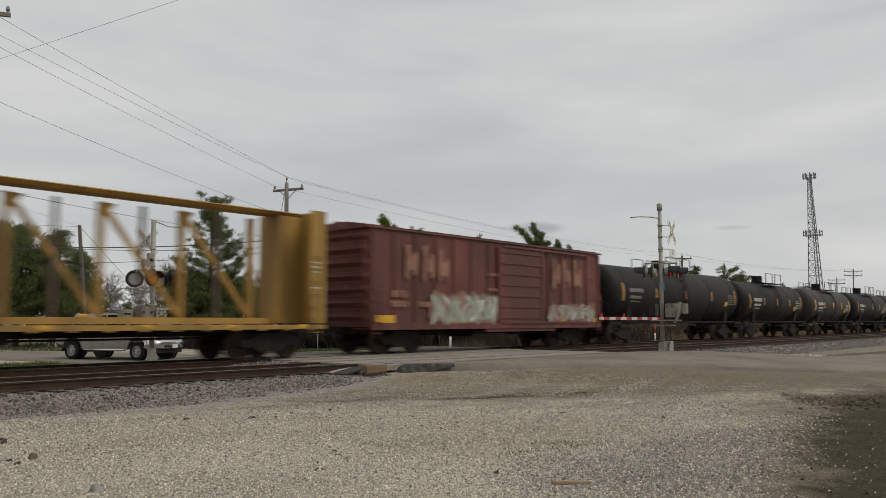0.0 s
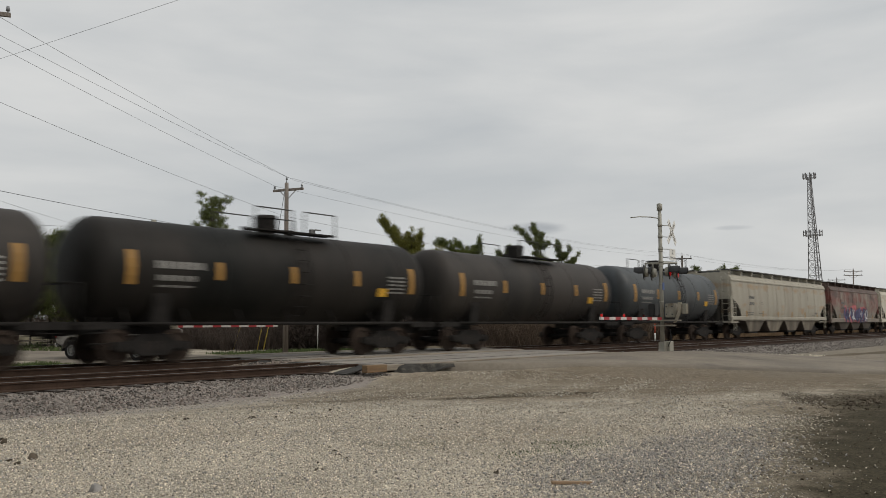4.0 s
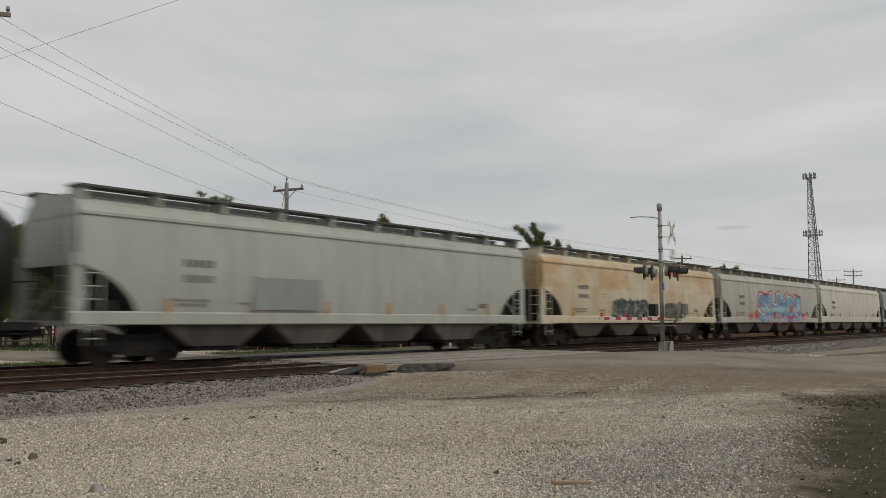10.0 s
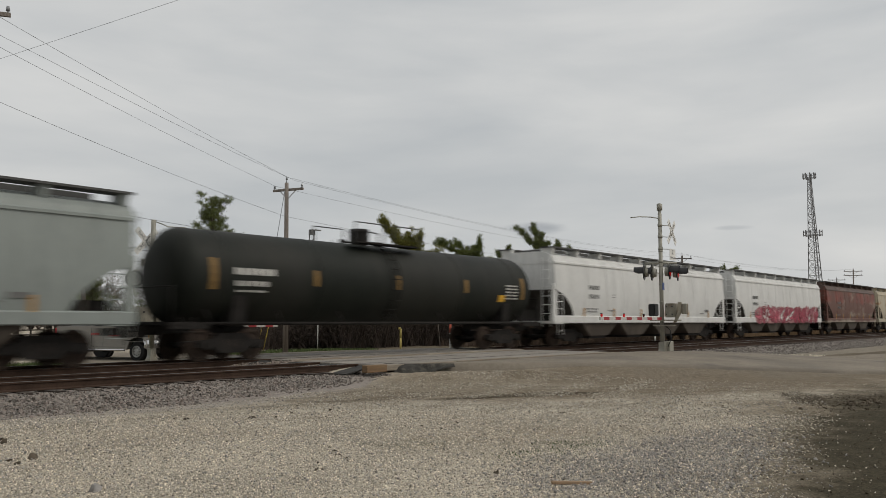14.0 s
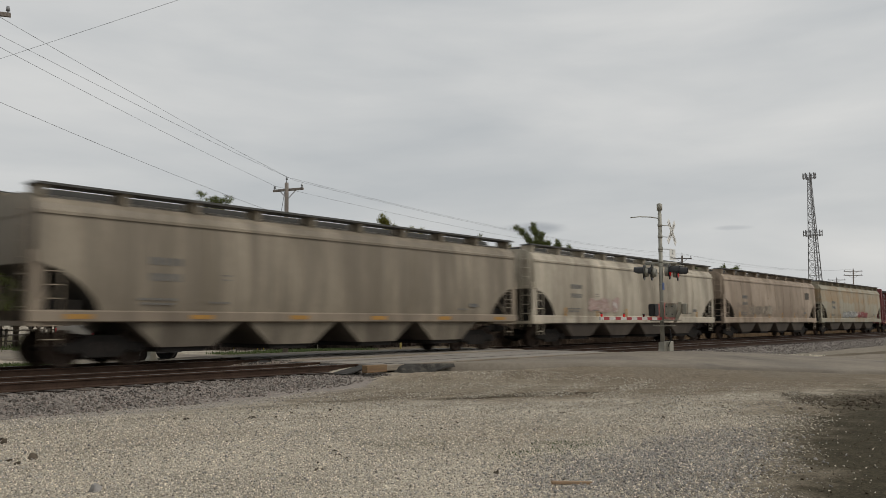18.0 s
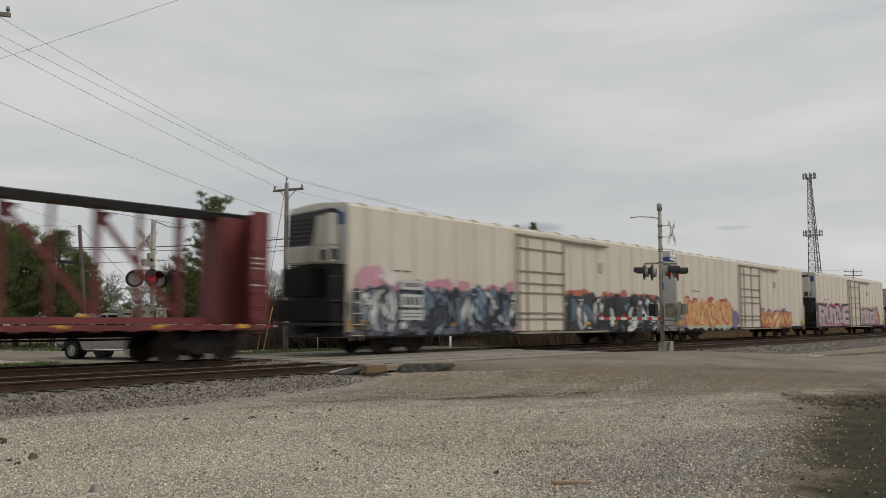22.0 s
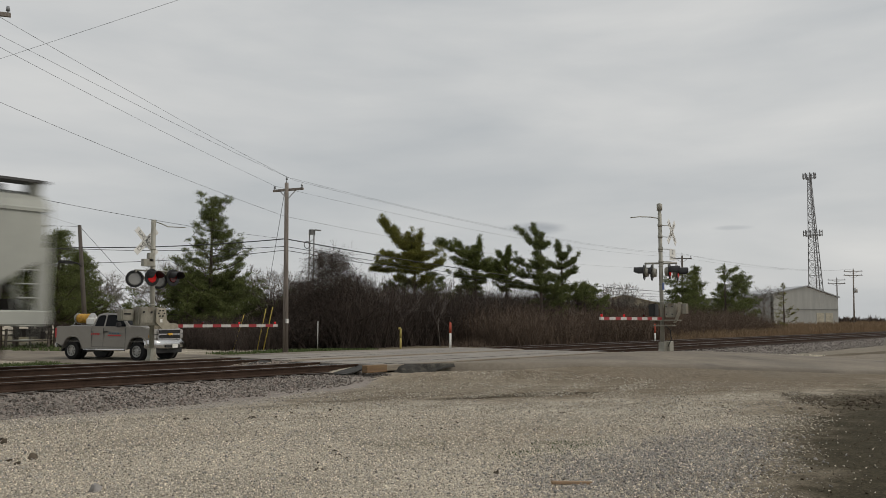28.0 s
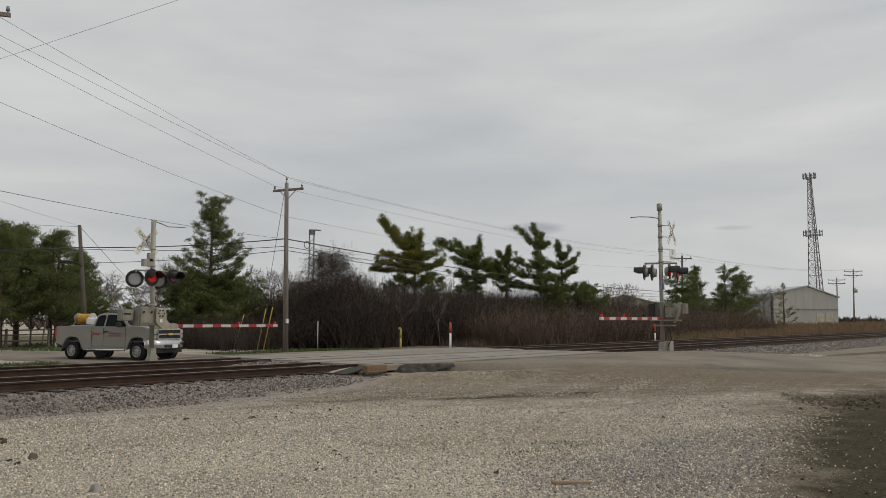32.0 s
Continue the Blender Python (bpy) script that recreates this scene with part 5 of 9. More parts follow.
tank(361.7, 378.85, "green-black tank car with pale lettering", P_TANKGREEN, 1.42, 2.44, strip=M_AMBER_D, marks=M_LETTER_W, dome=-0.6)
hopper(380.0, 399.6, "clean white covered hopper with ribbed upper side", P_BRIGHT, 4)
a, h = hopper(401.4, 419.9, "white covered hopper with red graffiti along the bottom", P_BRIGHT, 4)
graffiti(a, -5.6, 8.0, 1.0, 2.35, 28, [(0.42, 0.06, 0.10), (0.55, 0.25, 0.28), (0.5, 0.1, 0.14)], (0.22, 0.03, 0.05), (0.42, 0.2, 0.2), 14)
hopper(421.6, 438.0, "covered hopper with flaking rust-red patina", P_PATINA, 3, roof=P_BROWN)
a, h = hopper(439.1, 456.0, "stained beige covered hopper with faded graffiti", P_STAIN, 3)
graffiti(a, -5.6, -1.5, 1.1, 1.9, 29, [(0.16, 0.25, 0.29), (0.25, 0.33, 0.36)], (0.10, 0.15, 0.18), (0.33, 0.36, 0.34), 6)
graffiti(a, -1.2, 2.4, 1.1, 2.0, 30, [(0.34, 0.36, 0.24), (0.42, 0.42, 0.3)], (0.15, 0.17, 0.12), (0.38, 0.36, 0.28), 4)
graffiti(a, 2.7, 6.4, 1.1, 1.9, 31, [(0.46, 0.22, 0.19), (0.5, 0.3, 0.25)], (0.26, 0.1, 0.09), (0.44, 0.36, 0.3), 5)
hopper(457.4, 477.0, "sooty grey covered hopper", P_DIRTY, 4, sill=P_SILLGRIME, bottom=P_BAYSAND, edge=(1.12, 1.42), lying=True)
a, h = hopper(478.2, 497.7, "grimy beige covered hopper with a red paint patch", P_DIRTY2, 4)
graffiti(a, 2.0, 4.6, 1.2, 2.2, 32, [(0.33, 0.065, 0.05), (0.30, 0.09, 0.07)], (0.22, 0.05, 0.04), (0.33, 0.10, 0.075), 4, shine=(0.38, 0.2, 0.15))
graffiti(a, -5.0, -2.2, 1.6, 2.3, 33, [(0.46, 0.36, 0.32)], (0.36, 0.25, 0.22), (0.42, 0.36, 0.3), 3)
a, h = hopper(499.3, 518.3, "brown grimed covered hopper with dark scribbles", P_DIRTY3, 4)
graffiti(a, -5.2, -1.0, 1.6, 2.2, 34, [(0.15, 0.12, 0.09)], (0.22, 0.18, 0.135), (0.26, 0.21, 0.155), 5, shine=(0.3, 0.26, 0.2))
# a dark panel of its own, sharing the tone of the shaded ends
bars(a, P_SHADETONE, -side_y(3.1) - 0.012, [(h - 2.3, 3.05, 1.0, 0.5, 1)], "data_panel")
bars(a, M_LETTER_W, -side_y(1.6) - 0.014, [(h - 1.9, 1.62, 0.42, 0.04, 1), (h - 1.9, 1.36, 0.42, 0.04, 1), (-h + 10.0, 1.85, 1.3, 0.04, 1)], "stencil")
a, h = hopper(519.7, 539.8, "khaki weathered covered hopper with grey and red graffiti", P_KHAKI, 4)
graffiti(a, -3.6, 0.6, 1.45, 2.05, 35, [(0.36, 0.37, 0.36)], (0.16, 0.16, 0.15), (0.33, 0.33, 0.28), 6)
graffiti(a, 1.0, 4.6, 1.45, 2.05, 36, [(0.36, 0.08, 0.08)], (0.2, 0.05, 0.05), (0.36, 0.26, 0.2), 6)
centerbeam(541.2, 564.3, "empty maroon centerbeam lumber car", P_MAROON, -10.4, 17, 1.23, [(-1, 1, False), (1, 3, True), (3, 5, True), (5, 7, True), (8, 10, False), (10, 12, False), (12, 14, False), (14, 16, False)], 4.36, P_GREYTANK, 0.16)
a, h = reefer(567.3, 590.3, "ivory refrigerator car with black and blue graffiti", P_REEFER)
flat = lambda z: 1.56
bm = B()
rng = random.Random(67)
for k, (x, z, p, q, m) in enumerate(((-10.5, 2.35, 0.75, 0.75, 0), (-9.6, 2.5, 0.5, 0.4, 1), (-10.8, 1.3, 0.5, 0.6, 0), (-2.3, 1.4, 0.7, 0.7, 0), (-0.6, 0.95, 1.6, 0.3, 0))):
    wall_patch(bm, [(u, max(v, 0.66 - 0.001 * i)) for i, (u, v) in enumerate(blob(x, z, p, q, rng, 18, 0.15))], flat, m, 0.001 + 0.0005 * k)
part("graffiti", bm, [spray((0.50, 0.27, 0.33)), spray((0.62, 0.58, 0.55))], a, "pink and white spray paint under letters")
bars(a, P_WHITEEND, -1.66, [(-8.5, 2.42, 1.25, 0.34, 1), (-8.5, 1.86, 1.15, 0.46, 1), (-8.5, 1.36, 1.2, 0.34, 1)], "number_panel")
bars(a, M_LETTER_K, -1.668, [(-8.5, 1.86, 0.9, 0.28, 4), (-8.5, 1.42, 1.0, 0.05, 5), (-8.5, 1.30, 1.0, 0.05, 5), (-8.5, 2.42, 0.9, 0.14, 5)])
graffiti(a, -11.2, -2.2, 0.66, 2.6, 37, [(0.025, 0.028, 0.04), (0.04, 0.05, 0.075), (0.20, 0.29, 0.40), (0.26, 0.36, 0.46)], (0.012, 0.012, 0.018), (0.10, 0.12, 0.16), 9, flat, (0.58, 0.60, 0.60), (0.50, 0.24, 0.30), 0.8, 5)
graffiti(a, 1.4, 11.4, 0.64, 2.62, 38, [(0.018, 0.020, 0.024), (0.028, 0.032, 0.040), (0.11, 0.17, 0.22)], (0.012, 0.013, 0.015), (0.035, 0.042, 0.05), 8, flat, (0.64, 0.64, 0.62), (0.42, 0.12, 0.08), 1.35, 4)
a, h = reefer(592.4, 615.0, "ivory refrigerator car with orange graffiti", P_REEFER, False)
graffiti(a, -10.3, -3.5, 0.85, 2.6, 39, [(0.66, 0.42, 0.16), (0.68, 0.50, 0.22)], (0.46, 0.10, 0.07), (0.60, 0.34, 0.13), 6, flat, (0.66, 0.60, 0.36), (0.42, 0.08, 0.06), 0.4, 3)
graffiti(a, 1.9, 8.2, 0.70, 2.0, 40, [(0.66, 0.42, 0.14), (0.64, 0.36, 0.12)], (0.40, 0.07, 0.06), (0.42, 0.20, 0.10), 5, flat, (0.68, 0.58, 0.30), (0.20, 0.13, 0.27), 0.4, 3)
bm = B()
rng = random.Random(61)
for k, (x, m) in enumerate(((-10.9, 0), (-10.3, 0), (-3.4, 0), (-2.8, 0), (-9.6, 1), (-8.6, 1), (-7.6, 1), (-6.6, 1), (-5.6, 1), (-4.6, 1), (-3.9, 1))):
    wall_patch(bm, blob(x, 1.15 if m else 1.3, 0.65, 0.5 if m else 0.62, rng, 14, 0.2), flat, m, 0.0005 + 0.0002 * k)
part("graffiti", bm, [spray((0.17, 0.13, 0.22)), spray((0.36, 0.44, 0.36))], a, "purple and mint spray paint under letters")
a, h = reefer(618.5, 641.1, "ivory refrigerator car with pink graffiti", P_REEFER)
PINK = a
bm = B()
rng = random.Random(66)
for k in range(20):
    x = -11.1 + 8.8 * k / 19
    up = k in (2, 3, 9, 10, 12, 13, 15, 16, 18)
    wall_patch(bm, blob(x, 2.35 if up else 1.6, 0.55, 0.30 if up else 0.75, rng, 14, 0.3), flat, 0 if up else 1, 0.002 + 0.0004 * k)
    wall_patch(bm, blob(x, 0.98, 0.6, 0.25, rng, 12, 0.25), flat, 0 if k > 14 or k in (6, 9, 10) else 1, 0.011 + 0.0003 * k)
for x, z, r in ((-9.0, 1.3, 0.22), (-5.9, 1.45, 0.2), (-7.2, 1.35, 0.2), (-3.4, 2.0, 0.25)):
    wall_patch(bm, blob(x, z, r, r * 0.9, rng, 10, 0.25), flat, 2, 0.018)
part("graffiti", bm, [spray((0.55, 0.12, 0.19)), spray((0.36, 0.25, 0.275)), spray((0.20, 0.42, 0.32))], a, "hot pink spray paint under letters")
graffiti(a, -11.1, -2.2, 0.82, 2.3, 41, [(0.42, 0.31, 0.335)], (0.22, 0.15, 0.17), (0.40, 0.29, 0.315), 7, flat, (0.36, 0.25, 0.28), None, 0.35, 2)
bm = B()
for k in range(18):
    x = 1.9 + 6.6 * k / 17
    wall_patch(bm, blob(x, 1.5, 0.45, 0.68, rng, 14, 0.2), flat, 0, 0.002 + 0.0004 * k)
    if k % 3 != 1:
        wall_patch(bm, blob(x, 2.35 + rng.uniform(-0.1, 0.12), 0.16, 0.16, rng, 9, 0.35), flat, 1, 0.012)
part("graffiti", bm, [spray((0.36, 0.26, 0.31)), spray((0.42, 0.12, 0.05))], a, "lilac and orange spray paint under letters")
bm = B()
wall_patch(bm, [(0.5, 1.35), (1.3, 1.9), (1.75, 2.3), (1.95, 1.6), (1.9, 0.66), (1.1, 0.70)], flat, 0, 0.05)
wall_patch(bm, [(8.6, 2.3), (9.4, 1.35), (9.1, 0.9), (8.5, 0.66), (8.3, 1.3)], flat, 0, 0.05)
wall_patch(bm, [(1.2, 1.5), (1.7, 2.0), (1.75, 0.9)], flat, 1, 0.053)
wall_patch(bm, [(8.6, 1.8), (9.05, 1.35), (8.6, 0.95)], flat, 1, 0.053)
part("graffiti", bm, [spray((0.42, 0.12, 0.045)), spray((0.45, 0.20, 0.08))], a, "orange sprayed arrows beside the letters")
a, h = hopper(643.0, 658.9, "light grey covered hopper with red emblem and round-lettered graffiti", P_GREY2, 2)
CP = a
tank(660.4, 676.6, "white tank car with black lettering", P_TANKWHITE, 1.5, 2.55, M_LETTER_K, M_AMBER, P_TANKWHITE, big_mark=True)
tank(678.4, 694.6, "dark green-black tank car with yellow placard", P_TANKGREEN, 1.5, 2.55)
hopper(695.6, 707.4, "small light grey covered hopper at the train's end", P_GREY2, 2)


def cut_letters(car, text, x0, x1, z0, z1, fat, mat, off, name="graffiti", label="pink spray-painted letters with dark edge", ypos=skin):
    """Fat flat letters on a car's side, stretched to a given width and height."""
    cu = bpy.data.curves.new("letters", "FONT")
    cu.body, cu.size, cu.offset, cu.resolution_u = text, 1.0, fat, 3
    tmp = new("letters", cu)
    me = bpy.data.meshes.new_from_object(tmp.evaluated_get(bpy.context.evaluated_depsgraph_get()))
    bpy.data.objects.remove(tmp)
    bm = B()
    bm.from_mesh(me)
    lo, hi = (f(v.co.y for v in bm.verts) for f in (min, max))
    for k in range(1, 12):
        bmesh.ops.bisect_plane(bm, geom=bm.verts[:] + bm.edges[:] + bm.faces[:], plane_co=(0, lo + (hi - lo) * k / 12, 0), plane_no=(0, 1, 0))
    bm.to_mesh(me)
    bm.free()
    v = np.array([p.co for p in me.vertices])
    lo, hi = v.min(0), v.max(0)
    for p in me.vertices:
        u, w = (p.co.x - lo[0]) / (hi[0] - lo[0]), (p.co.y - lo[1]) / (hi[1] - lo[1])
        x = x0 + (x1 - x0) * u
        z = z0 + (z1 - z0) * w + 0.16 * math.sin(u * 7.5) * (w - 0.2)
        p.co = (x, -ypos(z) - off, z)
    me.materials.clear()
    me.materials.append(mat)
    return part(name, me, None, car, label)


rng = random.Random(90)


bm = B()
for k in range(26):
    x = -6.2 + 10.0 * k / 25
    hh = 0.55 + 0.75 * math.sin(math.pi * (k + 0.5) / 26)
    wall_patch(bm, blob(x, 1.2 + hh * 0.7, 0.65, hh * 0.75, rng, 16, 0.3), skin, k % 3 % 2, 0.004 + 0.0004 * k)
part("graffiti", bm, [spray((0.045, 0.05, 0.055)), spray((0.09, 0.105, 0.11))], CHILEN, "dark spray-painted cloud behind letters")
pink = material("pink_orange_spray", (0.62, 0.30, 0.30), 0.6, 0, 0.1, 1.0, (1, 1, 1), (0.62, 0.40, 0.17), 0.5, 1.2)
for k, (text, x0, x1, z0, z1) in enumerate((("C", -5.2, -3.95, 1.10, 2.55), ("h", -3.85, -2.85, 1.08, 2.72), ("i", -2.75, -2.05, 1.08, 2.82), ("L", -1.95, -0.85, 1.08, 2.62), ("E", -0.75, 0.40, 1.08, 2.66), ("n", 0.45, 1.60, 1.06, 2.36), ("!", 1.75, 2.35, 1.08, 2.52))):
    cut_letters(CHILEN, text, x0 - 0.12, x1 + 0.12, z0 - 0.12, z1 + 0.12, 0.07, spray((0.035, 0.03, 0.035)), 0.018 + 0.0006 * k, label="dark edge of the pink letters")
    cut_letters(CHILEN, text, x0, x1, z0, z1, 0.04, pink, 0.026 + 0.0006 * k)

# pink and lilac pieces on the last refrigerator car
mauve = material("mauve_spray", (0.47, 0.345, 0.37), 0.6, 0, 0.12, 1.5, (1, 1, 1), (0.40, 0.28, 0.31), 0.35, 0.8)
lilac = material("lilac_spray", (0.45, 0.34, 0.375), 0.6, 0, 0.15, 2.5, (1, 1, 1), (0.33, 0.25, 0.36), 0.25, 0.6)
for k, (text, x0, x1, z0, z1) in enumerate((("P", -11.1, -9.0, 0.88, 2.45), ("U", -9.0, -7.7, 0.95, 2.40), ("n", -7.7, -6.3, 0.92, 2.30), ("Z", -6.35, -5.2, 0.92, 2.35), ("U", -5.2, -3.9, 0.95, 2.25), ("E", -3.95, -2.15, 0.88, 2.40))):
    cut_letters(PINK, text, x0 - 0.20, x1 + 0.20, z0 - 0.04, z1 + 0.20, 0.09, spray((0.045, 0.04, 0.045)), 0.034 + 0.0008 * k, label="black edge of the mauve letters", ypos=flat)
    cut_letters(PINK, text, x0 - 0.03, x1 + 0.03, z0, z1, 0.045, mauve, 0.042 + 0.0008 * k, label="mauve spray-painted letters with black edge", ypos=flat)
for k, (text, x0, x1, z0, z1) in enumerate((("P", 1.95, 3.2, 0.90, 2.15), ("I", 3.25, 4.1, 0.86, 2.10), ("S", 4.15, 5.3, 0.86, 2.10), ("C", 5.3, 6.7, 0.88, 2.05), ("H", 6.7, 8.3, 0.88, 2.05))):
    cut_letters(PINK, text, x0 - 0.14, x1 + 0.14, z0 - 0.03, z1 + 0.20, 0.12, spray((0.10, 0.07, 0.09)), 0.024 + 0.0008 * k, label="dark edge of the lilac letters", ypos=flat)
    cut_letters(PINK, text, x0, x1, z0, z1 + 0.10, 0.062, lilac, 0.032 + 0.0008 * k, label="lilac spray-painted letters with dark edge", ypos=flat)

# blue letters with a red edge
bm = B()
for k in range(22):
    x = -4.9 + 11.6 * k / 21
    hh = 1.05 * math.sin(math.pi * (k + 2.5) / 26)
    wall_patch(bm, blob(x, 1.25 + hh * 0.6, 0.5, hh * 0.62, rng, 12, 0.35), skin, k % 2 if k < 4 or k > 17 else 0, 0.004 + 0.0003 * k)
part("graffiti", bm, [spray((0.42, 0.09, 0.08)), spray((0.50, 0.25, 0.22))], WARM, "red spray-painted cloud behind letters")
blue = material("blue_cyan_spray", (0.11, 0.21, 0.34), 0.6, 0, 0.12, 1.0, (1, 1, 1), (0.20, 0.36, 0.40), 0.35, 0.7)
weather(blue, (0.30, 0.47, 0.46), 1.75, 2.15, 0.9, (0.6, 1.5), 0.1, 0.9)
for k, (text, x0, x1, z0, z1) in enumerate((("S", -3.7, -1.35, 1.08, 3.0), ("H", -1.35, 0.55, 1.08, 3.08), ("M", 0.45, 2.55, 1.08, 3.06), ("O", 2.35, 3.95, 1.08, 3.0), ("S", 3.75, 5.6, 1.08, 3.0))):
    cut_letters(WARM, text, x0 - 0.16, x1 + 0.16, z0 - 0.06, z1 + 0.17, 0.10, spray((0.40, 0.05, 0.055)), 0.016 + 0.0008 * k, label="red edge of the blue letters")
    cut_letters(WARM, text, x0 - 0.05, x1 + 0.05, z0, z1 + 0.04, 0.08, spray((0.55, 0.56, 0.55)), 0.022 + 0.0008 * k, label="pale rim of the blue letters")
    cut_letters(WARM, text, x0 + 0.03, x1 - 0.0, z0 + 0.02, z1 - 0.05, 0.055, blue, 0.030 + 0.0008 * k, label="blue spray-painted letters with red edge")

# round-lettered piece on the red-lettered hopper
bm = B()
for k in range(22):
    x = -5.3 + 11.0 * k / 21
    hh = (1.0 if 2 < k < 19 else 0.45) * rng.uniform(0.8, 1.1)
    wall_patch(bm, blob(x, 1.15 + hh, 0.6, hh, rng, 14, 0.25), skin, 0, 0.004 + 0.0004 * k)
mats = [spray((0.20, 0.30, 0.44)), spray((0.035, 0.03, 0.04)), spray((0.25, 0.235, 0.25)), spray((0.14, 0.025, 0.045)), spray((0.33, 0.23, 0.23)), spray((0.22, 0.36, 0.46))]
top = 0.02
for cx, w, kind in ((-3.2, 1.15, 0), (-0.75, 1.2, 1), (1.2, 0.85, 2), (3.35, 1.1, 0)):
    def stack(g, m, o):
        if kind == 2:
            for sx in (-0.5, 0.5):
                wall_patch(bm, [(cx + sx * w - 0.4 * g, 1.05), (cx + sx * w + 0.4 * g, 1.05), (cx + sx * w * 0.8 + 0.42 * g, 3.2 + 0.1 * g), (cx + sx * w * 0.8 - 0.42 * g, 3.2 + 0.1 * g)], skin, m, o)
            return
        wall_patch(bm, blob(cx - 0.15, 2.55, w * 0.80 * g, 0.85 * g, rng, 22, 0.02), skin, m, o)
        wall_patch(bm, blob(cx + 0.2, 1.7, w * g, 0.72 * g, rng, 22, 0.02), skin, m, o + 0.0006)
    stack(1.12, 1, top)
    stack(1.0, 2 if kind < 2 else 4, top + 0.003)
    if kind < 2:
        wall_patch(bm, blob(cx - 0.1, 2.15, w * 0.62, 0.5, rng, 18, 0.05), skin, 4, top + 0.006)
        wall_patch(bm, [(cx - w, 1.08), (cx + w * 1.1, 1.08), (cx + w * 1.05, 1.7), (cx - w * 0.9, 1.75)], skin, 3, top + 0.007)
        wall_patch(bm, blob(cx, 1.82, 0.28, 0.12, rng, 12, 0.05), skin, 5, top + 0.009)
        wall_patch(bm, blob(cx - 0.15, 2.6, 0.14, 0.2, rng, 12, 0.05), skin, 1, top + 0.009)
    top += 0.002
part("graffiti", bm, mats, CP, "round grey and pink letters on a blue cloud")
for x in (-5.6, -2.3, 0.9, 4.2, 6.2):
    bars(CP, M_YELLOW, -side_y(1.5) - 0.045, [(x, 1.62, 0.26, 0.62, 1)], "reflector")
red = spray((0.55, 0.05, 0.045))
for x, w, hh in ((-6.95, 0.62, 0.62), (-6.25, 0.5, 0.6), (-5.45, 0.5, 0.6), (-4.95, 0.42, 0.42), (-4.55, 0.16, 0.6), (-4.3, 0.16, 0.6)):
    bars(CP, red, -side_y(3.1) - 0.012, [(x, 3.10 - (0.6 - hh) / 2, w, hh, 1)], "emblem")
for k in range(9):
    bm = B()
    x = -6.6 + 1.65 * k
    ye = side_y(4.0)
    vs = [bm.verts.new((x + dx, -side_y(3.75) + 0.055 - 0.006 + 0.145 * f, 3.976 + 0.14 * f)) for dx, f in ((0.1, 0.1), (1.2, 0.1), (1.1, 0.95), (0.2, 0.95))]
    bm.faces.new(vs)
    part("rust_patch", bm, material("roof_rust", (0.25, 0.10, 0.05), 0.9, 0, 0.3, 3.0) if k == 0 else bpy.data.materials["roof_rust"], CP)


def blocks(car, mat, x0, x1, z0, z1, n, ypos, open_at=0.35):
    """A company's wide block letters, kept to plain frames."""
    w = (x1 - x0) / n
    for k in range(n):
        a, b, t = x0 + w * k, x0 + w * (k + 0.80), (z1 - z0) * 0.26
        bm = B()
        for xa, xb, za, zb in ((a, b, z1 - t, z1), (a, b, z0, z0 + t), (a, a + t, z0, z1), (b - t, b, z0, z1)):
            wall_patch(bm, [(xa, za), (xb, za), (xb, zb), (xa, zb)], ypos, 0, 0.02)
        part("block_letter", bm, mat, car)


END = CARS[-1][0]
blocks(END, M_LETTER_K, -4.0, -0.85, 2.92, 3.28, 6, side_y)
bars(END, M_YELLOW, -side_y(2.0) - 0.012, [(0.0, 2.0, 0.62, 0.36, 1)], "placard")
bars(END, M_AMBER, -1.56, [(-3.2, 1.18, 1.0, 0.12, 1), (-0.6, 1.18, 0.5, 0.1, 1), (1.4, 1.18, 0.4, 0.1, 1), (3.0, 1.18, 0.6, 0.1, 1)], "reflector")
WHITE_TANK = CARS[-3][0]
blocks(WHITE_TANK, M_LETTER_K, -6.5, -3.0, 2.70, 3.02, 6, lambda z: math.sqrt(max(0.01, 1.5 ** 2 - (z - 2.55) ** 2)))
# ---- many small pieces ----
def mass(name, verts, faces, mat, parent=None, label="", category="", kind="", normals=None):
    me = bpy.data.meshes.new(name)
    verts, faces = np.asarray(verts, np.float32).reshape(-1, 3), np.asarray(faces, np.int32)
    n = faces.shape[1]
    me.vertices.add(len(verts))
    me.vertices.foreach_set("co", verts.ravel())
    me.loops.add(faces.size)
    me.loops.foreach_set("vertex_index", faces.ravel())
    me.polygons.add(len(faces))
    me.polygons.foreach_set("loop_start", np.arange(0, faces.size, n, dtype=np.int32))
    me.update(calc_edges=True)
    me.materials.append(mat)
    ob = new(name, me)
    ob.parent = parent
    return tagged(ob, label, category, "", kind)


CUBE_V = np.array([(-1, -1, -1), (1, -1, -1), (1, 1, -1), (-1, 1, -1), (-0.75, -0.75, 1), (0.75, -0.75, 1), (0.75, 0.75, 1), (-0.75, 0.75, 1)], float)
CUBE_F = np.array([(4, 5, 6, 7), (0, 1, 5, 4), (1, 2, 6, 5), (2, 3, 7, 6), (3, 0, 4, 7)])


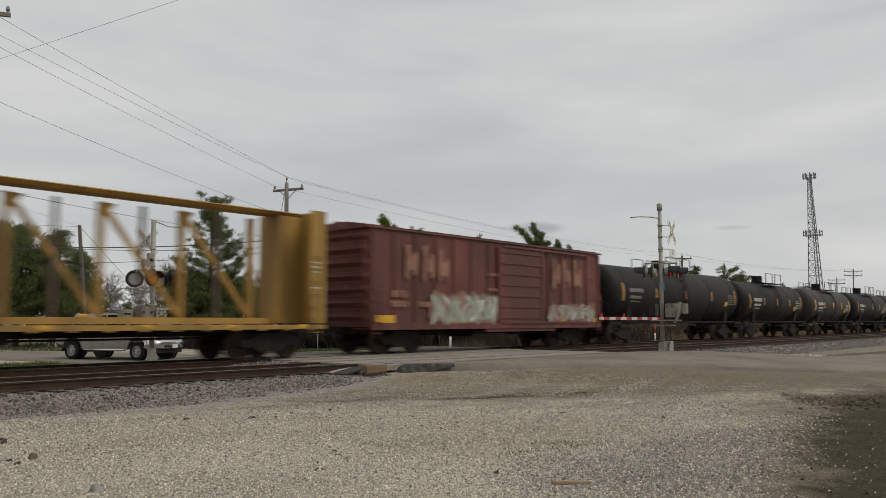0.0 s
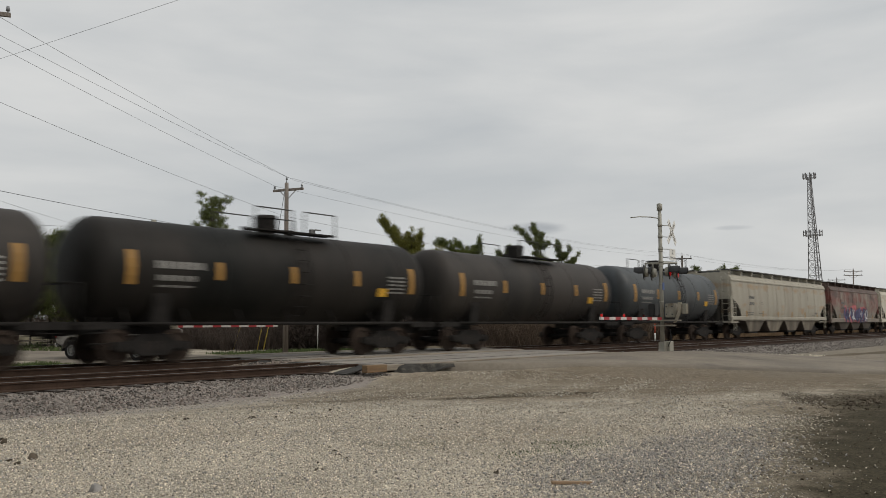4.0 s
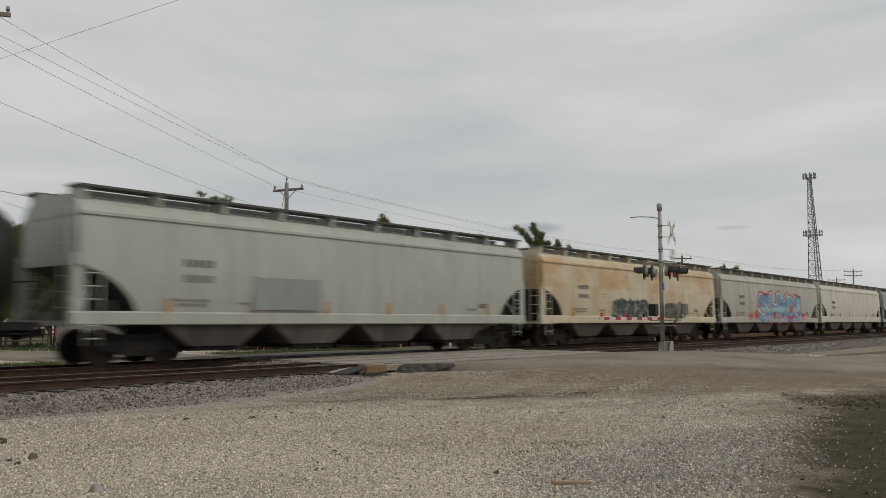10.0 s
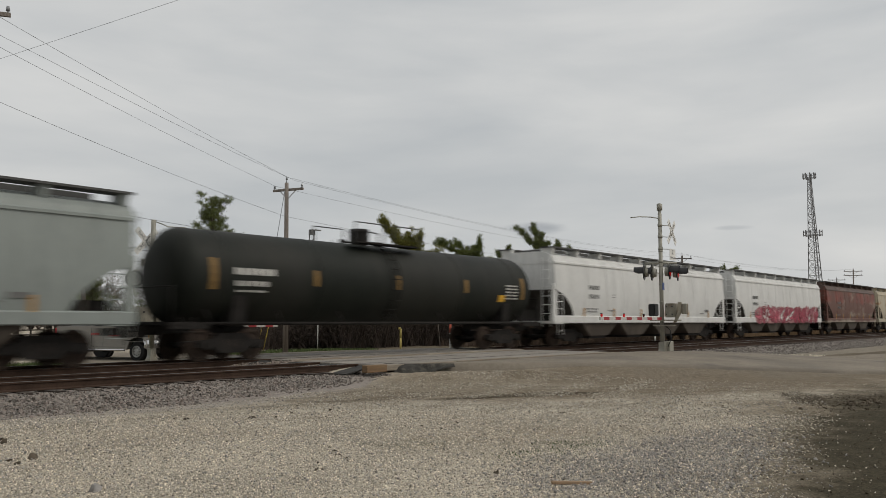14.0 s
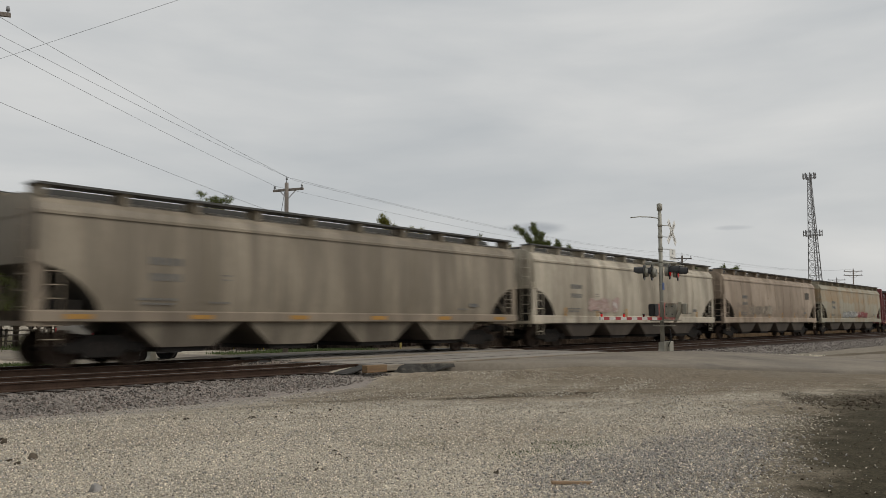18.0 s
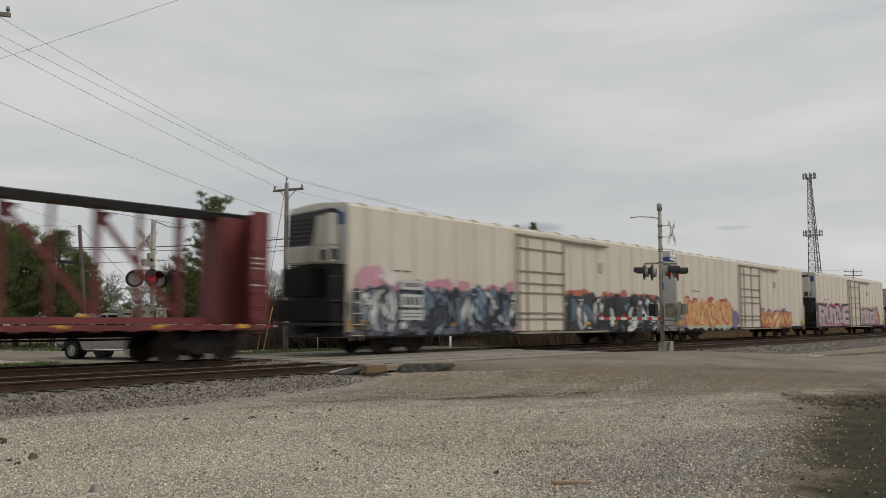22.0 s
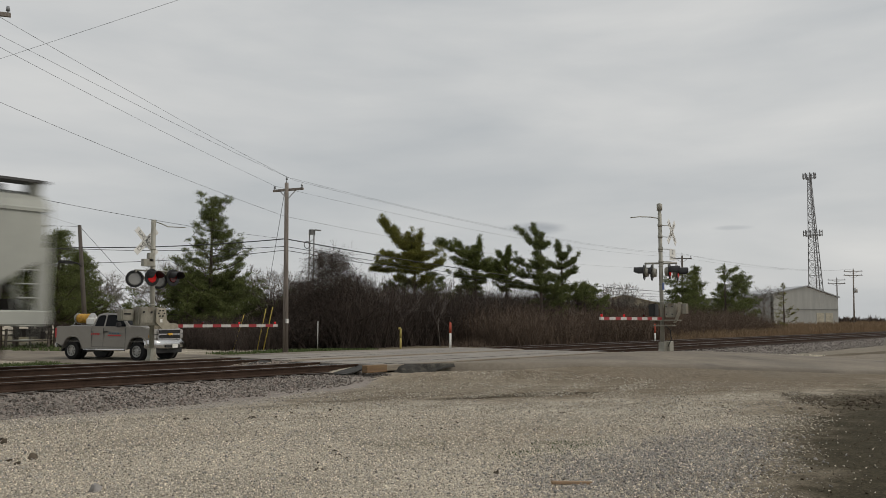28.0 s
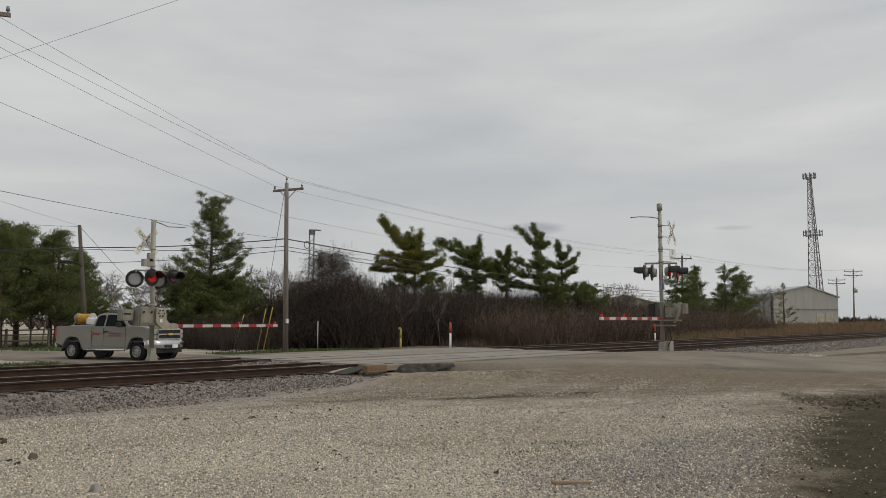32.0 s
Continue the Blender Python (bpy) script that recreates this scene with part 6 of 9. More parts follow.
def stones(name, at, size, mat, rng, label, category, flat=0.7, fine=False):
    """Broken stones, each a jittered block turned at random."""
    n = len(at)
    v = CUBE_V[None] * (1 + rng.uniform(-0.45, 0.45, (n, 8, 3)))
    v[:, :, 2] *= flat
    v *= (size[:, None] * rng.uniform(0.7, 1.3, (n, 3)))[:, None, :]
    q = rng.normal(size=(n, 4))
    q[:, 0] += 1.0
    q /= np.linalg.norm(q, axis=1)[:, None]
    w, x, y, z = q.T
    R = np.stack([1 - 2 * (y * y + z * z), 2 * (x * y - z * w), 2 * (x * z + y * w), 2 * (x * y + z * w), 1 - 2 * (x * x + z * z), 2 * (y * z - x * w), 2 * (x * z - y * w), 2 * (y * z + x * w), 1 - 2 * (x * x + y * y)], 1).reshape(n, 3, 3)
    v = np.einsum("nij,nkj->nki", R, v) + at[:, None, :]
    if fine:
        v, f = v[:, 3:], (np.array([(0, 1, 2), (0, 2, 3), (0, 3, 4), (1, 4, 3), (0, 4, 1), (1, 3, 2)])[None] + 5 * np.arange(n)[:, None, None]).reshape(-1, 3)
    else:
        f = (CUBE_F[None] + 8 * np.arange(n)[:, None, None]).reshape(-1, 4)
    return mass(name, v, f, mat, None, label, category, "stuff")


def blades(p0, p1, r0, r1):
    """Narrow flat stems from p0 to p1, turned at random."""
    d = p1 - p0
    a = np.cross(d, np.random.RandomState(len(p0)).normal(size=d.shape))
    a /= np.maximum(np.linalg.norm(a, axis=1), 1e-6)[:, None]
    out = np.stack([p0 - a * r0[:, None], p0 + a * r0[:, None], p1 + a * r1[:, None], p1 - a * r1[:, None]], 1)
    return out, np.arange(4 * len(p0)).reshape(-1, 4)


def cones(p0, p1, r0, r1):
    """Thin three-sided sticks from p0 to p1."""
    n = len(p0)
    d = p1 - p0
    d = d / np.maximum(np.linalg.norm(d, axis=1), 1e-6)[:, None]
    ref = np.where(np.abs(d[:, 2:3]) < 0.9, np.array([[0, 0, 1.0]]), np.array([[1.0, 0, 0]]))
    a = np.cross(d, ref)
    a /= np.linalg.norm(a, axis=1)[:, None]
    b = np.cross(d, a)
    out = np.zeros((n, 6, 3))
    for k in range(3):
        c, s = math.cos(2.0944 * k), math.sin(2.0944 * k)
        out[:, k] = p0 + (c * a + s * b) * r0[:, None]
        out[:, 3 + k] = p1 + (c * a + s * b) * r1[:, None]
    f = np.array([(0, 1, 4, 3), (1, 2, 5, 4), (2, 0, 3, 5)])
    return out, (f[None] + 6 * np.arange(n)[:, None, None]).reshape(-1, 4)


nr = np.random.RandomState(4)
M_STONE = material("pale_gravel_stone", (0.60, 0.54, 0.445), 0.9, 0, 0.1, 20.0, island=0.5, spec=0.15)
M_DARKSTONE = material("dark_clod", (0.10, 0.082, 0.062), 0.95, 0, 0.2, 20.0, island=0.45, spec=0.06)
M_BSTONE = material("crushed_ballast_stone", (0.235, 0.212, 0.19), 0.9, 0, 0.15, 20.0, island=0.33, spec=0.2)


def scatter(n, x0, x1, y0, y1, keep, size, lift=0.3, zf=ground_z, power=1.0):
    out, sz = [], []
    while len(out) < n:
        x, y = nr.uniform(x0, x1), y0 + (y1 - y0) * nr.uniform() ** power
        if keep(x, y):
            s = size[0] + (size[1] - size[0]) * nr.uniform() ** 3
            out.append((x, y, zf(x, y) + s * lift))
            sz.append(s)
    return np.array(out), np.array(sz)


GRID_X, GRID_Y = np.array(AXIS_X), np.array(AXIS_Y)
GRID_Z = np.array([v.co.z for v in ground.data.vertices]).reshape(len(AXIS_Y), len(AXIS_X))


def lot_z(x, y):
    """Height of the ground sheet at many places at once."""
    i, j = np.clip(np.searchsorted(GRID_X, x) - 1, 0, len(GRID_X) - 2), np.clip(np.searchsorted(GRID_Y, y) - 1, 0, len(GRID_Y) - 2)
    u, v = (x - GRID_X[i]) / (GRID_X[i + 1] - GRID_X[i]), (y - GRID_Y[j]) / (GRID_Y[j + 1] - GRID_Y[j])
    return (GRID_Z[j, i] * (1 - u) + GRID_Z[j, i + 1] * u) * (1 - v) + (GRID_Z[j + 1, i] * (1 - u) + GRID_Z[j + 1, i + 1] * u) * v


def ripple(x, y, k=1.0):
    """A slow uneven pattern between -1 and 1."""
    return 0.4 * (np.sin(1.7 * k * x + 0.9 * k * y) + np.sin(-1.1 * k * x + 2.3 * k * y + 1.3) + 0.6 * np.sin(3.9 * k * x + 3.1 * k * y + 0.4))


def soil_bare(x, y):
    """How far bare soil replaces the gravel: 0 to 1."""
    c, s = math.cos(radians(17)), math.sin(radians(17))
    d = np.hypot(((x - 9) * c + (y - 0.3) * s) / 14.5, ((y - 0.3) * c - (x - 9) * s) / 2.5) + 0.09 * ripple(x, y)
    e = np.hypot((x - 19.5) / 9.0, (y - 10.4) / 2.4) + 0.1 * ripple(x, y, 0.7)
    t = np.clip((d - 0.85) / 0.45, 0, 1)
    q = np.clip((e - 0.5) / 0.8, 0, 1)
    return 1 - np.minimum(0.014 + 0.986 * t * t * (3 - 2 * t), 0.08 + 0.92 * q)


def lot_points(n, r0, r1, a0=9.0, a1=73.0):
    """Places in the lot, thinning out with the distance from its corner."""
    a, r = np.radians(nr.uniform(a0, a1, n)), np.exp(nr.uniform(math.log(r0), math.log(r1), n))
    x, y = r * np.cos(a), r * np.sin(a)
    road = x - np.interp(y, ROAD_Y, ROAD_L)
    ok = (road < -0.25) & (y < 14.3 + 0.05 * (x - 6)) & (nr.uniform(size=n) > soil_bare(x, y))
    return x[ok], y[ok], r[ok]


def strew(name, pts, size, mat, label, fine=True, lift=0.25, power=2.2):
    x, y, r = pts
    s = (size[0] + (size[1] - size[0]) * nr.uniform(size=len(x)) ** power) * (r / 8.0) ** 0.45
    return stones(name, np.stack([x, y, lot_z(x, y) + s * lift], 1), s, mat, nr, label, "gravel", fine=fine)


M_GREYSTONE = material("cool_grey_gravel_stone", (0.31, 0.292, 0.272), 0.9, 0, 0.1, 20.0, island=0.4, spec=0.15)
M_TANSTONE = material("dull_tan_gravel_stone", (0.40, 0.355, 0.285), 0.9, 0, 0.1, 20.0, island=0.3, spec=0.15)
M_WHITESTONE = material("white_limestone_chip", (0.60, 0.565, 0.49), 0.9, 0, 0.1, 20.0, island=0.2, spec=0.15)
strew("gravel", lot_points(90000, 6.6, 15.0), (0.0055, 0.0125), M_STONE, "pale tan limestone gravel stones")
strew("gravel", lot_points(30000, 12.0, 24.0), (0.006, 0.010), M_TANSTONE, "pale tan gravel farther into the lot")
strew("gravel", lot_points(15000, 6.6, 18.0), (0.006, 0.015), M_GREYSTONE, "darker grey stones among the gravel")
strew("gravel", lot_points(11000, 6.6, 15.0), (0.005, 0.011), M_WHITESTONE, "white limestone chips among the gravel")
strew("gravel", lot_points(7000, 6.6, 16.0), (0.004, 0.010), M_DARKSTONE, "dark chips among the gravel")
x, y, r = lot_points(60000, 6.6, 14.0)
ok = np.hypot((x - 9.3) / 3.0, (y - 3.9) / 1.25) + 0.25 * ripple(x, y) + nr.uniform(-0.3, 0.3, len(x)) < 1
strew("gravel", (x[ok], y[ok], r[ok]), (0.007, 0.017), M_GREYSTONE, "coarser cool grey gravel stones")
for n, size, mat, text in ((34000, (0.007, 0.013), M_TANSTONE, "tan gravel swept into low windrows"), (15000, (0.006, 0.012), M_WHITESTONE, "white chips swept into low windrows"), (3500, (0.005, 0.012), M_DARKSTONE, "dark chips swept into low windrows")):
    a, r = np.radians(nr.uniform(13, 52, n)), nr.uniform(13.5, 23.0, n)
    x, y = r * np.cos(a), r * np.sin(a)
    ok = (x < np.interp(y, ROAD_Y, ROAD_L) - 0.2) & (y < 14.2) & (np.degrees(a) > nr.uniform(14, 27, n)) & (ripple(x, y * 1.6, 1.3) + nr.uniform(-0.5, 0.5, n) > 0.12)
    strew("gravel", (x[ok], y[ok], r[ok]), size, mat, text)
BALL_FOOT = ((0, 5.7, 9.0, 12.3, 15.6), (14.0, 14.05, 14.2, 14.6, 15.0))


def bed_stones(n, x0, x1, y0, y1, size, mat, label, foot=None):
    """Broken ballast stones over the bed."""
    x, y = nr.uniform(x0, x1, n), nr.uniform(y0, y1, n)
    if foot is not None:
        edge = np.interp(x, *foot) + 0.12 * ripple(x, y, 1.5)
        ok = nr.uniform(size=n) < np.clip((y - edge + 0.25) / 0.6, 0, 1)
        x, y = x[ok], y[ok]
    bed = np.interp(y, [p[0] for p in PROFILE], [p[1] for p in PROFILE])
    s = size[0] + (size[1] - size[0]) * nr.uniform(size=len(x)) ** 2
    return stones("ballast", np.stack([x, y, np.maximum(bed, lot_z(x, y)) + 0.15 * s], 1), s, mat, nr, label, "ballast")


M_PINKSTONE = material("pinkish_ballast_stone", (0.262, 0.222, 0.195), 0.9, 0, 0.15, 20.0, island=0.3, spec=0.15)
bed_stones(15000, 1, 15.6, 13.6, 15.95, (0.013, 0.032), M_BSTONE, "loose crushed ballast stones beside the track", BALL_FOOT)
bed_stones(9000, 1, 15.6, 13.6, 15.95, (0.013, 0.030), M_PINKSTONE, "pinkish ballast stones beside the track", BALL_FOOT)
bed_stones(3000, 3, 17, 16.45, 17.65, (0.013, 0.028), M_BSTONE, "ballast stones between the rails")
bed_stones(5000, 3, 17, 17.95, 20.2, (0.016, 0.035), M_PINKSTONE, "loose ballast stones between the tracks")
bed_stones(14000, 29.5, 75, 12.8, 15.9, (0.018, 0.040), M_BSTONE, "loose crushed ballast stones along the far track")
at, sz = scatter(4000, 29, 40, 11.0, 14.5, lambda x, y: road_side(x, y) > 0.0, (0.01, 0.035))
stones("gravel", at, sz, M_STONE, nr, "pale gravel shoulder beyond the road", "gravel")

x, y, r = (nr.uniform(7, 20, 9000), nr.uniform(1.0, 6.2, 9000), np.full(9000, 8.0))
ok = nr.uniform(size=9000) < soil_bare(x, y) - 0.3
strew("clods", (x[ok], y[ok], r[ok]), (0.003, 0.013), M_DARKSTONE, "dark crumbs of soil on the bare patch")
x, y = nr.normal(18.0, 1.1, 420), nr.normal(0, 0.30, 420)
y += 4.25 - 0.06 * (x - 17.1)
stones("clods", np.stack([x, y, lot_z(x, y) + 0.004], 1), 0.008 + 0.030 * nr.uniform(size=420) ** 2.5, M_DARKSTONE, nr, "dark lumps of earth at the soil's edge", "stones", fine=True)
for k, (x, y, r, w) in enumerate(((5.94, 6.85, 0.035, 0.10), (4.2, 9.85, 0.045, 0.20), (4.75, 11.6, 0.05, 0.2), (7.6, 11.97, 0.05, 0.12), (3.86, 7.5, 0.05, 0.02), (7.05, 5.2, 0.034, 0.04), (6.6, 7.4, 0.022, 0.5), (9.8, 8.2, 0.03, 0.9), (12.0, 7.0, 0.03, 1.2), (9.0, 11.0, 0.035, 1.5))):
    n = 3 if w < 0.4 else 6
    px, py = x + nr.uniform(-w, w, n), y + nr.uniform(-w, w, n)
    stones("clods", np.stack([px, py, lot_z(px, py) + 0.2 * r], 1), r * nr.uniform(0.4, 1.0, n), M_DARKSTONE if k != 4 else M_GREYSTONE, nr, "dark lumps lying on the gravel", "stones", 0.45)
M_PLANK = material("old_wood_stick", (0.30, 0.20, 0.12), 0.9, 0, 0.3, 6.0, (1, 5, 5))
bm = box(B(), (0, 0, 0.02), (0.42, 0.05, 0.03))
bmesh.ops.bevel(bm, geom=bm.edges[:], offset=0.006, segments=1, affect="EDGES")
stick = part("wood_stick", bm, M_PLANK, at=pose(7.07, 4.335, ground_z(7.07, 4.335), 0, 3, -38))
tagged(stick, "short weathered wooden stick lying on the gravel", "stick")


# ---- crossing signals ----
def flasher(owner, c, face, lit, back=True):
    """A round crossing light: black disc, hood, lens; with back False, a lamp's grey rear instead. face: degrees of the
    way it looks.
    """
    m = pose(*c, 0, 0, face)
    bm = B()
    tube(bm, m @ Vector((0.0, 0, 0)), m @ Vector((0.03, 0, 0)), 0.305, 0.305, 28)
    tube(bm, m @ Vector((-0.16, 0, 0)), m @ Vector((0.0, 0, 0)), 0.12, 0.17, 16)
    d = part("backing_disc", bm, M_BLACK, owner)
    bm = B()
    n, r = 14, 0.215 if back else 0.245
    rings = []
    for x in (0.03, 0.40 if back else 0.12):
        rings.append([bm.verts.new(m @ Vector((x - (0.10 if k in (0, n) and x > 0.2 else 0), r * math.cos(a), r * math.sin(a)))) for k, a in enumerate([radians(-8 + 196 * i / n) for i in range(n + 1)])])
    for k in range(n):
        bm.faces.new((rings[0][k], rings[0][k + 1], rings[1][k + 1], rings[1][k]))
    part("hood", bm, M_BLACK, d)
    # red glass, or the plain grey rear of a lamp turned away
    bm = B()
    tube(bm, m @ Vector((0.028, 0, 0)), m @ Vector((0.055, 0, 0)), 0.19 if back else 0.235, 0.15 if back else 0.20, 24)
    part("lens", bm, M_LAMP_RED if lit else (M_LENS if back else M_GREYBACK), d)
    bm = B()
    tube(bm, m @ Vector((-0.165, 0, 0)), m @ Vector((-0.01, 0, 0)), 0.16, 0.20, 18)
    part("lamp_housing", bm, M_GREYMETAL, d)


# grey rear of a lamp that looks away, not glass
M_GREYBACK = material("grey_lamp_back", (0.27, 0.27, 0.26), 0.3, 0, 0.1, 5.0)
M_LENS = material("dark_red_lens", (0.10, 0.012, 0.012), 0.15, 0, 0.1, 5.0)


def words(owner, text, size, m, mat, name="letters"):
    cu = bpy.data.curves.new("letters", "FONT")
    cu.body, cu.size, cu.align_x, cu.align_y, cu.extrude, cu.resolution_u = text, size, "CENTER", "CENTER", 0.002, 2
    tmp = new("letters", cu)
    me = bpy.data.meshes.new_from_object(tmp.evaluated_get(bpy.context.evaluated_depsgraph_get()))
    bpy.data.objects.remove(tmp)
    me.materials.clear()
    me.materials.append(mat)
    return part(name, me, None, owner, at=m)


def crossbuck(owner, c, face, spread=45):
    for s, text in ((1, "RAILROAD"), (-1, "CROSSING")):
        m = pose(*c, 0, 0, face) @ pose(0.0 + 0.012 * s, 0, 0, s * -spread, 0, 0)
        bm = box(B(), (0, 0, 0), (0.012, 1.22, 0.23), m)
        b = part("blade", bm, M_WHITE, owner)
        words(b, text, 0.20, m @ Matrix(((0, 0, 1, 0.008), (1, 0, 0, 0), (0, 1, 0, 0), (0, 0, 0, 1))), M_LETTER_K)


M_CAST = material("dull_cream_casting", (0.33, 0.30, 0.235), 0.7, 0.1, 0.25, 4.0)
M_MECH = material("weathered_grey_casting", (0.25, 0.235, 0.19), 0.7, 0.1, 0.25, 4.0, (1, 1, 0.4), (0.12, 0.085, 0.05), 0.25, 2.5)
M_ARMWHITE = material("dull_white_sheeting", (0.50, 0.49, 0.46), 0.6, 0, 0.15, 6.0)
M_ARMRED = material("dull_red_sheeting", (0.30, 0.025, 0.03), 0.5, 0, 0.15, 6.0)
M_ARM_LAMP = glow("lit_arm_lamp", (0.5, 0.012, 0.012), 0.4)


def gate(owner, c, length, sign, z):
    """Striped arm along x from the mast, with its lamps."""
    bm = B()
    a = part("gate_arm", slab(bm, [(0.4 * sign, z - 0.055), (length * sign, z - 0.05), (length * sign, z + 0.05), (0.4 * sign, z + 0.055)], "y", c[1] - 0.03, c[1] + 0.03), M_ARMWHITE, owner, "white gate arm with red stripes")
    n = int(length / 0.82)
    for k in range(n):
        x = sign * (length - 0.42 - 0.82 * k)
        part("red_stripe", box(B(), (x, c[1], z), (0.38, 0.066, 0.113)), M_ARMRED, a)
    for k, x in enumerate((length - 0.12, length * 0.66, length * 0.36)):
        bm = B()
        tube(bm, (sign * x, c[1], z + 0.05), (sign * x, c[1], z + 0.08), 0.03, 0.03, 8)
        tube(bm, (sign * x, c[1], z + 0.08), (sign * x, c[1], z + 0.15), 0.045, 0.035, 12)
        lamp = part("arm_lamp", bm, M_ARM_LAMP if k != 2 else M_LENS, a)
        part("lamp_cap", tube(B(), (sign * x, c[1], z + 0.15), (sign * x, c[1], z + 0.18), 0.047, 0.04, 12), M_BLACK, lamp)


def signal(label, at, height, arm, sign, arm_z, lean=0.0, r=0.088):
    s = thing("crossing_signal", label, "crossing signal", at, "crossing signals")
    bm = B()
    tube(bm, (0, 0, 0.1), (lean, 0, height), r, r * 0.92, 16)
    for z in (1.9, 2.6, 3.3, 3.9):
        tube(bm, (lean * z / height, 0, z), (lean * z / height, 0, z + 0.05), r + 0.01, r + 0.01, 14)
    part("mast", bm, M_GREYMETAL, s)
    bm = B()
    slab(bm, [(-0.15, 0.0), (0.15, 0.0), (0.11, 0.12), (0.10, 0.38), (-0.10, 0.38), (-0.11, 0.12)], "y", -0.12, 0.12)
    box(bm, (0, 0, -0.1), (0.32, 0.32, 0.22))
    part("base", bm, M_GREYMETAL, s)
    gate(s, (0, -0.14), arm, sign, arm_z)
    return s


sg = signal("silver crossing signal with crossbuck, lit red lights and lowered gate", (15.70, 26.87, -0.20), 4.98, 5.45, 1, 1.17, -0.085)
bm = B()
tube(bm, (-0.72, 0.05, 3.14), (0.76, -0.05, 3.14), 0.03, 0.03, 10)
for x in (-0.70, -0.10, 0.24, 0.70):
    tube(bm, (x, 0, 3.14), (x, 0, 2.95), 0.025, 0.025, 8)
part("light_bracket", bm, M_GREYMETAL, sg)
crossbuck(sg, (-0.22, 0.20, 4.20), -84)
for c, face, lit, front in (((-0.73, 0.03, 2.83), -112, False, False), ((0.27, 0.14, 2.81), -116, False, False), ((-0.15, -0.10, 2.90), -80, True, True), ((0.67, -0.12, 2.92), -78, False, True)):
    flasher(sg, c, face, lit, front)
bm = box(B(), (-0.30, -0.10, 1.52), (0.82, 0.46, 0.66))
bmesh.ops.bevel(bm, geom=bm.edges[:], offset=0.035, segments=2, affect="EDGES")
mech = part("gate_mechanism", bm, M_MECH, sg, "weathered grey gate mechanism box")
part("access_door", box(B(), (-0.42, -0.34, 1.54), (0.46, 0.03, 0.50)), M_MECH, mech)
for x in (-0.56, -0.26):
    part("door_bolt", tube(B(), (x, -0.355, 1.66), (x, -0.385, 1.66), 0.035, 0.035, 10), M_BLACK, mech)
bm = box(B(), (-0.97, 0.12, 1.56), (0.46, 0.34, 0.40))
bmesh.ops.bevel(bm, geom=bm.edges[:], offset=0.03, segments=2, affect="EDGES")
part("counterweight", bm, M_MECH, mech)
part("counterweight_slot", box(B(), (-1.0, -0.055, 1.60), (0.26, 0.02, 0.05)), M_BLACK, mech)
for y in (-0.42, 0.30):
    part("support_arm", slab(B(), [(-0.12, 1.82), (0.24, 1.82), (0.30, 1.38), (0.40, 1.28), (0.68, 1.26), (0.70, 1.08), (0.14, 1.06), (-0.12, 1.30)], "y", y - 0.025, y + 0.025), M_CAST, mech)
part("arm_socket", box(B(), (0.60, -0.14, 1.17), (0.34, 0.56, 0.14)), M_CAST, mech)
for k in range(6):
    a = math.pi / 3 * k
    part("bolt", tube(B(), (0.07 + 0.11 * math.cos(a), -0.445, 1.62 + 0.11 * math.sin(a)), (0.07 + 0.11 * math.cos(a), -0.475, 1.62 + 0.11 * math.sin(a)), 0.028, 0.028, 8), M_BLACK, mech)
part("number_patch", box(B(), (0.07, -0.452, 1.36), (0.09, 0.008, 0.12)), M_WHITE, mech)
bm = B()
box(bm, (-0.28, 0, 3.42), (0.36, 0.2, 0.26))
box(bm, (-0.16, 0, 3.62), (0.18, 0.2, 0.3))
part("bell_box", bm, M_GREYMETAL, sg)
bm = B()
chain(bm, [(0, 0, 4.92), (0.25, 0, 4.86), (0.5, 0, 4.78), (1.15, -0.1, 4.80)], 0.018)
part("top_bracket", bm, M_GREYMETAL, sg)

sg = signal("silver crossing signal with bell, red lights and lowered gate", (30.03, 14.22, -0.04), 5.42, 5.1, -1, 1.28, r=0.080)
bm = box(B(), (0.02, -0.40, 1.60), (0.42, 0.38, 0.54))
bmesh.ops.bevel(bm, geom=bm.edges[:], offset=0.03, segments=2, affect="EDGES")
mech = part("gate_mechanism", bm, M_MECH, sg)
bm = box(B(), (0.02, 0.36, 1.62), (0.36, 0.28, 0.48))
bmesh.ops.bevel(bm, geom=bm.edges[:], offset=0.03, segments=2, affect="EDGES")
part("motor_box", bm, M_BLACK, mech)
for k in range(4):
    part("bolt", tube(B(), (-0.19, -0.28 - 0.24 * (k % 2), 1.45 + 0.3 * (k // 2)), (-0.22, -0.28 - 0.24 * (k % 2), 1.45 + 0.3 * (k // 2)), 0.025, 0.025, 8), M_BLACK, mech)
bm = box(B(), (0.1, -0.90, 1.66), (0.22, 0.20, 0.40))
bmesh.ops.bevel(bm, geom=bm.edges[:], offset=0.02, segments=1, affect="EDGES")
part("counterweight", bm, M_MECH, mech)
part("shelf_plate", box(B(), (0.0, -0.15, 1.22), (0.45, 1.1, 0.05)), M_MECH, sg)
part("shelf_plate", box(B(), (0.0, -0.1, 1.02), (0.4, 0.8, 0.05)), M_MECH, sg)
part("support_arm", slab(B(), [(-0.48, 1.12), (-0.58, 1.14), (-0.80, 1.55), (-0.80, 1.92), (-0.68, 1.92), (-0.68, 1.55)], "x", -0.05, 0.05), M_CAST, sg)
bm = B()
chain(bm, [(0.05, -0.1, 1.0), (0.06, -0.3, 0.85), (0.06, -0.34, 0.5), (0.04, -0.2, 0.2)], 0.02)
part("conduit", bm, M_BLACK, sg)
bm = B()
tube(bm, (0, 0, 5.32), (0, 0, 5.54), 0.045, 0.07, 14)
